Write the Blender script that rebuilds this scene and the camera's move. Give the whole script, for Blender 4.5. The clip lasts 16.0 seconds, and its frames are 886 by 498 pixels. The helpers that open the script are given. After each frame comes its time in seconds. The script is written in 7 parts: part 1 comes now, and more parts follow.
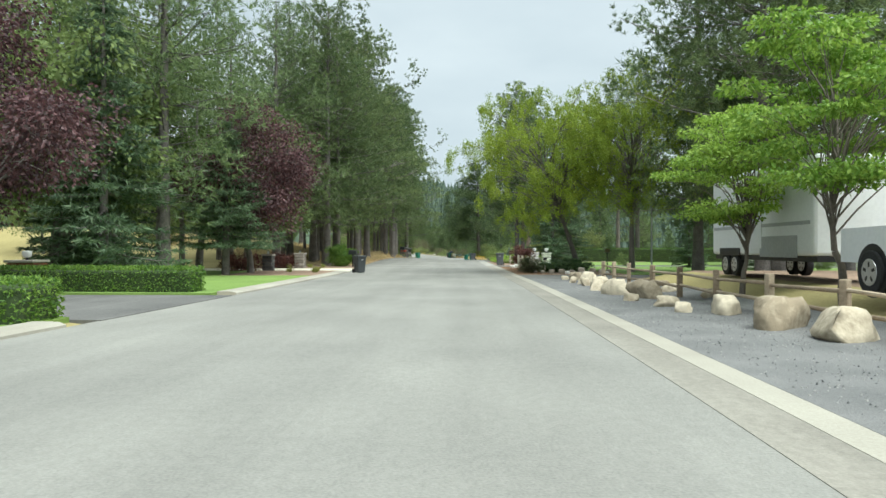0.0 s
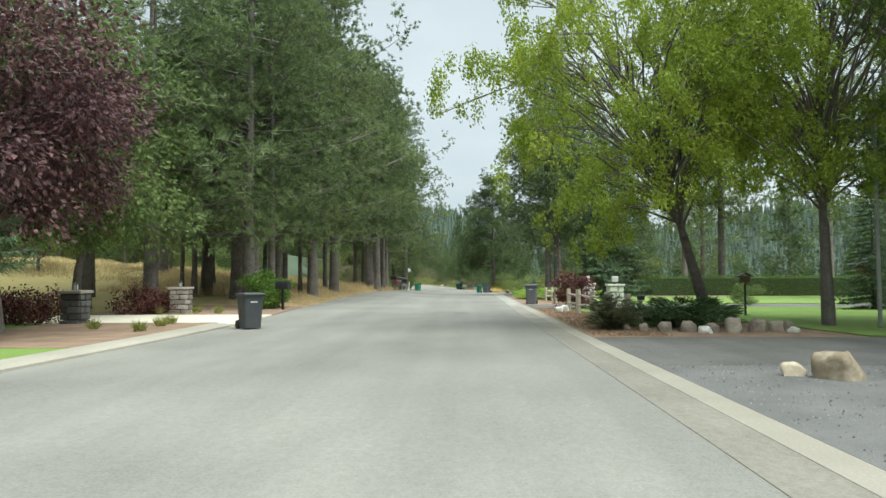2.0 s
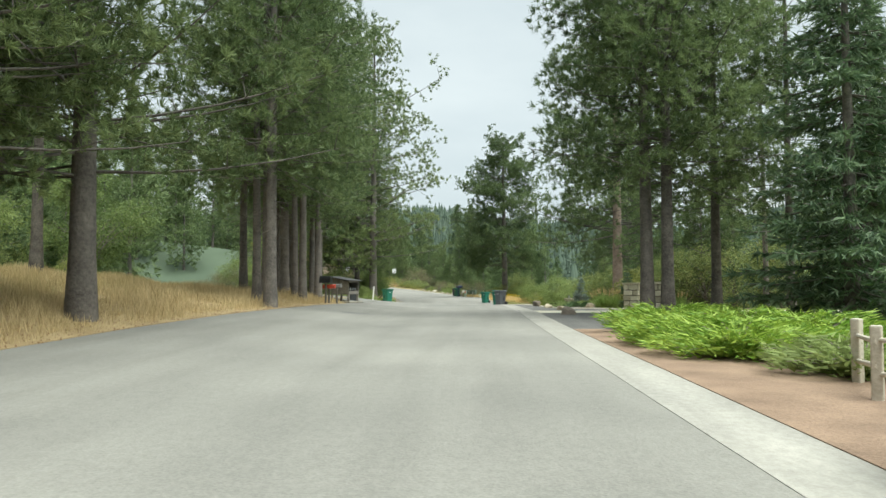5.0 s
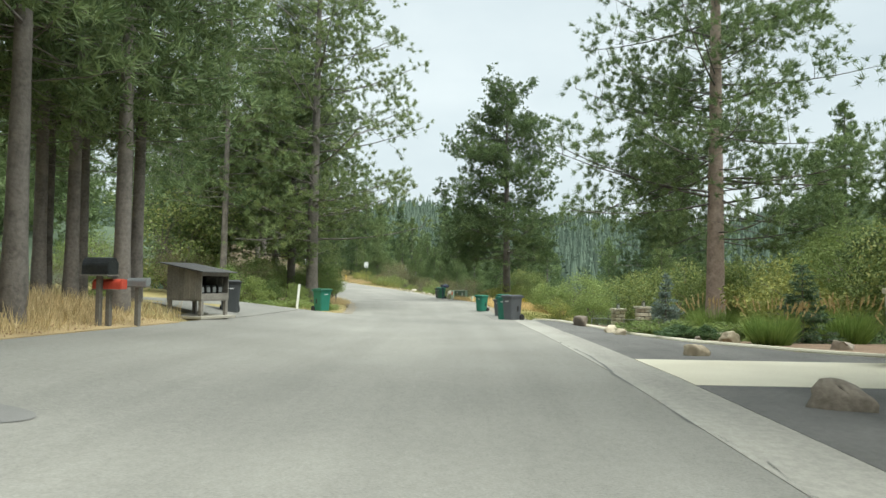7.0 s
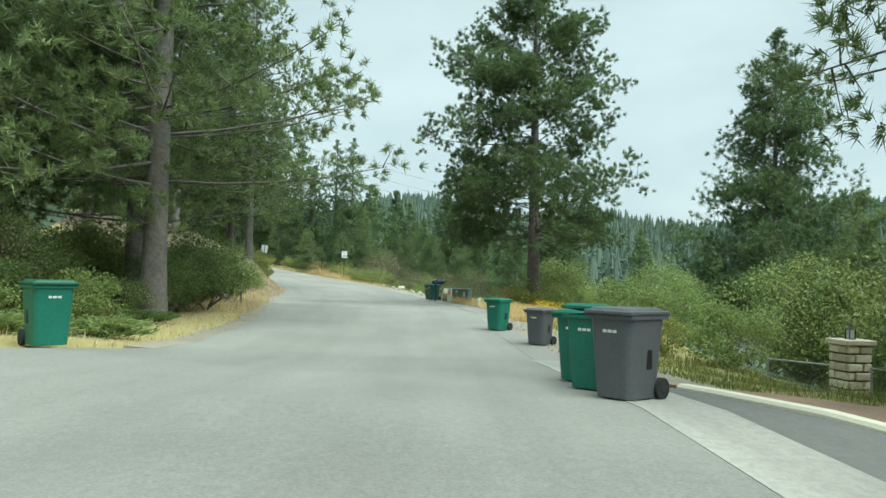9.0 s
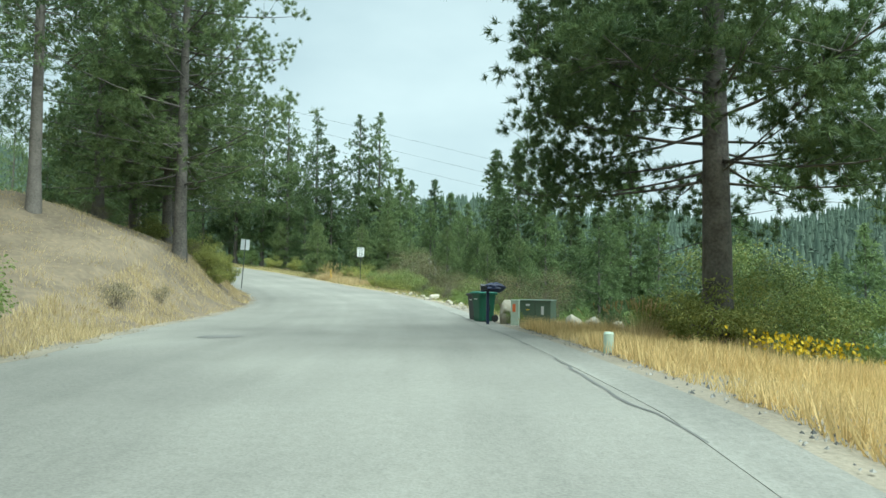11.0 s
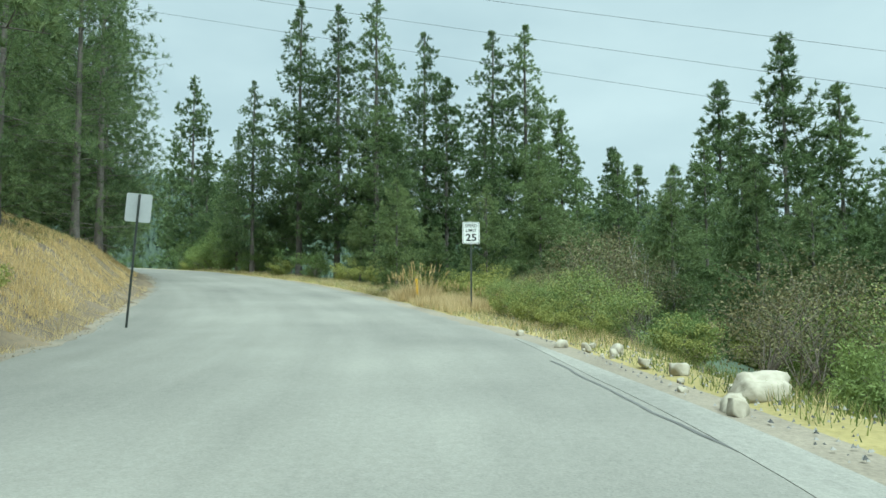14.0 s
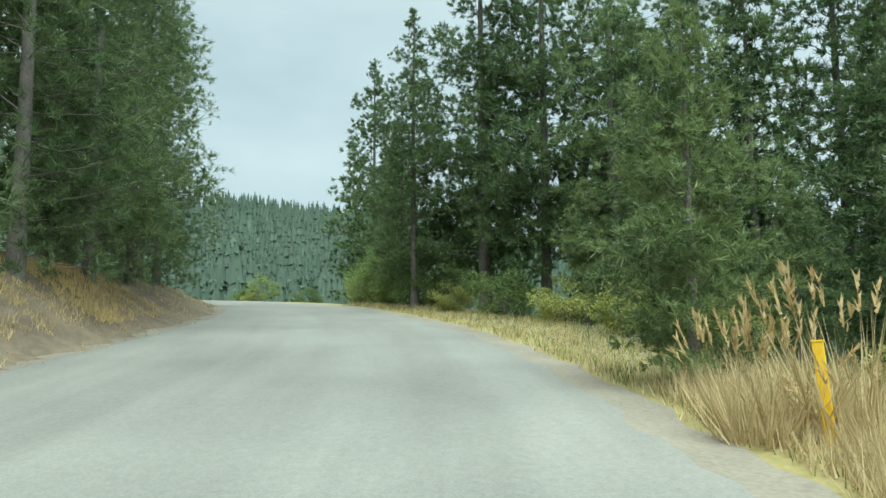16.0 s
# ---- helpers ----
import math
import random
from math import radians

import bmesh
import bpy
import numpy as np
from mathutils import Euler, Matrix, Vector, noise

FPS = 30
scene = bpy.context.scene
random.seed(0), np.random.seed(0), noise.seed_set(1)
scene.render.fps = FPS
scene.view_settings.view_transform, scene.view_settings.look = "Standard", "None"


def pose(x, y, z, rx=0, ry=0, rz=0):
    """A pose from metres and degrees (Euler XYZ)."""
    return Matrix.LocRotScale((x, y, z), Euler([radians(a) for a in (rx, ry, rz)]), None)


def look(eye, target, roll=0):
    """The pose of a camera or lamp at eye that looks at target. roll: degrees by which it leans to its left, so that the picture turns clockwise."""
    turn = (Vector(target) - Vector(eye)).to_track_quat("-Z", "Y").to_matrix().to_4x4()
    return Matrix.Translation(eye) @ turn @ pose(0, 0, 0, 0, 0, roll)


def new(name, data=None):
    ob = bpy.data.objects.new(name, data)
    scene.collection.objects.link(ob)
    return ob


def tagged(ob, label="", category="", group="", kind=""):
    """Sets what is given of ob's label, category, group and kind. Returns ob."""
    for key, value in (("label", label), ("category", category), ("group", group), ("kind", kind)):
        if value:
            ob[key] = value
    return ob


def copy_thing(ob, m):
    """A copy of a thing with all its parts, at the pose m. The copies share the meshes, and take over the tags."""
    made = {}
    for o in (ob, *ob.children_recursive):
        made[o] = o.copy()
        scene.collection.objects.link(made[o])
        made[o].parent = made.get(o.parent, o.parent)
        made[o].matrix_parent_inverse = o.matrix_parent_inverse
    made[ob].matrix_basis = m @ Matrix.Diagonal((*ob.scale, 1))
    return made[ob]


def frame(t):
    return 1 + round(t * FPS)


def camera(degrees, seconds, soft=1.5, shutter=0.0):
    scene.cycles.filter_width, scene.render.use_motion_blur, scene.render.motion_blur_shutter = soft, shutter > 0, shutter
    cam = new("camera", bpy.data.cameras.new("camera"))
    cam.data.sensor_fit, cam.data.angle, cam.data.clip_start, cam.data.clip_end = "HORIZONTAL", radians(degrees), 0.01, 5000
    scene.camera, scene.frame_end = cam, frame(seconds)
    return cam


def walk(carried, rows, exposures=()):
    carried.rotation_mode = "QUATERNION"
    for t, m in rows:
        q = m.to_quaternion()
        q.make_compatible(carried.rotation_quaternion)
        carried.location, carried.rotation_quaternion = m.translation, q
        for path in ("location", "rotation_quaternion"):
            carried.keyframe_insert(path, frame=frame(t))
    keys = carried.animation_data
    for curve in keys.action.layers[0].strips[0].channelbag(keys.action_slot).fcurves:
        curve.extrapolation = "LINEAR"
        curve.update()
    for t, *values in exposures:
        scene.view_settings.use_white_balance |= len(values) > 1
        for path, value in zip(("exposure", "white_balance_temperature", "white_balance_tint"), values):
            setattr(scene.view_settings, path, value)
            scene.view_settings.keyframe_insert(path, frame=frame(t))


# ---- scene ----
cam = camera(63.2, 16.0)
PATH = [
    (0, (0.000, 0.000, 1.400), (-0.059, 1.999, 1.400), 0.0),
    (0.5, (0.148, 6.075, 1.441), (0.078, 8.074, 1.469), -0.3),
    (1, (0.180, 11.901, 1.400), (0.100, 13.898, 1.456), -0.5),
    (1.5, (0.211, 17.767, 1.400), (0.121, 19.764, 1.477), -0.5),
    (2, (0.244, 23.552, 1.359), (0.147, 25.547, 1.443), -0.3),
    (2.5, (0.196, 29.334, 1.318), (0.091, 31.329, 1.405), -0.1),
    (3, (0.146, 35.157, 1.318), (0.028, 37.151, 1.412), 0.0),
    (3.5, (0.055, 40.979, 1.277), (-0.063, 42.973, 1.371), -0.1),
    (6, (-0.450, 69.229, 1.400), (-0.532, 71.225, 1.491), 0.1),
    (6.5, (-0.577, 74.917, 1.426), (-0.649, 76.914, 1.513), 0.4),
    (7, (-0.579, 80.384, 1.326), (-0.647, 82.381, 1.413), 0.8),
    (7.5, (-0.580, 85.846, 1.341), (-0.645, 87.843, 1.432), 1.1),
    (8, (-0.471, 91.429, 1.362), (-0.535, 93.426, 1.453), 1.3),
    (8.5, (-0.473, 96.896, 1.262), (-0.541, 98.893, 1.346), 1.4),
    (9, (-0.480, 102.484, 1.051), (-0.565, 104.480, 1.131), 1.4),
    (10.25, (-1.080, 116.200, 0.800), (-1.240, 118.192, 0.886), 0.9),
    (11.5, (-2.457, 129.704, 1.025), (-2.716, 131.685, 1.121), 0.5),
    (12, (-3.290, 135.604, 0.985), (-3.611, 137.576, 1.082), 0.5),
    (12.5, (-4.244, 141.611, 0.875), (-4.637, 143.569, 0.982), 0.3),
    (13, (-5.313, 147.612, 0.901), (-5.781, 149.553, 1.018), 0.2),
    (13.5, (-6.488, 153.366, 1.049), (-7.034, 155.286, 1.175), 0.0),
    (14, (-7.900, 159.232, 1.085), (-8.542, 161.121, 1.225), -0.2),
    (14.5, (-9.650, 164.845, 1.227), (-10.408, 166.689, 1.382), -0.3),
    (15, (-11.737, 170.207, 1.474), (-12.640, 171.983, 1.651), -0.4),
    (15.5, (-14.399, 175.429, 1.717), (-15.460, 177.112, 1.917), -0.4),
    (16, (-17.393, 180.283, 2.059), (-18.604, 181.858, 2.286), -0.4),
]
walk(cam, [(t, look(eye, target, roll)) for t, eye, target, roll in PATH],
     [(0, 0.32, 5900, -1), (2.5, 0.34, 6050, 0), (4.5, 0.36, 6150, 0), (6, 0.48, 6150, 1), (8.2, 0.46, 6050, -3), (9.2, 0.34, 5700, -12), (11.3, 0.42, 5600, -13), (12.4, 0.31, 5550, -14), (14.5, 0.24, 5500, -15), (16, 0.3, 5700, -11)])


# ---- light ----
world = bpy.data.worlds.new("overcast_sky")
scene.world = world
world.use_nodes = True
wn, wl = world.node_tree.nodes, world.node_tree.links
wn.clear()
w_out = wn.new("ShaderNodeOutputWorld")
w_bg = wn.new("ShaderNodeBackground")
w_sky = wn.new("ShaderNodeTexSky")
w_sky.sky_type = "NISHITA"
w_sky.sun_disc = False
w_sky.sun_elevation, w_sky.sun_rotation = radians(64), radians(135)
w_sky.air_density, w_sky.dust_density = 1.0, 3.0
w_co = wn.new("ShaderNodeTexCoord")
w_map = wn.new("ShaderNodeMapping")
w_map.inputs["Scale"].default_value = (1.0, 1.0, 2.6)
w_noise = wn.new("ShaderNodeTexNoise")
w_noise.inputs["Scale"].default_value, w_noise.inputs["Detail"].default_value = 2.2, 5
w_ramp = wn.new("ShaderNodeValToRGB")
w_ramp.color_ramp.elements[0].position, w_ramp.color_ramp.elements[0].color = 0.32, (7.3, 7.75, 8.1, 1)
w_ramp.color_ramp.elements[1].position, w_ramp.color_ramp.elements[1].color = 0.68, (9.9, 10.05, 10.1, 1)
w_mix = wn.new("ShaderNodeMix")
w_mix.data_type = "RGBA"
w_mix.inputs[0].default_value = 0.88
wl.new(w_co.outputs["Generated"], w_map.inputs[0])
wl.new(w_map.outputs[0], w_noise.inputs["Vector"])
wl.new(w_noise.outputs[0], w_ramp.inputs[0])
wl.new(w_sky.outputs[0], w_mix.inputs[6])
wl.new(w_ramp.outputs[0], w_mix.inputs[7])
wl.new(w_mix.outputs[2], w_bg.inputs[0])
w_bg.inputs[1].default_value = 0.075
wl.new(w_bg.outputs[0], w_out.inputs[0])

sun_data = bpy.data.lights.new("sun", "SUN")
sun_data.energy, sun_data.angle, sun_data.color = 5.0, radians(60), (1.0, 0.96, 0.9)
sun = new("sun", sun_data)
sun.matrix_world = look((35, -15, 100), (0, 20, 0))

# ---- materials ----
def mat(name, c1, c2, scale=2.0, fine=45.0, rough=0.8, bump=0.25, rnd=0.0, island=0.0, metal=0.0, see=0.0, c3=None):
    """A surface with colour that varies at two scales; rnd and island vary whole things or pieces; see: light let through."""
    m = bpy.data.materials.new(name)
    m.use_nodes = True
    n, l = m.node_tree.nodes, m.node_tree.links
    p = n["Principled BSDF"]
    p.inputs["Roughness"].default_value, p.inputs["Metallic"].default_value = rough, metal
    co = n.new("ShaderNodeTexCoord")
    big = n.new("ShaderNodeTexNoise")
    big.inputs["Scale"].default_value, big.inputs["Detail"].default_value = scale, 4
    small = n.new("ShaderNodeTexNoise")
    small.inputs["Scale"].default_value, small.inputs["Detail"].default_value = fine, 3
    l.new(co.outputs["Object"], big.inputs["Vector"])
    l.new(co.outputs["Object"], small.inputs["Vector"])
    add = n.new("ShaderNodeMath")
    add.operation = "MULTIPLY_ADD"
    add.inputs[1].default_value = 0.45
    l.new(small.outputs[0], add.inputs[0])
    half = n.new("ShaderNodeMath")
    half.operation = "MULTIPLY"
    half.inputs[1].default_value = 0.55
    l.new(big.outputs[0], half.inputs[0])
    l.new(half.outputs[0], add.inputs[2])
    last = add.outputs[0]
    for amount, kind in ((rnd, "ShaderNodeObjectInfo"), (island, "ShaderNodeNewGeometry")):
        if amount:
            src = n.new(kind)
            off = n.new("ShaderNodeMath")
            off.operation = "SUBTRACT"
            off.inputs[1].default_value = 0.5
            l.new(src.outputs["Random" if kind == "ShaderNodeObjectInfo" else "Random Per Island"], off.inputs[0])
            more = n.new("ShaderNodeMath")
            more.operation = "MULTIPLY_ADD"
            more.inputs[1].default_value = amount
            l.new(off.outputs[0], more.inputs[0])
            l.new(last, more.inputs[2])
            last = more.outputs[0]
    ramp = n.new("ShaderNodeValToRGB")
    ramp.color_ramp.elements[0].position, ramp.color_ramp.elements[0].color = 0.3, (*c1, 1)
    ramp.color_ramp.elements[1].position, ramp.color_ramp.elements[1].color = 0.7, (*c2, 1)
    if c3:
        e = ramp.color_ramp.elements.new(0.9)
        e.color = (*c3, 1)
    l.new(last, ramp.inputs[0])
    l.new(ramp.outputs[0], p.inputs["Base Color"])
    if bump:
        b = n.new("ShaderNodeBump")
        b.inputs["Strength"].default_value, b.inputs["Distance"].default_value = bump, 0.02
        l.new(small.outputs[0], b.inputs["Height"])
        l.new(b.outputs[0], p.inputs["Normal"])
    if see:
        t = n.new("ShaderNodeBsdfTranslucent")
        l.new(ramp.outputs[0], t.inputs[0])
        mix = n.new("ShaderNodeMixShader")
        mix.inputs[0].default_value = see
        l.new(p.outputs[0], mix.inputs[1])
        l.new(t.outputs[0], mix.inputs[2])
        l.new(mix.outputs[0], n["Material Output"].inputs[0])
    return m


M = {}
M["asphalt"] = mat("aged_asphalt", (0.18, 0.175, 0.158), (0.31, 0.30, 0.266), 0.22, 38, 0.9, 0.5)


def wheel_tracks(m, dark, light):
    """Long worn streaks and transverse stains along the road, laid over a surface."""
    n, l = m.node_tree.nodes, m.node_tree.links
    p = n["Principled BSDF"]
    src = p.inputs["Base Color"].links[0].from_socket
    uv = n.new("ShaderNodeUVMap")
    uv.uv_map = "along_road"
    for k, (scale, amount) in enumerate((((0.55, 0.018, 1), 0.42), ((0.9, 0.22, 1), 0.2), ((7.0, 5.0, 1), 0.28))):
        mp = n.new("ShaderNodeMapping")
        mp.inputs["Scale"].default_value = scale
        mp.inputs["Location"].default_value = (3.1 * k, 1.7 * k, 0)
        nz = n.new("ShaderNodeTexNoise")
        nz.inputs["Scale"].default_value, nz.inputs["Detail"].default_value = 1.6, 5
        rp = n.new("ShaderNodeValToRGB")
        rp.color_ramp.elements[0].position, rp.color_ramp.elements[0].color = 0.36, (dark, dark * 1.0, dark * 1.0, 1)
        rp.color_ramp.elements[1].position, rp.color_ramp.elements[1].color = 0.62, (light, light, light, 1)
        mx = n.new("ShaderNodeMix")
        mx.data_type, mx.blend_type = "RGBA", "MULTIPLY"
        mx.inputs[0].default_value = amount
        l.new(uv.outputs[0], mp.inputs[0])
        l.new(mp.outputs[0], nz.inputs["Vector"])
        l.new(nz.outputs[0], rp.inputs[0])
        l.new(src, mx.inputs[6])
        l.new(rp.outputs[0], mx.inputs[7])
        src = mx.outputs[2]
    l.new(src, p.inputs["Base Color"])


wheel_tracks(M["asphalt"], 0.74, 1.07)
M["asphalt_new"] = mat("dark_asphalt", (0.105, 0.102, 0.096), (0.19, 0.184, 0.172), 0.6, 70, 0.9, 0.4)
M["patch"] = mat("asphalt_patch", (0.15, 0.147, 0.14), (0.21, 0.205, 0.195), 1.5, 60, 0.9, 0.4)
M["concrete"] = mat("concrete", (0.27, 0.248, 0.203), (0.415, 0.388, 0.32), 0.5, 40, 0.85, 0.2)
M["pale_concrete"] = mat("pale_concrete", (0.54, 0.50, 0.39), (0.72, 0.68, 0.55), 0.5, 40, 0.85, 0.15)
M["crack"] = mat("crack_filler", (0.10, 0.10, 0.095), (0.16, 0.16, 0.15), 1, 30, 0.8, 0.1)
M["gravel"] = mat("gravel", (0.105, 0.105, 0.104), (0.235, 0.23, 0.22), 0.8, 55, 0.95, 0.9)
M["stone_chip"] = mat("stone_chip", (0.10, 0.10, 0.10), (0.34, 0.33, 0.31), 3, 40, 0.95, 0.3, island=1.0)
M["mulch"] = mat("bark_mulch", (0.15, 0.10, 0.068), (0.36, 0.25, 0.17), 1.2, 35, 0.95, 0.9)
M["dirt"] = mat("dry_dirt", (0.17, 0.147, 0.115), (0.33, 0.29, 0.225), 0.6, 18, 0.95, 0.8)
M["needles"] = mat("needle_litter", (0.17, 0.10, 0.055), (0.32, 0.20, 0.11), 0.7, 40, 0.95, 0.8)
M["straw"] = mat("straw_litter", (0.27, 0.19, 0.09), (0.50, 0.38, 0.20), 0.7, 40, 0.95, 0.8)
M["lawn"] = mat("lawn", (0.125, 0.205, 0.04), (0.225, 0.325, 0.07), 0.4, 60, 0.9, 0.8)
M["field"] = mat("dry_field", (0.22, 0.19, 0.07), (0.40, 0.33, 0.14), 0.15, 12, 0.95, 0.8, c3=(0.20, 0.24, 0.07))
M["drygrass"] = mat("dry_grass_blade", (0.44, 0.345, 0.175), (0.70, 0.57, 0.33), 0.4, 20, 0.9, 0, island=0.7, see=0.25)
M["goldgrass"] = mat("golden_grass_blade", (0.54, 0.405, 0.18), (0.82, 0.64, 0.32), 0.4, 20, 0.9, 0, island=0.6, see=0.3)
M["greengrass"] = mat("green_grass_blade", (0.10, 0.14, 0.035), (0.25, 0.27, 0.08), 0.4, 20, 0.9, 0, island=0.7, see=0.25)
M["lawnblade"] = mat("lawn_blade", (0.095, 0.18, 0.03), (0.2, 0.325, 0.06), 0.4, 20, 0.8, 0, island=0.7, see=0.25)
M["forest_floor"] = mat("forest_hillside", (0.06, 0.088, 0.055), (0.105, 0.14, 0.09), 0.01, 0.15, 0.95, 0.5)
M["bark"] = mat("grey_brown_bark", (0.07, 0.063, 0.057), (0.23, 0.205, 0.182), 2.5, 14, 0.95, 1.0, rnd=0.2)
M["red_bark"] = mat("orange_brown_pine_bark", (0.20, 0.15, 0.125), (0.50, 0.39, 0.33), 3.0, 11, 0.95, 1.0)
M["thin_bark"] = mat("smooth_grey_bark", (0.09, 0.075, 0.06), (0.22, 0.19, 0.155), 3.0, 25, 0.9, 0.5)
# Bunch-sized dark-to-light noise paints the shade between needle clumps into both pine colours.
M["pine"] = mat("pine_needles_clump_shade", (0.062, 0.104, 0.038), (0.25, 0.325, 0.135), 0.5, 1.5, 0.6, 0, rnd=0.2, island=0.24, see=0.4)
M["pine_light"] = mat("fresh_pine_needles_clump_shade", (0.07, 0.112, 0.038), (0.28, 0.345, 0.14), 0.5, 1.5, 0.6, 0, rnd=0.2, island=0.24, see=0.4, c3=(0.36, 0.27, 0.11))
M["spruce"] = mat("spruce_needles", (0.068, 0.118, 0.06), (0.17, 0.24, 0.122), 0.6, 6, 0.6, 0, rnd=0.2, island=0.5, see=0.35)
M["blue_spruce"] = mat("blue_spruce_needles", (0.13, 0.18, 0.155), (0.28, 0.35, 0.30), 0.8, 8, 0.6, 0, island=0.5, see=0.2)
# Needle green lifted and cooled, so distance haze is put into the colour.
M["far_pine"] = mat("hazed_conifer_needles", (0.073, 0.108, 0.08), (0.122, 0.162, 0.115), 0.02, 0.5, 1.0, 0.3, island=0.14)
M["maple"] = mat("bright_green_leaves", (0.15, 0.27, 0.03), (0.36, 0.50, 0.08), 0.7, 8, 0.55, 0, rnd=0.2, island=0.6, see=0.4)
M["dead_wood"] = mat("bare_grey_wood", (0.30, 0.285, 0.25), (0.50, 0.47, 0.42), 3, 30, 0.9, 0.4)
M["rusty"] = mat("rusty_leaves", (0.17, 0.12, 0.05), (0.36, 0.20, 0.09), 0.8, 8, 0.6, 0, rnd=0.1, island=0.5, see=0.35, c3=(0.42, 0.36, 0.1))
M["far_hill"] = mat("wooded_far_slope", (0.045, 0.07, 0.05), (0.075, 0.105, 0.075), 0.02, 0.25, 0.9, 0.6)
M["locust"] = mat("yellow_green_leaves", (0.19, 0.275, 0.032), (0.40, 0.48, 0.06), 0.35, 2, 0.6, 0, rnd=0.15, island=0.35, see=0.45, c3=(0.46, 0.44, 0.04))
M["plum"] = mat("purple_leaves", (0.055, 0.026, 0.03), (0.17, 0.08, 0.083), 0.6, 8, 0.55, 0, rnd=0.1, island=0.6, see=0.3)
M["barberry"] = mat("dark_red_shrub_leaves", (0.055, 0.018, 0.018), (0.20, 0.075, 0.055), 1.5, 10, 0.6, 0, island=0.6, see=0.25)
M["shrub"] = mat("green_shrub_leaves", (0.115, 0.17, 0.05), (0.28, 0.345, 0.115), 1.0, 4, 0.75, 0, rnd=0.4, island=0.28, see=0.45)
M["yellow_shrub"] = mat("yellowing_shrub_leaves", (0.19, 0.22, 0.058), (0.44, 0.44, 0.135), 0.9, 5, 0.7, 0, rnd=0.2, island=0.4, see=0.42)
M["dry_shrub"] = mat("brown_olive_shrub_leaves", (0.11, 0.11, 0.05), (0.27, 0.24, 0.12), 0.9, 9, 0.7, 0, rnd=0.2, island=0.6, see=0.3)
M["juniper"] = mat("juniper_sprays", (0.15, 0.27, 0.03), (0.38, 0.50, 0.08), 0.8, 8, 0.6, 0, island=0.6, see=0.3)
M["dark_juniper"] = mat("dark_juniper_sprays", (0.05, 0.10, 0.04), (0.14, 0.21, 0.08), 0.8, 8, 0.6, 0, island=0.6, see=0.25)
M["spiky"] = mat("spiky_bush_shoots", (0.065, 0.09, 0.045), (0.19, 0.20, 0.10), 0.8, 8, 0.6, 0, island=0.6, see=0.25, c3=(0.26, 0.16, 0.10))
M["hedge"] = mat("hedge_leaves", (0.07, 0.15, 0.02), (0.21, 0.33, 0.05), 0.8, 10, 0.6, 0, island=0.6, see=0.3)
# Darker copy of the leaf green; the hedge's inner shade is in this colour.
M["hedge_shade"] = mat("hedge_inner_shade", (0.03, 0.05, 0.015), (0.06, 0.09, 0.03), 3, 20, 0.9, 0.8)
M["boulder"] = mat("pale_boulder", (0.29, 0.235, 0.16), (0.67, 0.585, 0.44), 1.6, 9, 0.9, 1.0, rnd=0.35)
M["rock"] = mat("grey_brown_rock", (0.17, 0.14, 0.11), (0.38, 0.33, 0.27), 1.8, 12, 0.9, 0.8, rnd=0.4)
M["white_rock"] = mat("white_painted_rock", (0.6, 0.58, 0.54), (0.8, 0.78, 0.74), 2, 12, 0.8, 0.4)
M["fence_wood"] = mat("weathered_fence_wood", (0.24, 0.18, 0.12), (0.46, 0.37, 0.265), 2.5, 22, 0.9, 0.5, rnd=0.3)
M["pale_wood"] = mat("sun_bleached_fence_wood", (0.40, 0.36, 0.29), (0.62, 0.57, 0.47), 2.5, 22, 0.9, 0.5, rnd=0.3)
M["grey_wood"] = mat("weathered_grey_wood", (0.11, 0.10, 0.085), (0.25, 0.23, 0.20), 2.5, 20, 0.9, 0.5, rnd=0.2)
M["shingle"] = mat("dark_roof_shingle", (0.055, 0.055, 0.055), (0.12, 0.118, 0.115), 3, 30, 0.9, 0.5)
M["bin_green"] = mat("green_bin_plastic", (0.012, 0.115, 0.075), (0.03, 0.19, 0.13), 1.5, 30, 0.5, 0.08, rnd=0.1)
M["bin_dark_green"] = mat("dark_green_bin_plastic", (0.012, 0.075, 0.042), (0.025, 0.115, 0.065), 1.5, 30, 0.5, 0.08)
M["bin_grey"] = mat("grey_bin_plastic", (0.075, 0.08, 0.088), (0.12, 0.125, 0.135), 1.5, 30, 0.55, 0.08, rnd=0.15)
M["bin_black"] = mat("charcoal_bin_plastic", (0.035, 0.04, 0.042), (0.07, 0.075, 0.078), 1.5, 30, 0.55, 0.08)
M["rubber"] = mat("black_rubber", (0.012, 0.012, 0.012), (0.03, 0.03, 0.03), 3, 30, 0.85, 0.2)
M["print"] = mat("pale_print", (0.55, 0.55, 0.55), (0.75, 0.75, 0.75), 4, 30, 0.6, 0)
M["black"] = mat("black_metal", (0.012, 0.012, 0.013), (0.03, 0.03, 0.032), 3, 30, 0.45, 0.05, metal=0.3)
M["mailbox"] = mat("dark_grey_mailbox_metal", (0.03, 0.032, 0.035), (0.075, 0.08, 0.085), 3, 30, 0.3, 0.05, metal=0.6)
M["galv"] = mat("galvanised_steel", (0.30, 0.31, 0.32), (0.48, 0.49, 0.50), 4, 30, 0.45, 0.05, metal=0.7)
M["steel_green"] = mat("dull_green_steel_post", (0.04, 0.05, 0.045), (0.08, 0.09, 0.08), 4, 30, 0.6, 0.1, metal=0.4)
M["white_paint"] = mat("white_paint", (0.66, 0.66, 0.64), (0.80, 0.80, 0.78), 1.5, 25, 0.5, 0.04)
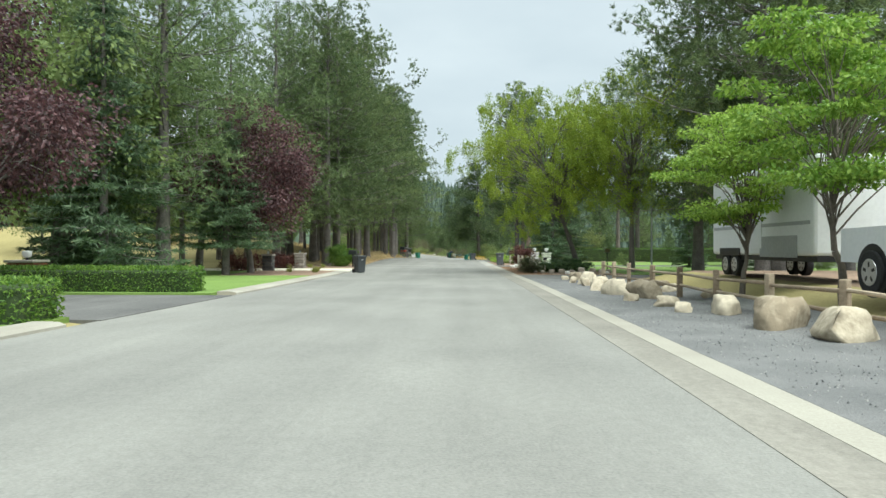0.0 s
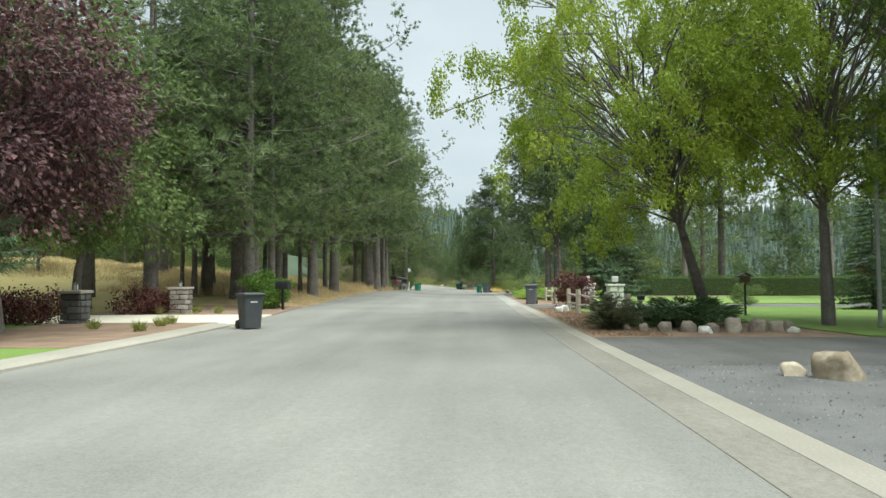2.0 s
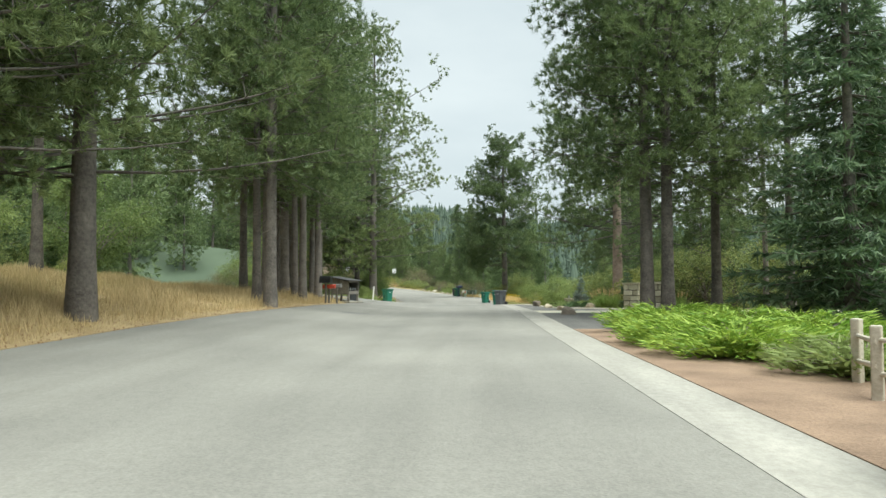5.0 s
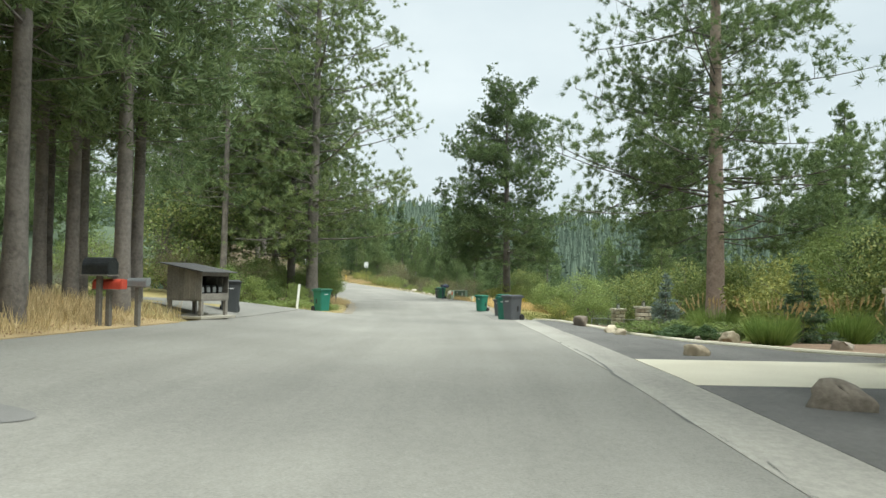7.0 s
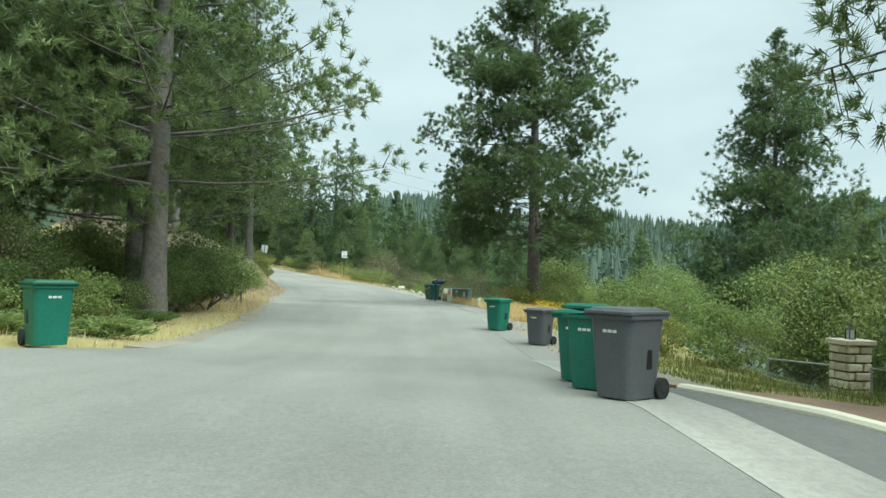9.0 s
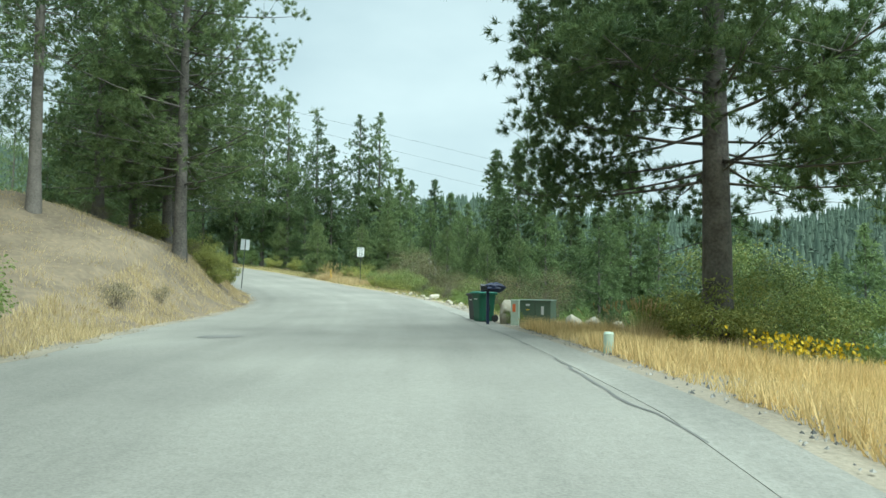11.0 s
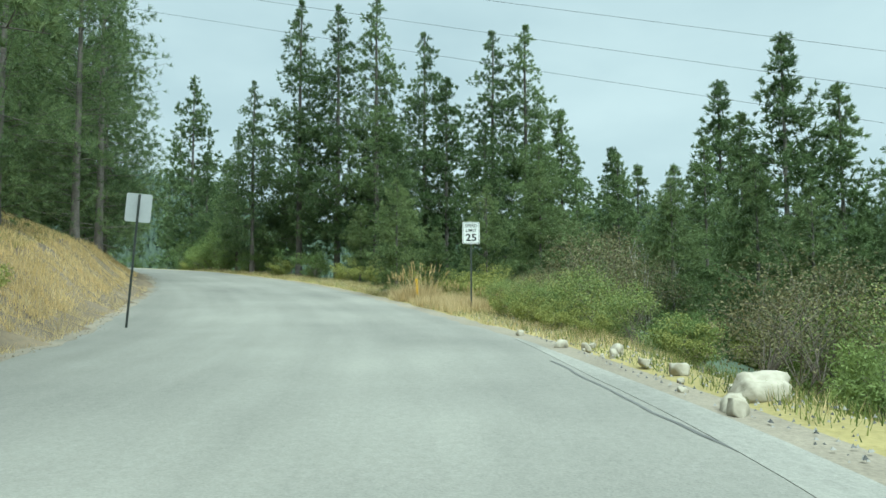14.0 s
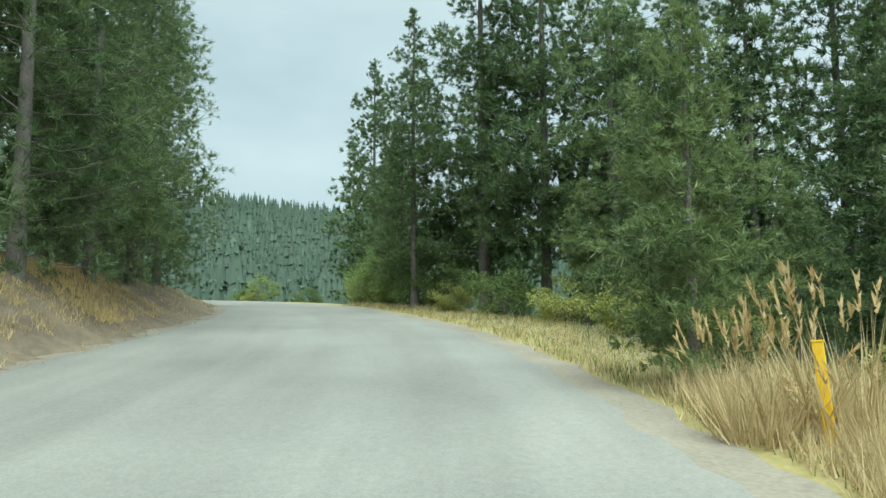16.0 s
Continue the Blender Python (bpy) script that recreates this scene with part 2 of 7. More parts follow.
M["sign_white"] = mat("white_sign_sheet", (0.74, 0.75, 0.74), (0.82, 0.83, 0.82), 2, 25, 0.35, 0)
M["sign_back"] = mat("bare_aluminium_sign_back", (0.42, 0.44, 0.45), (0.55, 0.57, 0.58), 2, 25, 0.45, 0.02, metal=0.3)
M["sign_black"] = mat("black_sign_lettering", (0.01, 0.01, 0.01), (0.02, 0.02, 0.02), 2, 25, 0.5, 0)
M["pillar_white"] = mat("pale_stone_pillar", (0.58, 0.565, 0.53), (0.78, 0.765, 0.73), 2, 20, 0.85, 0.3, rnd=0.3)
M["pillar_grey"] = mat("grey_brown_pillar_block", (0.19, 0.165, 0.14), (0.38, 0.34, 0.30), 2, 18, 0.9, 0.5, rnd=0.5)
M["pillar_dark"] = mat("dark_grey_pillar_block", (0.05, 0.05, 0.05), (0.12, 0.115, 0.11), 2, 18, 0.9, 0.5, rnd=0.4)
M["tan_stone"] = mat("tan_stone_block", (0.46, 0.41, 0.30), (0.74, 0.69, 0.56), 2, 16, 0.9, 0.6, rnd=0.5)
M["mortar"] = mat("mortar", (0.10, 0.085, 0.065), (0.18, 0.155, 0.125), 3, 30, 0.95, 0.4)
M["lamp_glass"] = mat("milky_lamp_glass", (0.68, 0.68, 0.66), (0.8, 0.8, 0.78), 3, 20, 0.25, 0, see=0.3)
M["red_paint"] = mat("faded_red_paint", (0.42, 0.05, 0.03), (0.62, 0.09, 0.05), 3, 20, 0.5, 0.05)
M["orange_label"] = mat("orange_label", (0.75, 0.16, 0.05), (0.85, 0.22, 0.07), 3, 20, 0.5, 0)
M["yellow_paint"] = mat("yellow_marker_plastic", (0.75, 0.45, 0.02), (0.9, 0.58, 0.04), 3, 20, 0.5, 0)
M["util_green"] = mat("olive_green_cabinet_paint", (0.085, 0.13, 0.09), (0.14, 0.19, 0.135), 1.2, 20, 0.45, 0.04)
M["pale_green"] = mat("pale_green_plastic", (0.42, 0.52, 0.42), (0.56, 0.64, 0.54), 2, 20, 0.5, 0.03)
M["tarp"] = mat("dark_blue_tarp", (0.008, 0.014, 0.045), (0.02, 0.032, 0.09), 4, 30, 0.4, 0.3)
M["trailer"] = mat("white_trailer_skin", (0.66, 0.67, 0.67), (0.78, 0.79, 0.79), 0.7, 12, 0.4, 0.03)
M["trailer_grey"] = mat("grey_trailer_panel", (0.30, 0.31, 0.31), (0.42, 0.43, 0.43), 0.7, 12, 0.5, 0.05)
M["tyre"] = mat("tyre_rubber", (0.012, 0.012, 0.012), (0.028, 0.028, 0.028), 3, 30, 0.9, 0.3)
M["alloy"] = mat("alloy_wheel", (0.45, 0.45, 0.46), (0.65, 0.65, 0.66), 3, 20, 0.3, 0, metal=0.8)
M["window"] = mat("dark_window_glass", (0.015, 0.02, 0.022), (0.03, 0.035, 0.04), 1, 10, 0.08, 0)
M["brick"] = mat("red_brown_brick", (0.15, 0.05, 0.035), (0.29, 0.11, 0.075), 3, 20, 0.9, 0.4, rnd=0.5)
M["house_wall"] = mat("brown_stained_siding", (0.10, 0.065, 0.045), (0.19, 0.13, 0.09), 1, 12, 0.85, 0.3)
M["pale_wall"] = mat("pale_stucco", (0.42, 0.41, 0.37), (0.56, 0.55, 0.50), 1, 25, 0.9, 0.3)
M["flower"] = mat("yellow_flower_petals", (0.65, 0.45, 0.01), (0.85, 0.62, 0.03), 4, 20, 0.6, 0, island=0.5, see=0.3)
M["wire"] = mat("dark_wire", (0.02, 0.02, 0.02), (0.04, 0.04, 0.04), 3, 20, 0.6, 0)
M["plume"] = mat("tan_grass_plume", (0.44, 0.32, 0.14), (0.62, 0.48, 0.25), 2, 15, 0.8, 0, island=0.5, see=0.3)

M["gutter_stain"] = mat("stained_gutter", (0.20, 0.185, 0.155), (0.34, 0.315, 0.265), 0.5, 40, 0.88, 0.3)
M["edge_strip"] = mat("worn_edge_strip", (0.29, 0.28, 0.25), (0.43, 0.41, 0.36), 0.4, 40, 0.9, 0.3)
M["bank"] = mat("dry_bank_soil", (0.10, 0.078, 0.055), (0.27, 0.212, 0.14), 0.55, 5, 0.95, 1.0, c3=(0.36, 0.29, 0.16))
M["edge_far"] = mat("pale_asphalt_edge", (0.205, 0.20, 0.18), (0.345, 0.335, 0.30), 0.3, 38, 0.9, 0.5)
M["pale_rock"] = mat("pale_split_rock", (0.27, 0.24, 0.18), (0.54, 0.50, 0.41), 1.8, 7, 0.9, 0.9)
for key in ("edge_strip", "edge_far", "gutter_stain", "asphalt_new"):
    wheel_tracks(M[key], 0.6, 1.15)
M["olive"] = mat("olive_leaves", (0.13, 0.185, 0.055), (0.34, 0.39, 0.13), 0.9, 9, 0.6, 0, island=0.6, see=0.35, c3=(0.38, 0.33, 0.10))
M["tussock_green"] = mat("fresh_grass_blade", (0.16, 0.25, 0.055), (0.32, 0.42, 0.12), 0.6, 20, 0.85, 0, island=0.6, see=0.35)
# ---- plan: a way along the road, s metres from its start and l metres to its right ----
WAY = [(0, -90), (0, -40), (0, 0), (0.15, 6), (0.2, 18), (0.2, 29), (0.05, 41), (-0.2, 55), (-0.45, 69), (-0.55, 80), (-0.5, 91),
       (-0.5, 102.5), (-1.1, 116), (-2.5, 129.7), (-4.25, 141.6), (-6.5, 153.4), (-9.65, 164.9), (-14.4, 175.4), (-17.4, 180.3)]
heading = 34.0
wx, wy = WAY[-1]
for step in range(120):
    wx, wy = wx - 2 * math.sin(radians(heading)), wy + 2 * math.cos(radians(heading))
    heading = min(heading + 1.4, 74.0)
    WAY.append((wx, wy))
way = np.array(WAY, float)
way_s = np.r_[0, np.cumsum(np.hypot(*np.diff(way, axis=0).T))]
way_s -= way_s[2]
fine_s = np.arange(way_s[0], way_s[-1], 0.5)
fine_x, fine_y = np.interp(fine_s, way_s, way[:, 0]), np.interp(fine_s, way_s, way[:, 1])
for smooth_pass in range(3):
    kernel = np.ones(9) / 9
    fine_x[4:-4], fine_y[4:-4] = np.convolve(fine_x, kernel, "valid"), np.convolve(fine_y, kernel, "valid")
fine_tx, fine_ty = np.gradient(fine_x), np.gradient(fine_y)
fine_n = np.hypot(fine_tx, fine_ty)
fine_tx, fine_ty = fine_tx / fine_n, fine_ty / fine_n


def to_sl(x, y):
    """Plan places as (s, l)."""
    x, y = np.atleast_1d(np.asarray(x, float)), np.atleast_1d(np.asarray(y, float))
    s, l = np.empty(len(x)), np.empty(len(x))
    for a in range(0, len(x), 2000):
        xs, ys = x[a : a + 2000, None], y[a : a + 2000, None]
        i = np.argmin((xs - fine_x) ** 2 + (ys - fine_y) ** 2, axis=1)
        dx, dy = xs[:, 0] - fine_x[i], ys[:, 0] - fine_y[i]
        s[a : a + 2000] = fine_s[i] + dx * fine_tx[i] + dy * fine_ty[i]
        l[a : a + 2000] = dx * fine_ty[i] - dy * fine_tx[i]
        far = np.hypot(dx, dy)
        l[a : a + 2000] = np.sign(l[a : a + 2000]) * np.maximum(np.abs(l[a : a + 2000]), far * 0.999)
    return s, l


def to_xy(s, l):
    i = np.clip((np.asarray(s, float) - fine_s[0]) / 0.5, 0, len(fine_s) - 1.001)
    k = np.arange(len(fine_s))
    x, y, tx, ty = (np.interp(i, k, a) for a in (fine_x, fine_y, fine_tx, fine_ty))
    return x + ty * l, y - tx * l


LEFT = ([-90, 0, 46, 52, 60, 75, 90, 100, 113, 116, 126, 136, 146, 160, 170, 177, 183, 190, 197, 205, 213, 225, 400], [-7.4, -7.4, -7.4, -7.9, -8.5, -8.4, -7.5, -7.2, -6.5, -5.3, -5.5, -6.3, -7.6, -7.0, -7.0, -7.3, -7.8, -7.7, -7.2, -6.5, -5.6, -5.2, -5.2])
RIGHT = ([-90, 160, 170, 176, 182, 188, 196, 205, 213, 400], [3.0, 3.0, 2.85, 2.6, 2.2, 1.9, 1.7, 1.4, 1.0, 1.0])


def ramp(v, a, b):
    u = np.clip((v - a) / (b - a), 0, 1)
    return u * u * (3 - 2 * u)


def left_edge(s):
    return np.interp(s, *LEFT) + ragged(s, 0.3)


def ragged(s, k):
    return ramp(s, 118, 126) * (0.07 * np.sin(1.9 * s + k) + 0.05 * np.sin(4.3 * s + 2 * k) + 0.04 * np.sin(9.1 * s))


def right_edge(s):
    return np.interp(s, *RIGHT) + ragged(s, 1.0) * ramp(s, 172, 180)


def road_z(s):
    return np.interp(s, [-90, 0, 41, 69, 91, 97, 103, 110, 115, 119, 124, 131, 138, 147, 154, 160, 170, 180, 186, 195, 205, 220, 240, 400], [0, 0, -0.1, 0, -0.05, -0.14, -0.24, -0.27, -0.55, -0.74, -0.66, -0.3, -0.34, -0.46, -0.4, -0.32, -0.06, 0.35, 0.72, 1.4, 2.2, 3.3, 4.4, 6.0])


def height(x, y, s=None, l=None):
    """The ground's height at places of the plan."""
    x, y = np.atleast_1d(np.asarray(x, float)), np.atleast_1d(np.asarray(y, float))
    if s is None:
        s, l = to_sl(x, y)
    z = road_z(s)
    z = z + 0.36 * ramp(s, 60, 85) * (1 - ramp(s, 118, 132)) * ramp(-l, 2, 8)
    z = z + 0.55 * ramp(l, 6.6, 9.2) * (1 - ramp(s, 30, 36)) * (1 - ramp(l, 30, 60))
    d = np.maximum(left_edge(s) - l, 0)
    field = ramp(s, 55, 75) * (1 - ramp(s, 104, 118))
    z = z + field * 0.45 * ramp(d, 0, 3)
    rise = ramp(s, 58, 78) * (1 - ramp(s, 94, 103)) + ramp(s, 113, 121) * (1 - ramp(s, 126, 140))
    z = z + rise * 0.13 * np.clip(d - 4, 0, 40) * np.exp(-d / 90)
    bank = np.interp(s, [139, 147, 155, 162, 170, 178, 186, 194, 204, 216], [0, 0.5, 1, 0.95, 0.66, 0.6, 0.78, 0.85, 0.6, 0.4])
    z = z + bank * (1.1 * np.clip(d - 0.5, 0, 2.5) + 0.4 * np.clip(d - 3.0, 0, 5) + 0.12 * np.clip(d - 8, 0, 20))
    r = np.maximum(l - 4.6, 0)
    drop = ramp(s, 100, 135)
    z = z - 0.07 * ramp(s, 97, 108) * (1 - ramp(s, 122, 134)) * np.clip(l - 3.4, 0, 6)
    z = z - drop * (0.10 * np.minimum(r, 5) + 0.34 * np.clip(r - 5, 0, 24) - 0.02 * np.clip(r - 60, 0, 100))
    z = z - 0.26 * np.clip(l - 4.3, 0, 5) * ramp(s, 151, 157) * (1 - ramp(s, 174, 184))
    far = np.hypot(x + 10, y - 120)
    bearing = np.arctan2(-(x + 10), y - 120)
    ridge = 47 + 34 * ramp(bearing, 0.25, 0.8) * (1 - ramp(bearing, 1.4, 2.2)) + 7 * np.sin(bearing * 9 + 1) + 5 * np.sin(bearing * 23)
    u = ramp(far, 150, 620)
    z = z * (1 - ramp(far, 150, 400)) + u * ridge
    near = 1 - ramp(far, 100, 300)
    off = (((l > 5) & (s > 113)) | ((l < left_edge(s) - 1) & (s > 60))) * near
    z = z + off * 0.06 * (np.sin(x * 1.3 + 0.7 * np.sin(y * 0.9)) * np.sin(y * 1.1) + 0.5 * np.sin(x * 2.9 + y * 2.3))
    return z


def ground_at(x, y):
    return float(height(x, y)[0])


def at(s, l):
    """The place (x, y, z) on the ground at (s, l)."""
    x, y = to_xy(s, l)
    return float(x), float(y), ground_at(x, y)


# ---- mesh tools ----
def raw_mesh(name, verts, faces, material=None, smooth=False):
    """A mesh of equal-sided faces."""
    verts, faces = np.asarray(verts, np.float32), np.asarray(faces, np.int32)
    me = bpy.data.meshes.new(name)
    me.vertices.add(len(verts))
    me.vertices.foreach_set("co", verts.ravel())
    me.loops.add(faces.size)
    me.loops.foreach_set("vertex_index", faces.ravel())
    me.polygons.add(len(faces))
    me.polygons.foreach_set("loop_start", np.arange(len(faces), dtype=np.int32) * faces.shape[1])
    me.polygons.foreach_set("use_smooth", np.full(len(faces), smooth))
    me.update(calc_edges=True)
    if material:
        me.materials.append(M[material])
    return me


def thing(name, label, category, place, group="", turn=0.0, size=1.0, kind=""):
    """The Empty that carries a thing's parts."""
    ob = new(name)
    ob.matrix_basis = pose(*place, 0, 0, turn) @ Matrix.Diagonal((size, size, size, 1))
    return tagged(ob, label, category, group, kind)


def part(name, mesh, parent, label=""):
    ob = new(name, mesh)
    ob.parent = parent
    return tagged(ob, label)


def whole(name, mesh, label, category="", group="", kind="", place=(0, 0, 0), turn=0.0):
    ob = new(name, mesh)
    ob.matrix_basis = pose(*place, 0, 0, turn)
    return tagged(ob, label, category, group, kind)


def solid(name, make, material, bevel=0.0, smooth=False):
    """A mesh from a bmesh that make() fills, with its edges rounded by bevel."""
    bm = bmesh.new()
    make(bm)
    if bevel:
        bmesh.ops.bevel(bm, geom=[e for e in bm.edges if e.calc_face_angle(0) > 0.5], offset=bevel, segments=2, affect="EDGES", profile=0.5)
    me = bpy.data.meshes.new(name)
    bm.to_mesh(me)
    bm.free()
    me.materials.append(M[material])
    if smooth:
        me.polygons.foreach_set("use_smooth", np.full(len(me.polygons), True))
    return me


def box(bm, centre, size, m=None, taper=1.0):
    got = bmesh.ops.create_cube(bm, size=1)["verts"]
    for v in got:
        k = taper if v.co.z < 0 else 1.0
        v.co = Vector((v.co.x * size[0] * k, v.co.y * size[1] * k, v.co.z * size[2]))
        if m is not None:
            v.co = m @ v.co
        v.co += Vector(centre)
    return got


def rod(bm, a, b, r1, r2=None, sides=10):
    a, b = Vector(a), Vector(b)
    got = bmesh.ops.create_cone(bm, cap_ends=True, segments=sides, radius1=r1, radius2=r1 if r2 is None else r2, depth=(b - a).length)["verts"]
    turn = (b - a).to_track_quat("Z", "Y").to_matrix().to_4x4()
    bmesh.ops.transform(bm, matrix=Matrix.Translation((a + b) / 2) @ turn, verts=got)
    return got


def box_mesh(name, centre, size, material, bevel=0.01, taper=1.0):
    return solid(name, lambda bm: box(bm, centre, size, taper=taper), material, bevel)


def rod_mesh(name, a, b, r1, material, r2=None, sides=10):
    return solid(name, lambda bm: rod(bm, a, b, r1, r2, sides), material, 0, False)


def sheet(name, s0, s1, l0, l1, lift, material, label, step=1.0, across=8, kind="structure"):
    """A strip that follows the ground between two lines beside the road; l0 and l1 are numbers or functions of s."""
    ss = np.linspace(s0, s1, max(2, int((s1 - s0) / step) + 1))
    ss = np.r_[ss[0], ss, ss[-1]]
    a = np.array([l0(v) if callable(l0) else l0 for v in ss])
    b = np.array([l1(v) if callable(l1) else l1 for v in ss])
    f = np.r_[0, np.linspace(0, 1, across + 1), 1]
    across += 2
    S = np.repeat(ss[:, None], across + 1, 1)
    L = a[:, None] + (b - a)[:, None] * f
    x, y = to_xy(S.ravel(), L.ravel())
    z = (height(x, y, S.ravel(), L.ravel()) + lift).reshape(L.shape)
    z[:, [0, -1]] -= 0.12
    z[[0, -1], 1:-1] -= 0.12
    z = z.ravel()
    n = across + 1
    i, j = np.meshgrid(np.arange(len(ss) - 1), np.arange(across), indexing="ij")
    k = (i * n + j).ravel()
    faces = np.stack([k, k + 1, k + n + 1, k + n], 1)
    me = raw_mesh(name, np.stack([x, y, z], 1), faces, material)
    uv = np.stack([L.ravel(), S.ravel()], 1)[faces.ravel()].astype(np.float32)
    me.uv_layers.new(name="along_road").data.foreach_set("uv", uv.ravel())
    return whole(name, me, label, kind=kind)


# ---- ground and road ----
def spread(lo, hi, near_lo, near_hi, step, grow=1.16):
    mid = list(np.arange(near_lo, near_hi + 0.01, step))
    out, d, v = [], step, near_hi
    while v < hi:
        d *= grow
        v += d
        out.append(v)
    back, d, v = [], step, near_lo
    while v > lo:
        d *= grow
        v -= d
        back.append(v)
    return np.array(back[::-1] + mid + out)


gx, gy = spread(-2600, 2600, -70, 60, 1.0), spread(-2600, 2600, -20, 260, 1.0)
X, Y = (a.ravel() for a in np.meshgrid(gx, gy, indexing="ij"))
gs, gl = to_sl(X, Y)
Z = height(X, Y, gs, gl)
under = (gl < right_edge(gs) + 0.4) & (gl > left_edge(gs) - 0.4) & (gs > -80)
Z[under] -= 0.12
gi, gj = np.meshgrid(np.arange(len(gx) - 1), np.arange(len(gy) - 1), indexing="ij")
gk = (gi * len(gy) + gj).ravel()
ground_mesh = raw_mesh("ground", np.stack([X, Y, Z], 1), np.stack([gk, gk + len(gy), gk + len(gy) + 1, gk + 1], 1), "field", True)
ground_mesh.materials.append(M["forest_floor"])
ground_mesh.materials.append(M["bank"])
ground_mesh.materials.append(M["far_hill"])
far_face = (np.hypot(X + 10, Y - 120)[gk] > 130) | ((gl[gk] < -22) & (gs[gk] > 112)) | ((gl[gk] < -48) & (gs[gk] < 50)) | (gl[gk] < -85) | (gl[gk] > 36 + 4 * np.sin(gs[gk] * 0.21) + 3 * np.sin(gs[gk] * 0.53)) | ((gl[gk] > 9) & (gs[gk] > 118)) | ((gl[gk] > 4.6) & (gs[gk] > 152))
bank_face = (gs[gk] > 131) & (gs[gk] < 228) & (gl[gk] < left_edge(gs[gk]) - 0.3) & (gl[gk] > left_edge(gs[gk]) - 14)
ground_mesh.polygons.foreach_set("material_index", np.where(bank_face, 2, np.where(np.hypot(X + 10, Y - 120)[gk] > 230, 3, far_face)).astype(np.int32))
whole("ground", ground_mesh, "dry grassy ground rising to wooded hills", kind="structure")

sheet("road", -85, 330, left_edge, right_edge, 0.012, "asphalt", "pale worn asphalt road", 0.5, 14)
sheet("gutter_pan", -85, 60, 2.05, 2.62, 0.018, "gutter_stain", "brown-stained gutter along the road", 1.0, 2)
sheet("gutter_lip", -85, 60, 2.62, 3.02, 0.022, "concrete", "pale concrete lip of the gutter", 1.0, 2)
sheet("gutter_worn", 60, 118, 2.15, 3.02, 0.018, "edge_strip", "worn grey concrete gutter along the road", 1.0, 3)
# ---- plants ----
def unit(v):
    return v / np.maximum(np.linalg.norm(v, axis=-1, keepdims=True), 1e-9)


def tubes(runs, sides=6):
    """Tapered tubes along runs of (points, radii)."""
    V, F, base = [], [], 0
    ang = np.linspace(0, 2 * np.pi, sides, endpoint=False)
    for pts, rad in runs:
        pts, rad = np.asarray(pts, float), np.asarray(rad, float)
        t = unit(np.gradient(pts, axis=0))
        ref = np.where(np.abs(t[:, 2:3]) > 0.9, np.array([[1.0, 0, 0]]), np.array([[0, 0, 1.0]]))
        u = unit(np.cross(t, ref))
        w = np.cross(t, u)
        ring = pts[:, None] + rad[:, None, None] * (np.cos(ang)[None, :, None] * u[:, None] + np.sin(ang)[None, :, None] * w[:, None])
        n = len(pts)
        V.append(ring.reshape(-1, 3))
        i, j = np.meshgrid(np.arange(n - 1), np.arange(sides), indexing="ij")
        k, k2 = (i * sides + j).ravel(), (i * sides + (j + 1) % sides).ravel()
        F.append(np.stack([k, k2, k2 + sides, k + sides], 1) + base)
        base += n * sides
    return np.concatenate(V), np.concatenate(F)


def blades(pos, way_, length, width, rng):
    """One thin tapering triangle for every place."""
    side = unit(np.cross(way_, rng.normal(size=pos.shape))) * (np.asarray(width) / 2).reshape(-1, 1)
    V = np.stack([pos - side, pos + side, pos + way_ * np.asarray(length).reshape(-1, 1)], 1).reshape(-1, 3)
    return V, np.arange(len(V)).reshape(-1, 3)


def leaves(pos, way_, length, width, rng):
    """One lens-shaped leaf, folded along its middle, for every place."""
    side = unit(np.cross(way_, rng.normal(size=pos.shape)))
    up = np.cross(side, way_)
    L, W = np.asarray(length).reshape(-1, 1), np.asarray(width).reshape(-1, 1)
    mid = pos + way_ * L * 0.45
    V = np.stack([pos, mid - side * W / 2 + up * W * 0.15, pos + way_ * L, mid + side * W / 2 + up * W * 0.15], 1).reshape(-1, 3)
    return V, np.arange(len(V)).reshape(-1, 4)


def tufts(centres, outward, per, length, width, rng, spread_=0.9, scale=1.0):
    """Bursts of needles round the ends of twigs; scale: the size of each burst."""
    n = len(centres)
    scale = np.repeat(np.ones(n) * scale, per)
    d = unit(np.repeat(outward, per, 0) + rng.normal(size=(n * per, 3)) * spread_)
    p = np.repeat(centres, per, 0) + rng.normal(size=(n * per, 3)) * length * 0.12
    size = scale * length * rng.uniform(0.65, 1.25, n * per) * np.repeat(rng.uniform(0.75, 1.25, n), per)
    return blades(p, d, size, scale * width * rng.uniform(0.7, 1.3, n * per), rng)


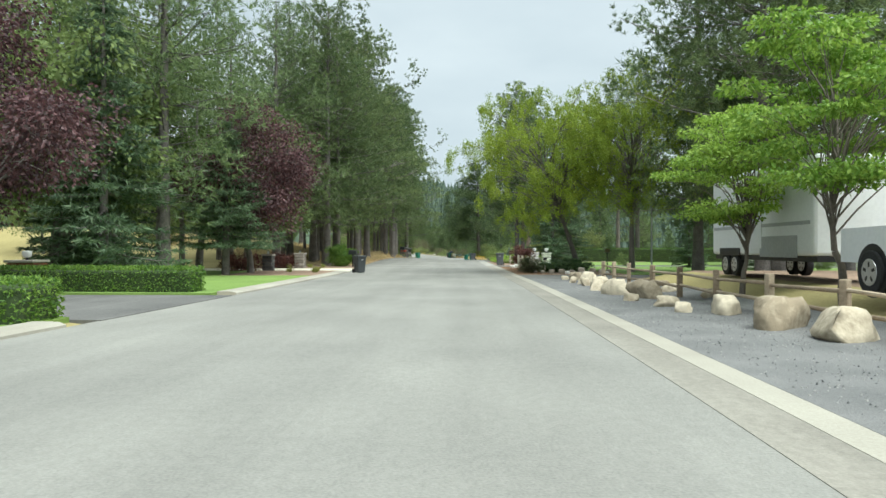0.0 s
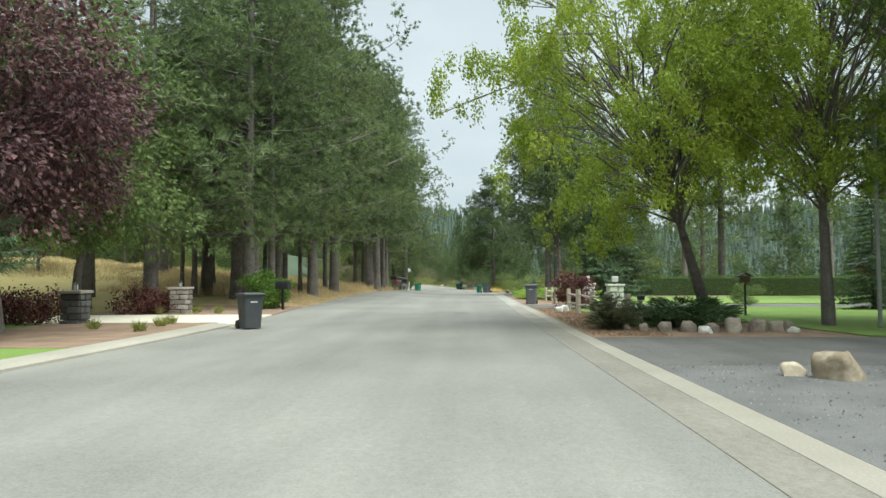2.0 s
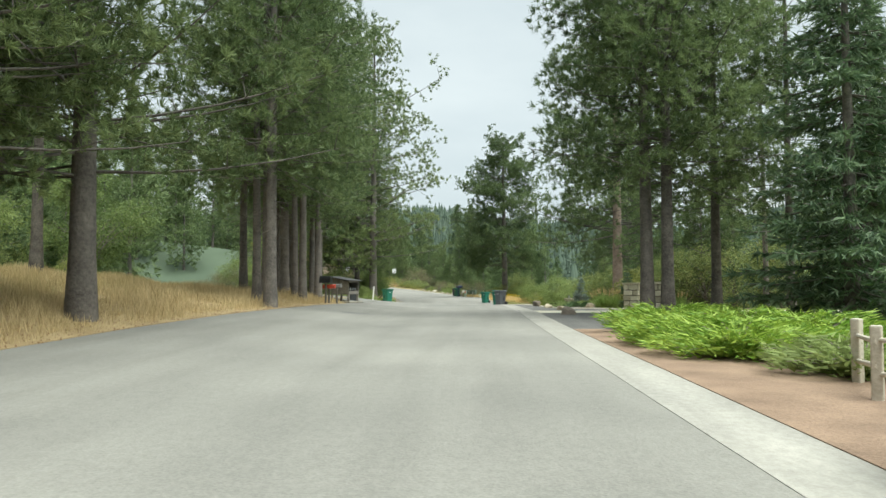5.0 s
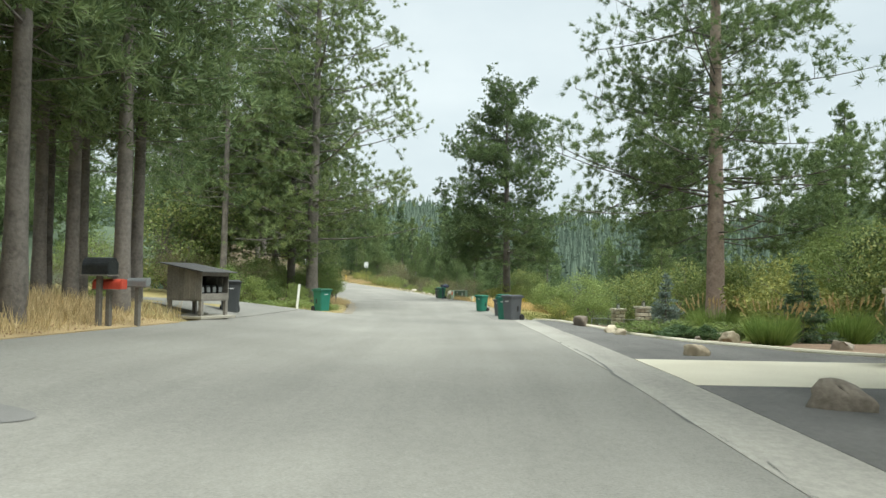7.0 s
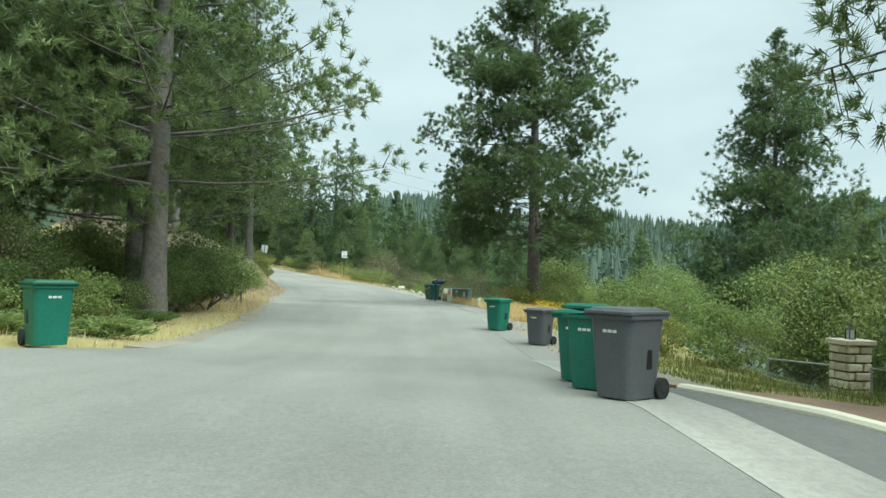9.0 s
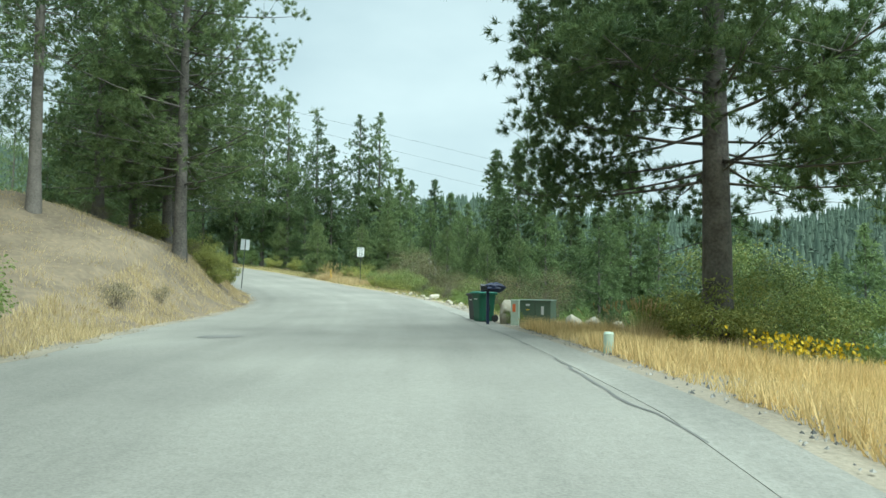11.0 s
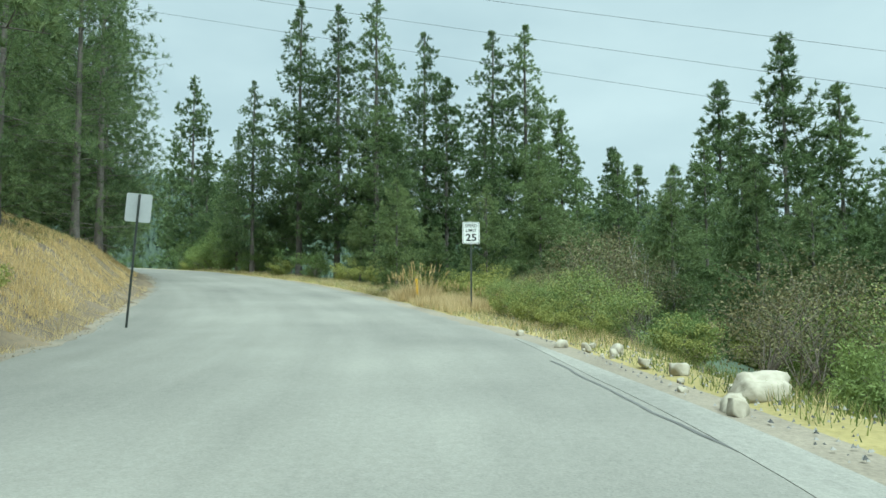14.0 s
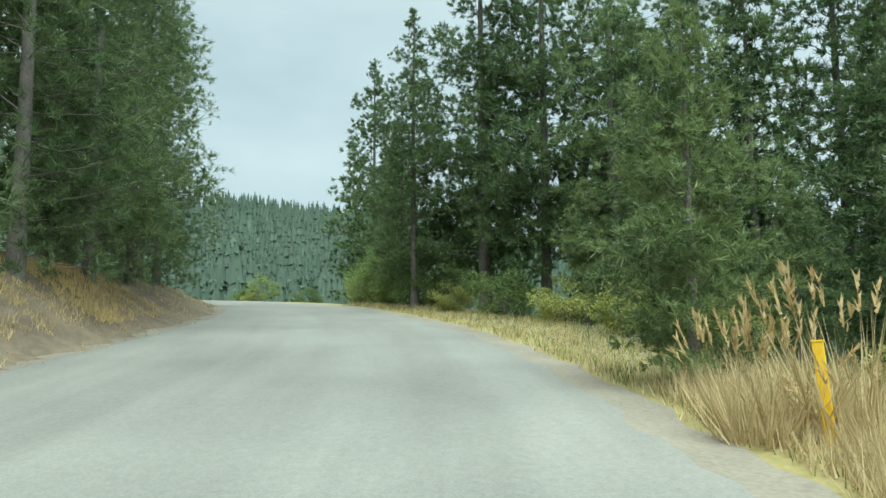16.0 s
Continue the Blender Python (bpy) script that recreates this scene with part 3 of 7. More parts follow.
def pine_parts(H, R, bare, seed, r0, clusters=1.7, tuft_n=4, puff=0.24, needle=0.28, wide=0.05, per=8, shape=0.6, gaps=0.1, lean=0.3, droop=0.0, whorl=0.42, joints=5, sides=4, dead=0.55, power=1.25, rise=0.75, tip=0.12, low=0.6):
    """Trunk, limbs and needle meshes of a pine: H tall, R its reach, bare the height of the lowest live limbs. Needles sit in round bunches towards the ends of the limbs."""
    rng = np.random.default_rng(seed)
    u = np.linspace(0, 1, 14)
    bend = np.cumsum(rng.normal(0, lean / 14, (14, 2)), axis=0) * u[:, None]
    tp = np.c_[bend, u * H]
    tr = r0 * (1 - 0.93 * u) ** 0.85
    tr[0] *= 1.3
    tp[0, 2] = -0.4
    limbs, cen, out, big = [], [], [], []
    ph = rng.uniform(0, 6.28, 3)
    z = bare * 0.6
    while z < H * 0.985:
        v = (z - bare) / (H - bare)
        live = v > 0
        vv = max(v, 0)
        reach = R * (1 - vv ** power) ** shape * (low + (1 - low) * min(1, vv * 3.5 + 0.1)) + 0.08
        for b in range(rng.integers(3, 6)):
            if rng.random() < gaps + (dead if not live else 0):
                continue
            az = rng.uniform(0, 2 * np.pi)
            lump = 1 + 0.16 * np.sin(2 * az + 0.8 * z + ph[0]) + 0.13 * np.sin(3 * az - 1.3 * z + ph[1])
            ln = reach * rng.uniform(0.62, 1.12) * lump if live else R * rng.uniform(0.15, 0.4)
            el = np.interp(vv, [0, 0.5, 1], [-0.12, 0.15 * rise / 0.75, rise]) + rng.normal(0, 0.16) - droop
            hor = np.array([np.cos(az), np.sin(az), 0])
            zz = z + rng.uniform(-0.2, 0.2)
            start = np.array([np.interp(zz, tp[:, 2], tp[:, 0]), np.interp(zz, tp[:, 2], tp[:, 1]), zz])
            t = np.linspace(0, 1, joints)[:, None]
            curve = start + hor * ln * t * np.cos(el) + np.array([0, 0, 1]) * (ln * np.sin(el) * t + 0.16 * ln * t * t * (1 if live else -0.6))
            rb = max(0.008, 0.012 * ln ** 0.8 * min(1.0, r0 / 0.2))
            limbs.append((curve, rb * np.linspace(1, 0.25, joints)))
            if not live:
                continue
            n = max(3 if vv < 0.85 else 2, int(clusters * ln + rng.uniform(0, 1)))
            f = rng.uniform(tip, 1.0, n) ** 0.7
            f[0] = 1.0
            base = np.stack([np.interp(f, t[:, 0], curve[:, a]) for a in range(3)], 1)
            across = np.cross(hor, [0, 0, 1])
            off = rng.normal(0, 1, n) * 0.3 * ln * (0.35 + 0.4 * np.sin(f * 3.0))
            off[0] = 0.0
            c = base + across * off[:, None] + np.array([0, 0, 1]) * (rng.normal(0.05 * ln, 0.09 * ln, n) * (f < 1))[:, None]
            if joints > 3:
                for q in range(0, n, 3):
                    limbs.append((np.stack([base[q], base[q] * 0.4 + c[q] * 0.6, c[q]]), np.array([rb * 0.4, rb * 0.2, 0.004])))
            o = rng.normal(0, 1, (n * tuft_n, 3))
            cen.append(np.repeat(c, tuft_n, 0) + o * puff * (1 - 0.7 * vv ** 4) * np.array([1.1, 1.1, 0.75]))
            big.append(np.full(len(o), 1 - 0.45 * vv ** 5))
            out.append(unit(unit(o) * 0.7 + hor * 0.35 + np.array([0, 0, 0.45])))
        z += whorl * rng.uniform(0.7, 1.3)
    top = np.c_[rng.normal(0, 0.06, (14, 2)) + tp[-1, :2], H - rng.uniform(0, 1.1, 14)]
    cen.append(top)
    big.append(np.full(14, 0.45))
    out.append(unit(np.c_[rng.normal(0, 0.5, (14, 2)), np.ones(14)]))
    cen, out = np.concatenate(cen), np.concatenate(out)
    return tubes([(tp, tr)], 12), tubes(limbs, min(sides, 3)), tufts(cen, out, per, needle, wide, rng, 0.75, np.concatenate(big))


def plant_proto(name, label, category, meshes, mats, names, place=(0, 0, -900)):
    root = thing(name, label, category, place)
    meshes, mats, names = list(meshes), list(mats), list(names)
    if names[:2] == ["trunk", "limbs"]:
        (v1, f1), (v2, f2) = meshes[:2]
        me = raw_mesh("trunk", np.concatenate([v1, v2]), np.concatenate([f1, f2 + len(v1)]), mats[0], True)
        me.materials.append(M[mats[1]])
        me.polygons.foreach_set("material_index", (np.arange(len(f1) + len(f2)) >= len(f1)).astype(np.int32))
        part("trunk", me, root)
        meshes, mats, names = meshes[2:], mats[2:], names[2:]
    for (v, f), m, n in zip(meshes, mats, names):
        ob = part(n, raw_mesh(n, v, f, m, n == "trunk"), root)
        if n == "plume":
            tagged(ob, kind="stuff")
    return root


PROTO = {}


def grow(kind, x, y, size=1.0, turn=0.0, group="", label="", sink=0.0, tilt=(0, 0)):
    """One more plant of a kind; the first to be set out is the one first built, the rest are copies."""
    ob, used = PROTO[kind]
    m = pose(x, y, ground_at(x, y) - sink, tilt[0], tilt[1], turn)
    PROTO[kind][1] = True
    if used:
        one = copy_thing(ob, m)
    else:
        one = ob
        ob.matrix_basis = m
    one.scale = (size, size, size)
    return tagged(one, label, "", group)


NB = ("trunk", "limbs", "crown")
LB = ("trunk", "limbs", "crown")


def pine_kind(key, label, mats=("bark", "bark", "pine"), **k):
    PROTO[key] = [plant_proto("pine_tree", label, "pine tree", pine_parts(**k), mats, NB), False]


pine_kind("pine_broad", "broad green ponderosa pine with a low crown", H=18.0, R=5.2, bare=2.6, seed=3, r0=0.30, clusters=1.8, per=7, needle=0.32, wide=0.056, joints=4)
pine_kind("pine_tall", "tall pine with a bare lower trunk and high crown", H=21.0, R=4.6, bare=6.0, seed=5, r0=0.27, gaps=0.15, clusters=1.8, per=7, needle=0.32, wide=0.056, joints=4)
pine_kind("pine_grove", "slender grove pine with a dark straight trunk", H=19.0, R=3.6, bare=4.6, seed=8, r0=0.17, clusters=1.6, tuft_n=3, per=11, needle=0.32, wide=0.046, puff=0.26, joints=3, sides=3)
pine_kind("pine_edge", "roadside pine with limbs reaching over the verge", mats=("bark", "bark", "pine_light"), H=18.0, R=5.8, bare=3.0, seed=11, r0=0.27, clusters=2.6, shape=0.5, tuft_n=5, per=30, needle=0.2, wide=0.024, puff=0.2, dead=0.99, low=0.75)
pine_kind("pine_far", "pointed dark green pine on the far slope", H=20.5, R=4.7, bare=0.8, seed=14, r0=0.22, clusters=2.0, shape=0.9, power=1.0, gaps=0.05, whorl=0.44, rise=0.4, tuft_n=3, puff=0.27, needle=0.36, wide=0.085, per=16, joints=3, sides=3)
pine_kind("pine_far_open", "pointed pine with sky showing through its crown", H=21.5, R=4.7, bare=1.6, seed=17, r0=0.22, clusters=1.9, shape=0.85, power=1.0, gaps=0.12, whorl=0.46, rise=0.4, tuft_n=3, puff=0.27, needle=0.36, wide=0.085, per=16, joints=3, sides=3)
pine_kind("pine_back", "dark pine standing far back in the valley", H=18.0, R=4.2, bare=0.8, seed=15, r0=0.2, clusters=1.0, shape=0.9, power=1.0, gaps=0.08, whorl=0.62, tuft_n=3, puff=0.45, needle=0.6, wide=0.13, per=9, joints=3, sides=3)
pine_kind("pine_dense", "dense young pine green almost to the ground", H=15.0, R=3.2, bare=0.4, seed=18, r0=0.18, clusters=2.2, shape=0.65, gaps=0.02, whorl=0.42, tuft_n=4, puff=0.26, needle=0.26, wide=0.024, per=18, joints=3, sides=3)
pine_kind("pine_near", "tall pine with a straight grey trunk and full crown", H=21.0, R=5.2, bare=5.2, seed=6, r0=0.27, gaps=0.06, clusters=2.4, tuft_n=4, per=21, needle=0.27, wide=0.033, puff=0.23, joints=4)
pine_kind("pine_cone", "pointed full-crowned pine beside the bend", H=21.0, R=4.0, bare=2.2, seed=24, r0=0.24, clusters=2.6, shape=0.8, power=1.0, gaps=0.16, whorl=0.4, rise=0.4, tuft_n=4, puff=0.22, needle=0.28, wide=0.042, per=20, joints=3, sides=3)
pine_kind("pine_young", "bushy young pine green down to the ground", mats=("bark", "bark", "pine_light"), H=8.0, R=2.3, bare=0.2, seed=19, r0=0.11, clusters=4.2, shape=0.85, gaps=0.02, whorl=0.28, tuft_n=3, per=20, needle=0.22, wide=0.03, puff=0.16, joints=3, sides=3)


def spruce_parts(H, R, bare, seed, r0, wide=0.05, droop=0.35, density=16.0, length=0.26):
    """A conical spruce with layered, drooping sprays."""
    rng = np.random.default_rng(seed)
    tp = np.c_[np.zeros((8, 2)), np.linspace(-0.3, H, 8)]
    limbs, P, D = [], [], []
    z = bare
    while z < H * 0.98:
        v = (z - bare) / (H - bare)
        reach = R * (1 - v) ** 0.9
        for b in range(rng.integers(5, 8)):
            ln = reach * rng.uniform(0.75, 1.12) + 0.1
            az = rng.uniform(0, 2 * np.pi)
            hor = np.array([np.cos(az), np.sin(az), 0])
            t = np.linspace(0, 1, 4)[:, None]
            curve = np.array([0, 0, z]) + hor * ln * t + np.array([0, 0, 1]) * ln * (-droop * t + 0.22 * t * t)
            limbs.append((curve, 0.02 * ln ** 0.7 * np.linspace(1, 0.2, 4)))
            n = max(6, int(density * ln * 1.6))
            f = rng.uniform(0.1, 1, n)
            base = np.stack([np.interp(f, t[:, 0], curve[:, a]) for a in range(3)], 1)
            across = np.cross(hor, [0, 0, 1])
            off = rng.normal(0, 0.24, n) * ln * (1.05 - f)
            P.append(base + across * off[:, None] + np.c_[np.zeros((n, 2)), rng.normal(0, 0.03, n)])
            D.append(unit(hor * 0.9 + across * (np.sign(off) * 0.6)[:, None] + np.array([0, 0, -0.25]) + rng.normal(0, 0.3, (n, 3))))
        z += max(0.16, 0.028 * H) * rng.uniform(0.7, 1.3)
    P, D = np.concatenate(P), np.concatenate(D)
    k = 3
    P2, D2 = np.repeat(P, k, 0), unit(np.repeat(D, k, 0) + rng.normal(0, 0.5, (len(P) * k, 3)))
    nv, nf = blades(P2, D2, length * rng.uniform(0.6, 1.3, len(P2)), wide * rng.uniform(0.7, 1.4, len(P2)), rng)
    return tubes([(tp, r0 * np.linspace(1.1, 0.06, 8))], 8), tubes(limbs, 4), (nv, nf)


PROTO["spruce"] = [plant_proto("spruce_tree", "dense dark green spruce with layered drooping boughs", "spruce tree", spruce_parts(13, 3.1, 0.5, 31, 0.2, wide=0.06, length=0.3, density=13), ("bark", "bark", "spruce"), NB), False]
PROTO["spruce_open"] = [plant_proto("fir_tree", "green fir with drooping boughs on a short bare trunk", "fir tree", spruce_parts(9.5, 3.4, 2.0, 33, 0.24, wide=0.05, length=0.26, density=18, droop=0.25), ("bark", "bark", "spruce"), NB), False]
PROTO["spruce_blue"] = [plant_proto("blue_spruce", "small blue-green spruce in a planted bed", "spruce tree", spruce_parts(2.6, 0.8, 0.1, 35, 0.05, wide=0.03, length=0.14, density=26, droop=0.1), ("bark", "bark", "blue_spruce"), NB), False]
PROTO["spruce_small"] = [plant_proto("small_spruce", "small dark green spruce in a planted bed", "spruce tree", spruce_parts(2.2, 0.75, 0.1, 36, 0.05, wide=0.03, length=0.14, density=26, droop=0.1), ("bark", "bark", "spruce"), NB), False]


def leafy_parts(H, R, fork, seed, r0, count, leaf=0.16, lobes=26, weep=0.0, flat=1.0, stems=1, low=0.0, puff=1.0):
    """A broad-leaved tree: limbs fork from the trunk and each ends in an uneven cloud of leaves, with gaps between the clouds."""
    rng = np.random.default_rng(seed)
    runs_t, runs_l, P, D = [], [], [], []
    heads = []
    for k in range(stems):
        a = rng.uniform(0, 6.28)
        lean = np.array([np.cos(a), np.sin(a)]) * (0.35 * R if stems > 1 else 0.06 * R)
        u = np.linspace(0, 1, 6)[:, None]
        tp = np.c_[lean * u * u + rng.normal(0, 0.005 * H, (6, 2)) * u, (-0.3 + u * (fork + 0.3))]
        runs_t.append((tp, r0 / stems ** 0.5 * np.linspace(1.25, 0.75, 6)))
        heads.append(tp[-1])
    mid = np.array([0, 0, (H + fork + low) / 2])
    half = (H - fork - low) / 2
    if stems == 1:
        u = np.linspace(0, 1, 5)[:, None]
        lead = np.c_[heads[0][:2] + rng.normal(0, 0.05 * R, (5, 2)) * u, fork + u * (H - fork) * 0.72]
        runs_l.append((lead, 0.72 * r0 * np.linspace(1, 0.12, 5)))
    for k in range(lobes):
        d = unit(rng.normal(size=3))
        q = mid + d * np.array([R, R, half]) * rng.uniform(0.5, 0.95)
        if stems == 1:
            zz = np.clip(fork + (q[2] - fork) * rng.uniform(0.1, 0.6), fork, H * 0.8)
            head = np.array([np.interp(zz, lead[:, 2], lead[:, 0]), np.interp(zz, lead[:, 2], lead[:, 1]), zz])
        else:
            head = heads[rng.integers(len(heads))]
        t = np.linspace(0, 1, 5)[:, None]
        bow = head + (q - head) * t + np.array([0, 0, 1]) * (0.14 * np.linalg.norm(q - head) * np.sin(t * 3.14)) + rng.normal(0, 0.03, (5, 3)) * np.linalg.norm(q - head) * np.sin(t * 3.14)
        runs_l.append((bow, max(0.012, 0.26 * r0) * np.linspace(1, 0.14, 5)))
        n = int(count / lobes * rng.uniform(0.6, 1.5))
        size = R * rng.uniform(0.22, 0.42) * puff
        e = unit(rng.normal(size=(n, 3))) * (rng.uniform(0.15, 1, n) ** 0.6)[:, None] * size * np.array([1.15, 1.15, 0.75 * flat])
        p = q + e
        if weep:
            strand = rng.integers(0, 9, n)
            heads_ = q + unit(rng.normal(size=(9, 3))) * size * np.array([1.1, 1.1, 0.6])
            hang = rng.uniform(0.35, 1.0, 9)[strand] * weep * rng.uniform(0, 1, n)
            p = heads_[strand] + rng.normal(0, 0.11, (n, 3)) + np.r_[d[:2], 0] * (hang * 0.35)[:, None]
            p[:, 2] -= hang
        P.append(p)
        D.append(unit(e * 0.8 + rng.normal(0, 0.35, (n, 3)) * size + np.array([0, 0, -0.35 - weep * 0.5]) * size))
        for s_ in range(3 if stems == 1 else 1):
            j = rng.integers(n)
            runs_l.append((np.stack([bow[3], p[j]]), np.array([0.1 * r0, 0.006])))
    P, D = np.concatenate(P), np.concatenate(D)
    return tubes(runs_t, 5), tubes(runs_l, 5), leaves(P, D, leaf * rng.uniform(0.7, 1.4, len(P)), leaf * 0.62 * rng.uniform(0.7, 1.3, len(P)), rng)


def leafy_kind(key, name, label, mats, category="tree", **k):
    PROTO[key] = [plant_proto(name, label, category, leafy_parts(**k), mats, LB), False]


leafy_kind("maple", "maple_tree", "small bright green maple with a slim forked trunk", ("thin_bark", "thin_bark", "maple"), H=6.0, R=2.3, fork=1.0, seed=41, r0=0.085, count=15000, leaf=0.11, lobes=46, flat=0.4, low=0.9, puff=0.8)
leafy_kind("locust", "locust_tree", "tall yellow-green tree with feathery drooping branch tips", ("bark", "bark", "locust"), H=12.5, R=5.4, fork=3.0, seed=43, r0=0.17, count=66000, leaf=0.094, lobes=92, weep=0.8, low=0.45, puff=0.6)
leafy_kind("plum", "plum_tree", "dark purple-leaved tree with a dense crown", ("bark", "bark", "plum"), H=9.5, R=4.2, fork=1.6, seed=45, r0=0.2, count=24000, leaf=0.15, lobes=48, puff=0.85)
leafy_kind("greenwood", "leafy_tree", "mid-green broad-leaved tree at the edge of the wood", ("bark", "bark", "shrub"), H=9.0, R=3.6, fork=1.8, seed=47, r0=0.15, count=10500, leaf=0.16, lobes=32)
leafy_kind("tall_shrub", "large_shrub", "big many-stemmed olive green shrub", ("thin_bark", "thin_bark", "shrub"), "shrub", H=4.6, R=2.6, fork=0.7, seed=49, r0=0.09, count=6400, leaf=0.12, lobes=30, stems=5, low=-0.3)
leafy_kind("olive_shrub", "olive_shrub", "tall yellowish olive shrub with fine leaves", ("thin_bark", "thin_bark", "olive"), "shrub", H=4.0, R=2.4, fork=0.6, seed=50, r0=0.08, count=7600, leaf=0.108, lobes=30, stems=5, low=-0.3)
leafy_kind("shrub", "shrub", "rounded green shrub with small leaves", ("thin_bark", "thin_bark", "shrub"), "shrub", H=1.9, R=1.25, fork=0.2, seed=51, r0=0.03, count=4400, leaf=0.085, lobes=24, stems=4, low=-0.2)
leafy_kind("yellow_shrub", "yellow_shrub", "yellow-green shrub on the verge", ("thin_bark", "thin_bark", "yellow_shrub"), "shrub", H=1.8, R=1.1, fork=0.2, seed=53, r0=0.03, count=4200, leaf=0.083, lobes=22, stems=4, low=-0.2)
leafy_kind("dry_shrub", "dry_shrub", "brown-olive shrub with many fine bare stems", ("thin_bark", "thin_bark", "dry_shrub"), "shrub", H=3.6, R=2.1, fork=0.5, seed=55, r0=0.05, count=4200, leaf=0.075, lobes=60, stems=9, low=-0.2)
leafy_kind("rusty_shrub", "rusty_shrub", "shrub turning rusty brown among green leaves", ("thin_bark", "thin_bark", "rusty"), "shrub", H=1.9, R=1.2, fork=0.2, seed=62, r0=0.03, count=2600, leaf=0.1, lobes=24, stems=4, low=-0.2)
leafy_kind("barberry", "barberry_bush", "dense dark red barberry bush clipped into a globe", ("thin_bark", "thin_bark", "barberry"), "shrub", H=1.5, R=0.85, fork=0.15, seed=57, r0=0.02, count=9000, leaf=0.065, lobes=50, stems=4, low=-0.15)
leafy_kind("red_shrub", "red_maple_shrub", "low spreading dark red maple shrub", ("thin_bark", "thin_bark", "barberry"), "shrub", H=1.3, R=1.2, fork=0.2, seed=58, r0=0.03, count=4200, leaf=0.10, lobes=24, stems=3, weep=0.4, low=-0.1)
leafy_kind("round_bush", "round_bush", "dense bright green globe-shaped bush", ("thin_bark", "thin_bark", "hedge"), "shrub", H=1.7, R=1.05, fork=0.15, seed=59, r0=0.02, count=12000, leaf=0.09, lobes=60, stems=3, low=-0.15)
def mound_parts(R, H, seed, sprays, length, width, droop=0.1):
    """A low juniper: boughs fan out from the middle in layers and carry feathery sprays."""
    rng = np.random.default_rng(seed)
    runs, P, D = [], [], []
    for k in range(60):
        az = rng.uniform(0, 6.28)
        ln = R * rng.uniform(0.45, 1.05)
        hor = np.array([np.cos(az), np.sin(az), 0])
        t = np.linspace(0, 1, 4)[:, None]
        rise = H * rng.uniform(0.25, 1.05) * (1 - 0.45 * ln / R)
        curve = hor * ln * t + np.array([0, 0, 1]) * (rise * np.sin(np.minimum(t * 2.2, 1.9)))
        runs.append((curve, 0.018 * np.linspace(1, 0.25, 4)))
        n = sprays // 60
        f = rng.uniform(0.12, 1, n)
        base = np.stack([np.interp(f, t[:, 0], curve[:, a]) for a in range(3)], 1)
        across = np.cross(hor, [0, 0, 1])
        P.append(base + across * rng.normal(0, 0.14 * ln, n)[:, None] + np.c_[np.zeros((n, 2)), rng.normal(0, 0.05, n)])
        D.append(unit(hor + across * rng.normal(0, 0.5, n)[:, None] + np.array([0, 0, 0.35 - droop]) + rng.normal(0, 0.22, (n, 3))))
    P, D = np.concatenate(P), np.concatenate(D)
    P[:, 2] = np.maximum(P[:, 2], 0.03)
    return tubes(runs, 4), blades(P, D, length * rng.uniform(0.6, 1.3, len(P)), width * rng.uniform(0.7, 1.3, len(P)), rng)


for key, name, label, m, args in (
    ("juniper", "juniper_bush", "spreading bright yellow-green juniper", "juniper", (2.0, 0.95, 61, 9000, 0.26, 0.045)),
    ("dark_juniper", "dark_juniper_bush", "low spreading dark green juniper in layers", "dark_juniper", (1.9, 1.0, 63, 8000, 0.26, 0.045)),
    ("dark_bush", "dark_bush", "olive-brown spiky bush with thin upright shoots", "spiky", (0.8, 1.35, 60, 5400, 0.2, 0.022)),
    ("low_green", "low_juniper_bush", "low mid-green spreading juniper", "shrub", (1.2, 0.6, 65, 4000, 0.2, 0.04)),
):
    PROTO[key] = [plant_proto(name, label, "shrub", mound_parts(*args), ("thin_bark", m), ("branchwork", "crown")), False]


def grass_parts(R, H, seed, count, plume=0):
    rng = np.random.default_rng(seed)
    a = rng.uniform(0, 6.28, count)
    r = R * 0.35 * np.sqrt(rng.uniform(0, 1, count))
    d = unit(np.c_[np.cos(a) * 0.45, np.sin(a) * 0.45, np.ones(count)] + rng.normal(0, 0.2, (count, 3)))
    got = [blades(np.c_[np.cos(a) * r, np.sin(a) * r, np.zeros(count)], d, H * rng.uniform(0.6, 1.1, count), 0.022 * np.ones(count), rng)]
    if plume:
        k = rng.integers(0, count, plume)
        p = np.repeat(np.c_[np.cos(a) * r, np.sin(a) * r, np.zeros(count)][k] + d[k] * H * 1.15, 14, 0)
        dd = np.repeat(d[k], 14, 0)
        p = p + dd * rng.uniform(-0.18, 0.12, (len(p), 1))
        got.append(blades(p, unit(dd + rng.normal(0, 0.25, p.shape)), 0.12 * np.ones(len(p)), 0.03 * np.ones(len(p)), rng))
    return got


PROTO["tussock"] = [plant_proto("ornamental_grass", "tall green ornamental grass tussock with tan plumes", "grass", grass_parts(1.3, 1.1, 71, 1500, 26), ("tussock_green", "plume"), ("foliage", "plume")), False]
PROTO["dry_tussock"] = [plant_proto("dry_grass_tussock", "tall clump of dry straw-coloured grass with seed heads", "grass", grass_parts(1.1, 1.05, 73, 150, 12), ("drygrass", "plume"), ("foliage", "plume")), False]


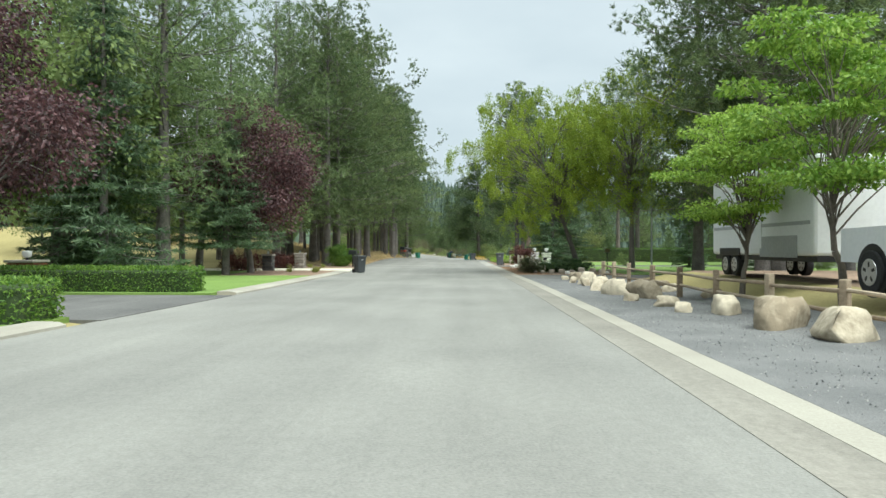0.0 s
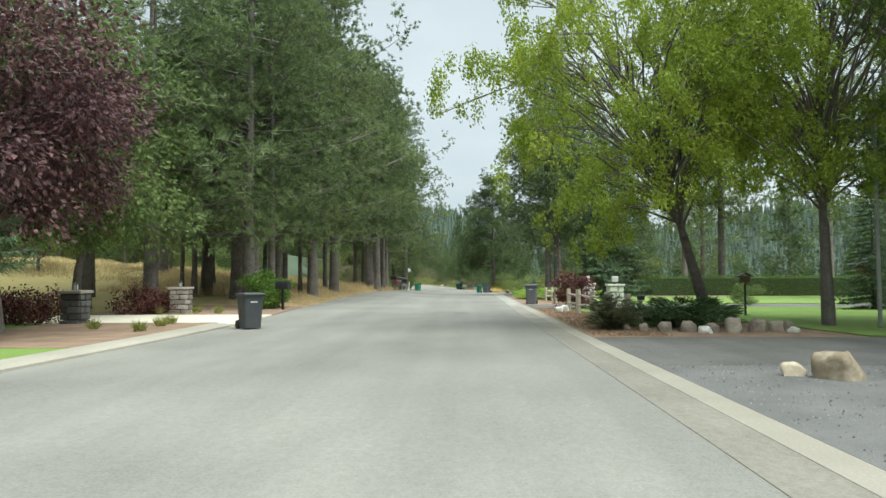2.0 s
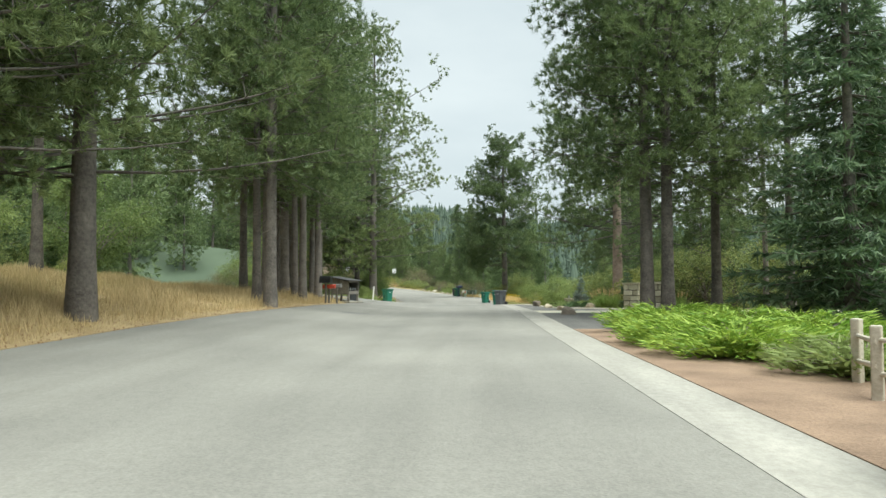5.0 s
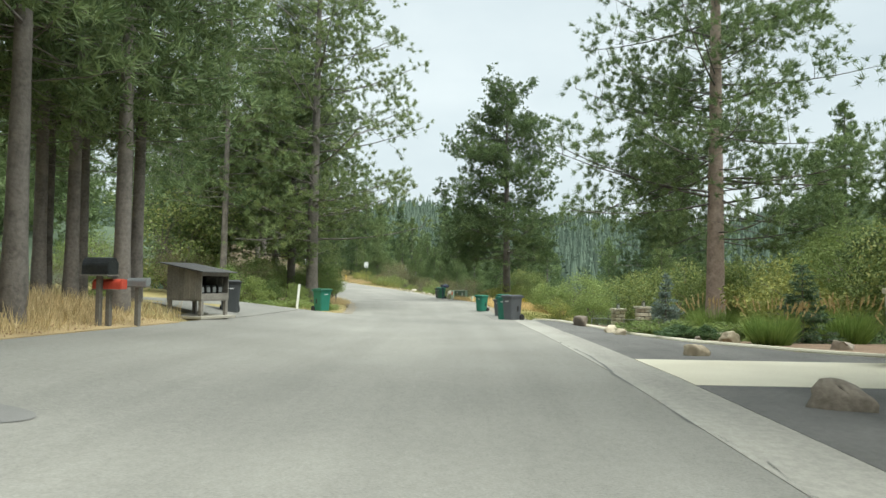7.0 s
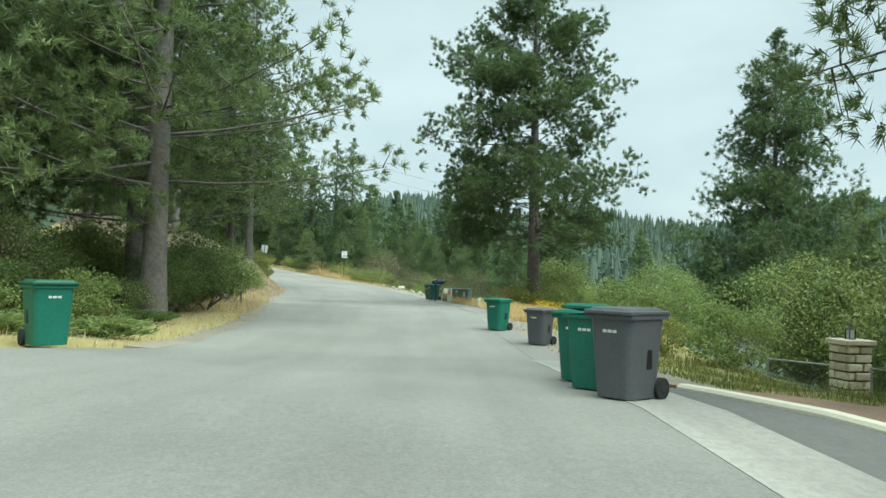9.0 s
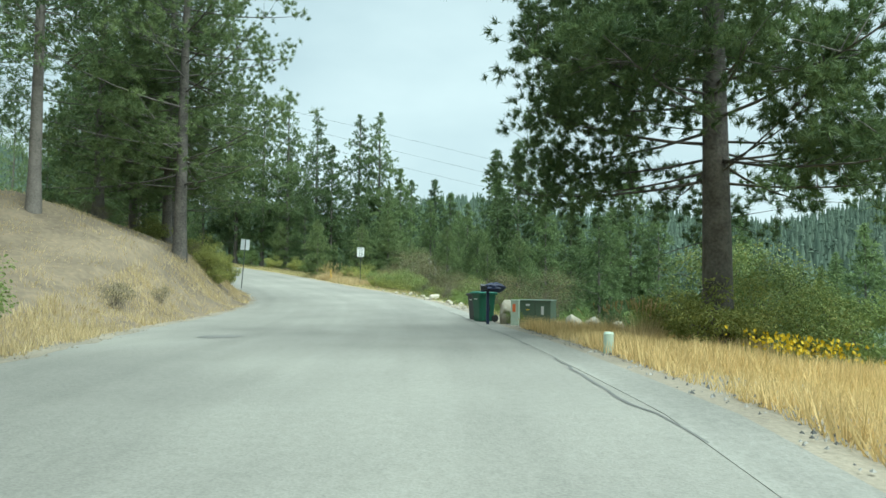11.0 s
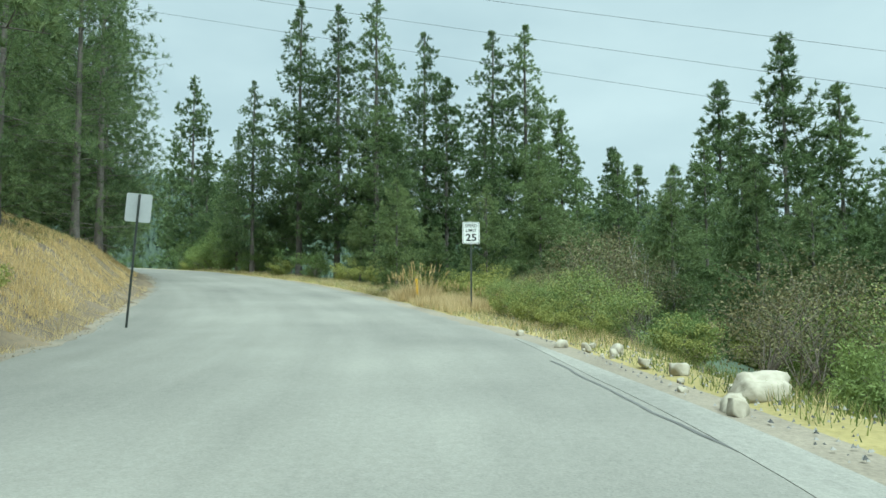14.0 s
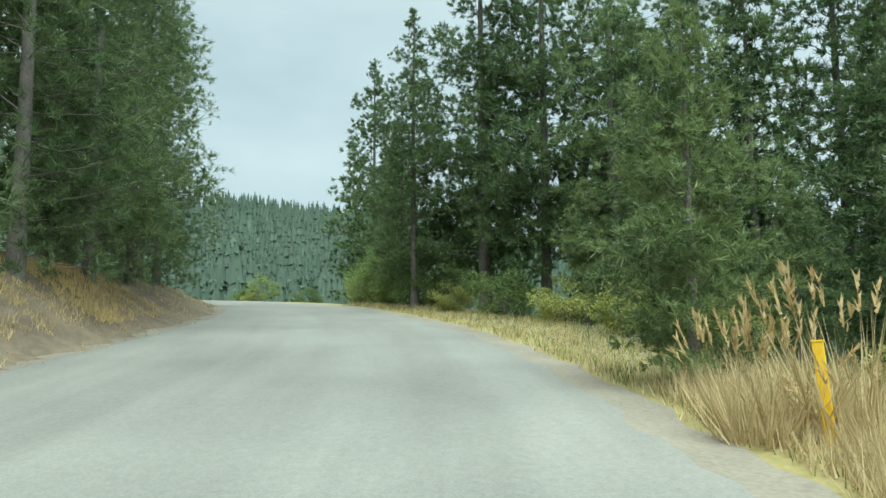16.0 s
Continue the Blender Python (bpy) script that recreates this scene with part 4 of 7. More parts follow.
def hedge(x, y, size, turn, label):
    """A clipped hedge: a dark inner body, coloured as the shade inside, under a skin of small leaves."""
    rng = np.random.default_rng(int(abs(x * 7 + y * 13)))
    root = thing("hedge", label, "hedge", (x, y, ground_at(x, y)), turn=turn)
    w, d, h = size
    part("inner_growth", box_mesh("inner_growth", (0, 0, h / 2 - 0.1), (w - 0.1, d - 0.1, h), "hedge_shade", 0.08), root)
    n = int(min(22000, 420 * (w * d + 2 * h * (w + d))))
    face = rng.choice(3, n, p=np.array([w * d, 2 * h * d, 2 * h * w]) / (w * d + 2 * h * (w + d)))
    sgn = rng.choice([-1, 1], n)
    p = np.c_[rng.uniform(-w / 2, w / 2, n), rng.uniform(-d / 2, d / 2, n), rng.uniform(0, h, n)]
    nrm = np.zeros((n, 3))
    p[face == 0, 2], nrm[face == 0, 2] = h, 1
    p[face == 1, 0], nrm[face == 1, 0] = (sgn * w / 2)[face == 1], sgn[face == 1]
    p[face == 2, 1], nrm[face == 2, 1] = (sgn * d / 2)[face == 2], sgn[face == 2]
    p += nrm * (rng.normal(0, 0.03, n) - 0.03)[:, None]
    v, f = leaves(p, unit(nrm + rng.normal(0, 0.6, (n, 3))), 0.075 * rng.uniform(0.7, 1.5, n), 0.045 * np.ones(n), rng)
    part("foliage", raw_mesh("foliage", v, f, "hedge"), root)
    return root


def scatter_grass(name, label, s0, s1, l0, l1, count, h, material, seed, clump=0.0, width=0.02):
    """Grass that nobody could count, between two lines beside the road."""
    rng = np.random.default_rng(seed)
    s = rng.uniform(s0, s1, count)
    a = np.array([l0(v) if callable(l0) else l0 for v in s])
    b = np.array([l1(v) if callable(l1) else l1 for v in s])
    l = a + (b - a) * rng.uniform(0, 1, count)
    if clump:
        keep = (np.sin(s * 1.7 + 2 * np.sin(l * 1.1)) * np.sin(l * 1.9 + np.sin(s)) + rng.normal(0, 0.5, count)) > clump - 1
        s, l = s[keep], l[keep]
    x, y = to_xy(s, l)
    z = height(x, y)
    n = len(s)
    d = unit(np.c_[rng.normal(0, 0.32, (n, 2)), np.ones(n)])
    hh = h * rng.uniform(0.5, 1.3, n) * (0.75 + 0.25 * np.sin(s * 0.8 + l * 1.3))
    v, f = blades(np.c_[x, y, z - 0.02], d, hh, width * rng.uniform(0.7, 1.5, n), rng)
    return whole(name, raw_mesh(name, v, f, material), label, "grass", kind="stuff")


# ---- paving and beds ----
def kerb(name, s0, s1, l0, width, high, material, label, side=1):
    """A rounded kerb swept along the road."""
    ss = np.arange(s0, s1 + 0.01, 0.8)
    ls = np.array([l0(v) if callable(l0) else l0 for v in ss])
    prof = [(-0.02, -0.1), (0.0, high * 0.5), (width * 0.2, high * 0.92), (width * 0.45, high), (width, high), (width, -0.1)]
    V = []
    for s, l in zip(ss, ls):
        x, y = to_xy(s, l)
        base = float(height(x, y, np.array([s]), np.array([l]))[0])
        for o, h in prof:
            px, py = to_xy(s, l + side * o)
            V.append((float(px), float(py), base + h))
    n = len(prof)
    F = [(i * n + j, i * n + j + 1, i * n + n + j + 1, i * n + n + j) for i in range(len(ss) - 1) for j in range(n - 1)]
    for k in (0, (len(ss) - 1) * n):
        F += [(k, k + 1, k + 2, k + 5), (k + 2, k + 3, k + 4, k + 5)]
    return whole(name, raw_mesh(name, V, F, material), label, kind="structure")


kerb("kerb_left", -60, 13.5, lambda s: left_edge(s) + 0.02, 0.62, 0.12, "concrete", "rolled concrete kerb beside the lawn", -1)
kerb("kerb_left_far", 22.5, 46, lambda s: left_edge(s) + 0.02, 0.62, 0.12, "concrete", "rolled concrete kerb beside the lawn", -1)
kerb("kerb_bed", 94, 113, lambda s: float(np.interp(s, [94, 96, 99, 103, 107, 110, 113], [9.5, 7.2, 5.6, 5.1, 4.8, 4.0, 3.1])), 0.15, 0.09, "pale_concrete", "narrow pale concrete kerb round a planted bed")
sheet("lawn_left", -60, 14, -34, lambda s: left_edge(s) - 0.6, 0.09, "lawn", "mown green lawn", 2, 12)
sheet("lawn_left_far", 22, 38, -34, lambda s: left_edge(s) - 0.6, 0.09, "lawn", "mown green lawn", 2, 12)
sheet("lawn_pillars", 38, 46.4, -34, -13.2, 0.09, "lawn", "mown green lawn", 2, 8)
sheet("driveway_hedges", 14, 22, -30, lambda s: left_edge(s) + 0.05, 0.03, "asphalt_new", "dark asphalt driveway between two hedges", 1, 10)
sheet("bed_pillars", 38, 46.4, -13.2, lambda s: left_edge(s) - 0.6, 0.10, "mulch", "brown mulch bed beside the driveway", 1, 6)
sheet("driveway_pillars", 46.4, 52.2, -30, lambda s: left_edge(s) + 0.05, 0.05, "pale_concrete", "pale concrete driveway between two pillars", 1, 10)
sheet("bed_mailbox", 52.2, 60, -16, lambda s: left_edge(s) + 0.1, 0.05, "mulch", "brown mulch and needles under a round bush", 1, 6)
sheet("needle_verge", 60, 98, lambda s: left_edge(s) - 5.5, lambda s: left_edge(s) + 0.1, 0.03, "straw", "pale straw and needles along the road edge", 1, 8)
sheet("side_road", 101.5, 112.5, -40, lambda s: left_edge(s) + 0.1, 0.03, "asphalt", "side road of worn asphalt", 1, 14)
sheet("gravel_verge", -60, 35.5, 3.0, 7.4, 0.024, "gravel", "dark grey gravel verge with boulders", 1, 6)
sheet("parking_yard", -40, 35.5, 7.4, 24, 0.03, "mulch", "brown gravel and bark parking yard", 1, 8)
sheet("driveway_right", 35.5, 41.2, 3.0, 30, 0.026, "asphalt_new", "dark asphalt driveway", 1, 10)
sheet("bed_juniper", 41.2, 57.3, 3.0, lambda s: float(np.interp(s, [41, 46, 50, 57], [9.6, 9.0, 5.0, 4.6])), 0.028, "mulch", "brown bark mulch bed", 1, 6)
sheet("lawn_right", 41.2, 57.3, lambda s: float(np.interp(s, [41, 46, 50, 57], [9.6, 9.0, 5.0, 4.6])), 32, 0.06, "lawn", "bright mown lawn", 1, 10)
sheet("driveway_pillar_right", 57.3, 61.5, 3.0, 32, 0.026, "asphalt_new", "grey asphalt driveway", 1, 10)
sheet("lawn_right_far", 61.5, 76, 6.5, 34, 0.06, "lawn", "bright mown lawn", 1, 10)
sheet("bed_juniper_far", 61.5, 78.6, 3.0, 6.5, 0.028, "mulch", "brown bark mulch bed under junipers", 1, 5)
sheet("bed_far", 76, 82, 6.5, 20, 0.05, "mulch", "bark mulch under conifers", 1, 6)
sheet("apron_right", 78.6, 90.2, 3.0, 10, 0.022, "asphalt_new", "dark asphalt apron beside the road", 1, 6)
sheet("driveway_pale", 90.2, 93.8, 3.0, 26, 0.026, "pale_concrete", "pale concrete driveway", 0.6, 10)
sheet("verge_right", 93.8, 113, 3.0, lambda s: float(np.interp(s, [94, 96, 99, 103, 107, 110, 113], [9.5, 7.2, 5.6, 5.1, 4.8, 4.0, 3.1])), 0.017, "asphalt_new", "dark asphalt verge", 0.8, 5)
sheet("bed_grasses", 93.8, 113, lambda s: float(np.interp(s, [94, 96, 99, 103, 107, 110, 113], [9.7, 7.4, 5.8, 5.3, 5.0, 4.2, 3.3])), 17, 0.04, "mulch", "brown bark planting bed", 0.8, 8)
sheet("dirt_verge_right", 113, 330, lambda s: right_edge(s) - (0.06 if s < 177 else 0.3), lambda s: right_edge(s) + float(np.interp(s, [113, 150, 165, 180, 330], [1.4, 1.2, 0.55, 0.6, 0.7])), 0.007, "dirt", "dry dirt edge of the road", 0.5, 3)
sheet("dirt_verge_left", 116, 330, lambda s: left_edge(s) - 0.45, lambda s: left_edge(s) + 0.1, 0.016, "dirt", "dry dirt edge of the road", 0.5, 3)
sheet("dirt_pullout", 143.4, 153, lambda s: 4.2, lambda s: float(np.interp(s, [143, 146, 150, 153], [6.0, 9.5, 9.5, 5.5])), 0.03, "dirt", "bare dry dirt round a utility cabinet", 0.6, 6)
sheet("gutter_far", 118, 176, lambda s: float(np.interp(s, [118, 160, 176], [2.3, 2.3, 2.5])), lambda s: right_edge(s) + 0.02, 0.018, "edge_far", "paler asphalt strip along the road edge", 1, 2)


def patch_disc(name, s, l, rx, ry, material, label):
    cx, cy = to_xy(s, l)
    a = np.linspace(0, 2 * np.pi, 28, endpoint=False)
    wob = 1 + 0.06 * np.sin(a * 3 + 1)
    x, y = cx + rx * np.cos(a) * wob, cy + ry * np.sin(a) * wob
    z = height(x, y) + 0.02
    V = np.r_[[[cx, cy, float(height(cx, cy)[0]) + 0.02]], np.c_[x, y, z]]
    F = [(0, i + 1, (i + 1) % 28 + 1) for i in range(28)]
    whole(name, raw_mesh(name, V, F, material), label, kind="structure")


patch_disc("road_patch", 53.3, -0.3, 0.34, 0.8, "patch", "dark patch on the asphalt")
patch_disc("road_patch", 86.6, -4.6, 0.7, 0.5, "patch", "dark patch on the asphalt")
patch_disc("road_patch", 141.3, -4.6, 0.5, 0.6, "patch", "dark patch on the asphalt")


def crack(s0, s1, l0, l1, seed):
    """A wandering line of filler in the asphalt."""
    rng = np.random.default_rng(seed)
    n = max(4, int(abs(s1 - s0) + abs(l1 - l0)) * 2)
    ss, ls = np.linspace(s0, s1, n), np.linspace(l0, l1, n) + np.cumsum(rng.normal(0, 0.035, n))
    w = rng.uniform(0.012, 0.03, n)
    V = []
    for sgn in (-1, 1):
        x, y = to_xy(ss + (sgn * w if abs(l1 - l0) > abs(s1 - s0) else 0), ls + (sgn * w if abs(l1 - l0) <= abs(s1 - s0) else 0))
        V.append(np.c_[x, y, height(x, y) + 0.018])
    F = [(i, i + 1, n + i + 1, n + i) for i in range(n - 1)]
    whole("asphalt_crack", raw_mesh("asphalt_crack", np.concatenate(V), F, "crack"), "dark filled crack in the asphalt", kind="structure")


for row in ((84, 99, 2.1, 2.15, 12), (130, 150, 2.3, 2.28, 14), (150, 172, 2.28, 2.3, 9)):
    crack(*row)

# ---- trees along the left ----
R_ = random.Random(4)


def spin():
    return R_.uniform(0, 360)


g = "trees on the left"
grow("plum", -12.6, 42.2, 1.05, 40, g)
grow("plum", -15.5, 21.0, 1.05, 200, g)
grow("spruce_open", -12.9, 38.6, 0.9, 10, g)
grow("spruce", -16.0, 31.5, 1.15, 60, g)
grow("spruce", -19.5, 38.0, 1.25, 160, g)
grow("spruce", -21.0, 26.0, 1.2, 210, g)
grow("spruce", -17.0, 13.0, 1.2, 110, g)
grow("greenwood", -15.8, 51.5, 1.35, 80, g)
for x, y, size in ((-19.5, 33.5, 1.7), (-24.5, 36.0, 1.9), (-17.0, 45.5, 1.6), (-25.0, 28.0, 1.8), (-21.5, 41.5, 1.75)):
    grow("greenwood", x, y, size, spin(), g, "tall broad-leaved tree behind a garden")
for x, y, size in ((-15.2, 36.0, 1.15), (-29.0, 31.0, 1.3), (-14.6, 55.6, 1.15)):
    grow("pine_broad", x, y, size, spin(), g)
for x, y, k, size in ((-11.4, 59.6, "pine_edge", 1.15), (-10.9, 62.0, "pine_grove", 1.15), (-13.5, 64.0, "pine_broad", 1.25), (-11.8, 66.5, "pine_grove", 1.2), (-16.2, 66.5, "pine_tall", 1.1),
                      (-10.4, 69.5, "pine_edge", 1.15), (-13.2, 73.1, "pine_grove", 1.1), (-11.6, 74.0, "pine_grove", 1.2), (-10.3, 75.8, "pine_edge", 1.2),
                      (-8.6, 86.6, "pine_near", 0.95), (-9.7, 88.3, "pine_grove", 1.1), (-9.9, 90.5, "pine_near", 0.95), (-11.5, 92.0, "pine_grove", 1.1),
                      (-9.0, 93.5, "pine_grove", 1.15), (-10.6, 96.0, "pine_tall", 0.9), (-9.3, 98.3, "pine_grove", 1.15), (-12.0, 99.5, "pine_grove", 1.0), (-10.2, 101.0, "pine_grove", 1.05),
                      (-19.0, 58.0, "pine_tall", 1.0), (-22.0, 64.0, "pine_grove", 1.2), (-18.0, 72.0, "pine_tall", 1.0), (-24.0, 78.0, "pine_broad", 1.1), (-20.5, 90.0, "pine_tall", 1.0),
                      (-20.0, 50.5, "pine_grove", 1.1), (-24.0, 56.0, "pine_tall", 1.1), (-27.0, 48.0, "pine_broad", 1.2), (-28.0, 36.0, "pine_broad", 1.2), (-24.0, 44.0, "pine_tall", 1.15),
                      (-9.9, 123.4, "pine_edge", 1.3), (-11.8, 126.0, "pine_edge", 1.1), (-13.8, 119.0, "pine_grove", 1.1), (-12.0, 127.0, "pine_grove", 1.1), (-16.0, 125.0, "pine_broad", 1.1), (-14.2, 131.0, "pine_tall", 0.95),
                      (-17.2, 155.4, "pine_edge", 1.05), (-20.5, 150.0, "pine_tall", 0.9), (-22.5, 157.5, "pine_broad", 0.95), (-19.0, 143.0, "pine_tall", 0.85), (-20.2, 160.0, "pine_edge", 1.0), (-22.0, 164.0, "pine_edge", 0.95), (-25.5, 166.0, "pine_broad", 0.95),
                      (-26.0, 149.0, "pine_broad", 1.0), (-29.0, 158.0, "pine_grove", 1.0), (-24.0, 136.0, "pine_broad", 0.95), (-21.0, 131.0, "pine_grove", 0.95)):
    grow(k, x, y, size * R_.uniform(0.95, 1.06), spin(), "pines on the left")
for x, y, k, size in ((-33.0, 183.5, "pine_dense", 1.0), (-35.6, 187.5, "pine_dense", 1.1), (-38.2, 190.5, "pine_dense", 1.0), (-41.0, 193.3, "pine_dense", 0.95), (-44.8, 195.8, "pine_dense", 0.9), (-47.6, 198.2, "pine_dense", 0.9), (-51.5, 195.0, "pine_dense", 0.85), (-57.0, 197.0, "pine_dense", 0.9),
                      (-36.5, 181.0, "pine_dense", 1.1), (-40.0, 186.5, "pine_far", 0.9), (-44.5, 191.0, "pine_far", 1.0), (-49.0, 195.0, "pine_far", 1.0), (-31.5, 178.5, "pine_dense", 0.9), (-29.5, 174.0, "pine_dense", 0.85)):
    grow(k, x, y, size, spin(), "pines on the left")
for n in range(14):
    s, l = R_.uniform(62, 78), -R_.uniform(10.2, 17)
    x, y = to_xy(s, l)
    grow("pine_grove", float(x), float(y), R_.uniform(0.75, 1.05), spin(), "pines on the left")
for n in range(7):
    s, l = R_.uniform(93, 101), -R_.uniform(9.2, 12)
    x, y = to_xy(s, l)
    grow("pine_grove", float(x), float(y), R_.uniform(0.8, 1.05), spin(), "pines on the left")
for n in range(18):
    s, l = R_.uniform(115, 134), -R_.uniform(8.5, 20)
    x, y = to_xy(s, l)
    grow(R_.choice(["shrub", "tall_shrub", "low_green", "dry_shrub"]), float(x), float(y), R_.uniform(0.5, 0.85), spin(), "undergrowth on the left")
# ---- trees along the right ----
grow("maple", 7.6, 20.0, 0.95, 20, "maples by the fence")
grow("maple", 8.1, 15.6, 1.12, 140, "maples by the fence", "small bright green maple with bare lower limbs")
grow("locust", 7.4, 46.3, 1.0, 30, "locusts on the lawn", "yellow-green tree leaning towards the road with drooping branch tips", tilt=(0, -23))
grow("locust", 10.4, 45.0, 1.05, 200, "locusts on the lawn")
for x, y, k, size in ((14.3, 44.5, "pine_broad", 1.1), (15.5, 36.0, "pine_broad", 1.3), (17.5, 41.5, "pine_edge", 1.2), (13.4, 32.8, "pine_edge", 1.1), (19.0, 29.0, "pine_tall", 1.2), (21.5, 41.0, "pine_broad", 1.2), (24.0, 33.0, "pine_tall", 1.15), (6.3, 86.2, "pine_near", 1.0), (6.95, 85.7, "pine_near", 0.95), (9.9, 89.2, "pine_near", 0.85), (19.3, 81.0, "pine_near", 1.05),
                      (19.4, 91.5, "pine_tall", 1.0), (12.5, 88.0, "pine_grove", 1.0), (26.0, 70.0, "pine_broad", 1.1), (15.0, 97.0, "pine_grove", 0.9), (24.0, 101.0, "pine_broad", 0.9),
                      (13.5, 103.0, "pine_young", 1.0), (24.0, 128.0, "pine_far", 0.95), (31.0, 88.0, "pine_tall", 1.1)):
    grow(k, x, y, size, spin(), "pines on the right")
grow("spruce", 9.4, 77.0, 1.0, 33, "spruces on the right")
grow("spruce", 11.8, 80.5, 0.9, 120, "spruces on the right")
grow("spruce", 17.0, 55.0, 0.5, 77, "spruces on the right")
grow("spruce", 21.0, 50.0, 0.7, 207, "spruces on the right")
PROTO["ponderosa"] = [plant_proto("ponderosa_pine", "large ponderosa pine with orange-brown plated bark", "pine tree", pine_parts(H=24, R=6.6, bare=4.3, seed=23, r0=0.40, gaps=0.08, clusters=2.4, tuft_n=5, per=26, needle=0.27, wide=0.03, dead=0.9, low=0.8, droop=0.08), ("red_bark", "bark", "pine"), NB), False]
grow("ponderosa", 9.9, 111.2, 1.0, 20)
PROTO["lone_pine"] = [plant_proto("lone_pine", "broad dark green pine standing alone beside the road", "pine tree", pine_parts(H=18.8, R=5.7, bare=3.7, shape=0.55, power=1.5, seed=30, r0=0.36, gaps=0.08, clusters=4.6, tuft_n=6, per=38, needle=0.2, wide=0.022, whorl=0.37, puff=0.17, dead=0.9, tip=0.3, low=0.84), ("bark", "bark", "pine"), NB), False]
grow("lone_pine", 2.75, 141.3, 1.0, 75)
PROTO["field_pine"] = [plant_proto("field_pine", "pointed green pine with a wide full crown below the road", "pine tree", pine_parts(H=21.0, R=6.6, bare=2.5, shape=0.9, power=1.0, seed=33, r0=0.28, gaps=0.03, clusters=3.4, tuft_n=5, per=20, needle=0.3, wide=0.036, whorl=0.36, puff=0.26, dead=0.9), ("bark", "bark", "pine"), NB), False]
grow("field_pine", 18.2, 148.0, 1.08, 40)
# ---- wood ahead, round the bend ----
TALL = {"pine_far": 20.5, "pine_far_open": 21.5, "pine_cone": 21.0, "pine_young": 8.0, "pine_near": 21.0}
for x, y, k, top in ((-35.6, 207.0, "pine_cone", 24.2), (-32.2, 206.6, "pine_cone", 23.3), (-29.4, 207.3, "pine_cone", 23.8), (-26.9, 210.8, "pine_cone", 22.0), (-21.9, 212.6, "pine_cone", 22.1), (-19.5, 213.3, "pine_cone", 22.5),
                     (-39.7, 207.0, "pine_cone", 18.3), (-43.5, 210.5, "pine_cone", 15.5), (-47.5, 214.5, "pine_far", 14.0), (-24.4, 208.6, "pine_far", 17.5), (-31.0, 212.5, "pine_far_open", 18.0), (-16.4, 211.0, "pine_far", 15.0), (-38.0, 211.0, "pine_far_open", 17.0),
                     (-2.0, 207.7, "pine_far", 17.8), (-5.1, 222.8, "pine_far", 19.5), (1.2, 208.5, "pine_far", 14.5), (-4.4, 210.0, "pine_far", 13.5), (4.0, 207.0, "pine_far", 11.5), (-15.2, 237.0, "pine_far", 17.4), (-20.7, 248.0, "pine_far", 18.9), (-12.5, 235.0, "pine_far", 15.0),
                     (10.5, 206.0, "pine_far", 15.2), (13.0, 203.0, "pine_far", 10.0), (8.0, 203.5, "pine_far", 9.5), (-12.0, 206.0, "pine_far", 10.5), (-8.5, 203.0, "pine_far", 9.0), (-25.8, 202.6, "pine_far", 12.0), (-29.0, 203.8, "pine_young", 7.5), (-61.0, 227.0, "pine_far_open", 27.0), (-56.0, 223.0, "pine_far", 17.0),
                     (-20.75, 190.3, "pine_young", 6.7), (-17.0, 192.6, "pine_young", 6.5), (-22.5, 195.8, "pine_young", 7.0), (-14.8, 194.5, "pine_young", 7.6), (-15.5, 198.0, "pine_far", 11.0), (-19.0, 199.5, "pine_far", 11.5),
                     (-8.5, 190.5, "pine_young", 6.0), (-5.5, 187.5, "pine_young", 6.0), (-7.0, 196.0, "pine_far", 9.0), (-2.0, 182.0, "pine_young", 5.0), (4.0, 178.0, "pine_far", 7.5), (0.5, 189.0, "pine_far", 8.5)):
    grow(k, x, y, (top - ground_at(x, y)) / TALL[k], spin(), "pines ahead")
for n in range(44):
    s, l = R_.uniform(104, 270), R_.uniform(22, 95)
    x, y = to_xy(s, l)
    grow(R_.choice(["pine_back", "pine_back", "pine_back", "pine_young"]), float(x), float(y), R_.uniform(0.6, 1.05), spin(), "pines in the valley")
for n in range(30):
    s, l = R_.uniform(138, 240), R_.uniform(42, 110)
    x, y = to_xy(s, l)
    grow("pine_back", float(x), float(y), R_.uniform(0.7, 1.0), spin(), "pines in the valley")
for n in range(40):
    s, l = R_.uniform(84, 190), -R_.uniform(44, 105)
    x, y = to_xy(s, l)
    grow("pine_back", float(x), float(y), R_.uniform(0.8, 1.1), spin(), "pines behind the field")
for n in range(18):
    s, l = R_.uniform(138, 172), -R_.uniform(29, 52)
    x, y = to_xy(s, l)
    grow(R_.choice(["pine_back", "pine_back", "greenwood"]), float(x), float(y), R_.uniform(0.7, 1.0), spin(), "trees behind the field")
for n in range(34):
    s, l = R_.uniform(-10, 112), R_.uniform(36, 80) * R_.choice([-1, 1])
    x, y = to_xy(s, l)
    grow("pine_back", float(x), float(y), R_.uniform(0.9, 1.2), spin(), "pines behind the gardens")
for n in range(16):
    s, l = R_.uniform(120, 260), -R_.uniform(22, 60)
    x, y = to_xy(s, l)
    grow("pine_back", float(x), float(y), R_.uniform(0.8, 1.05), spin(), "pines on the bank")
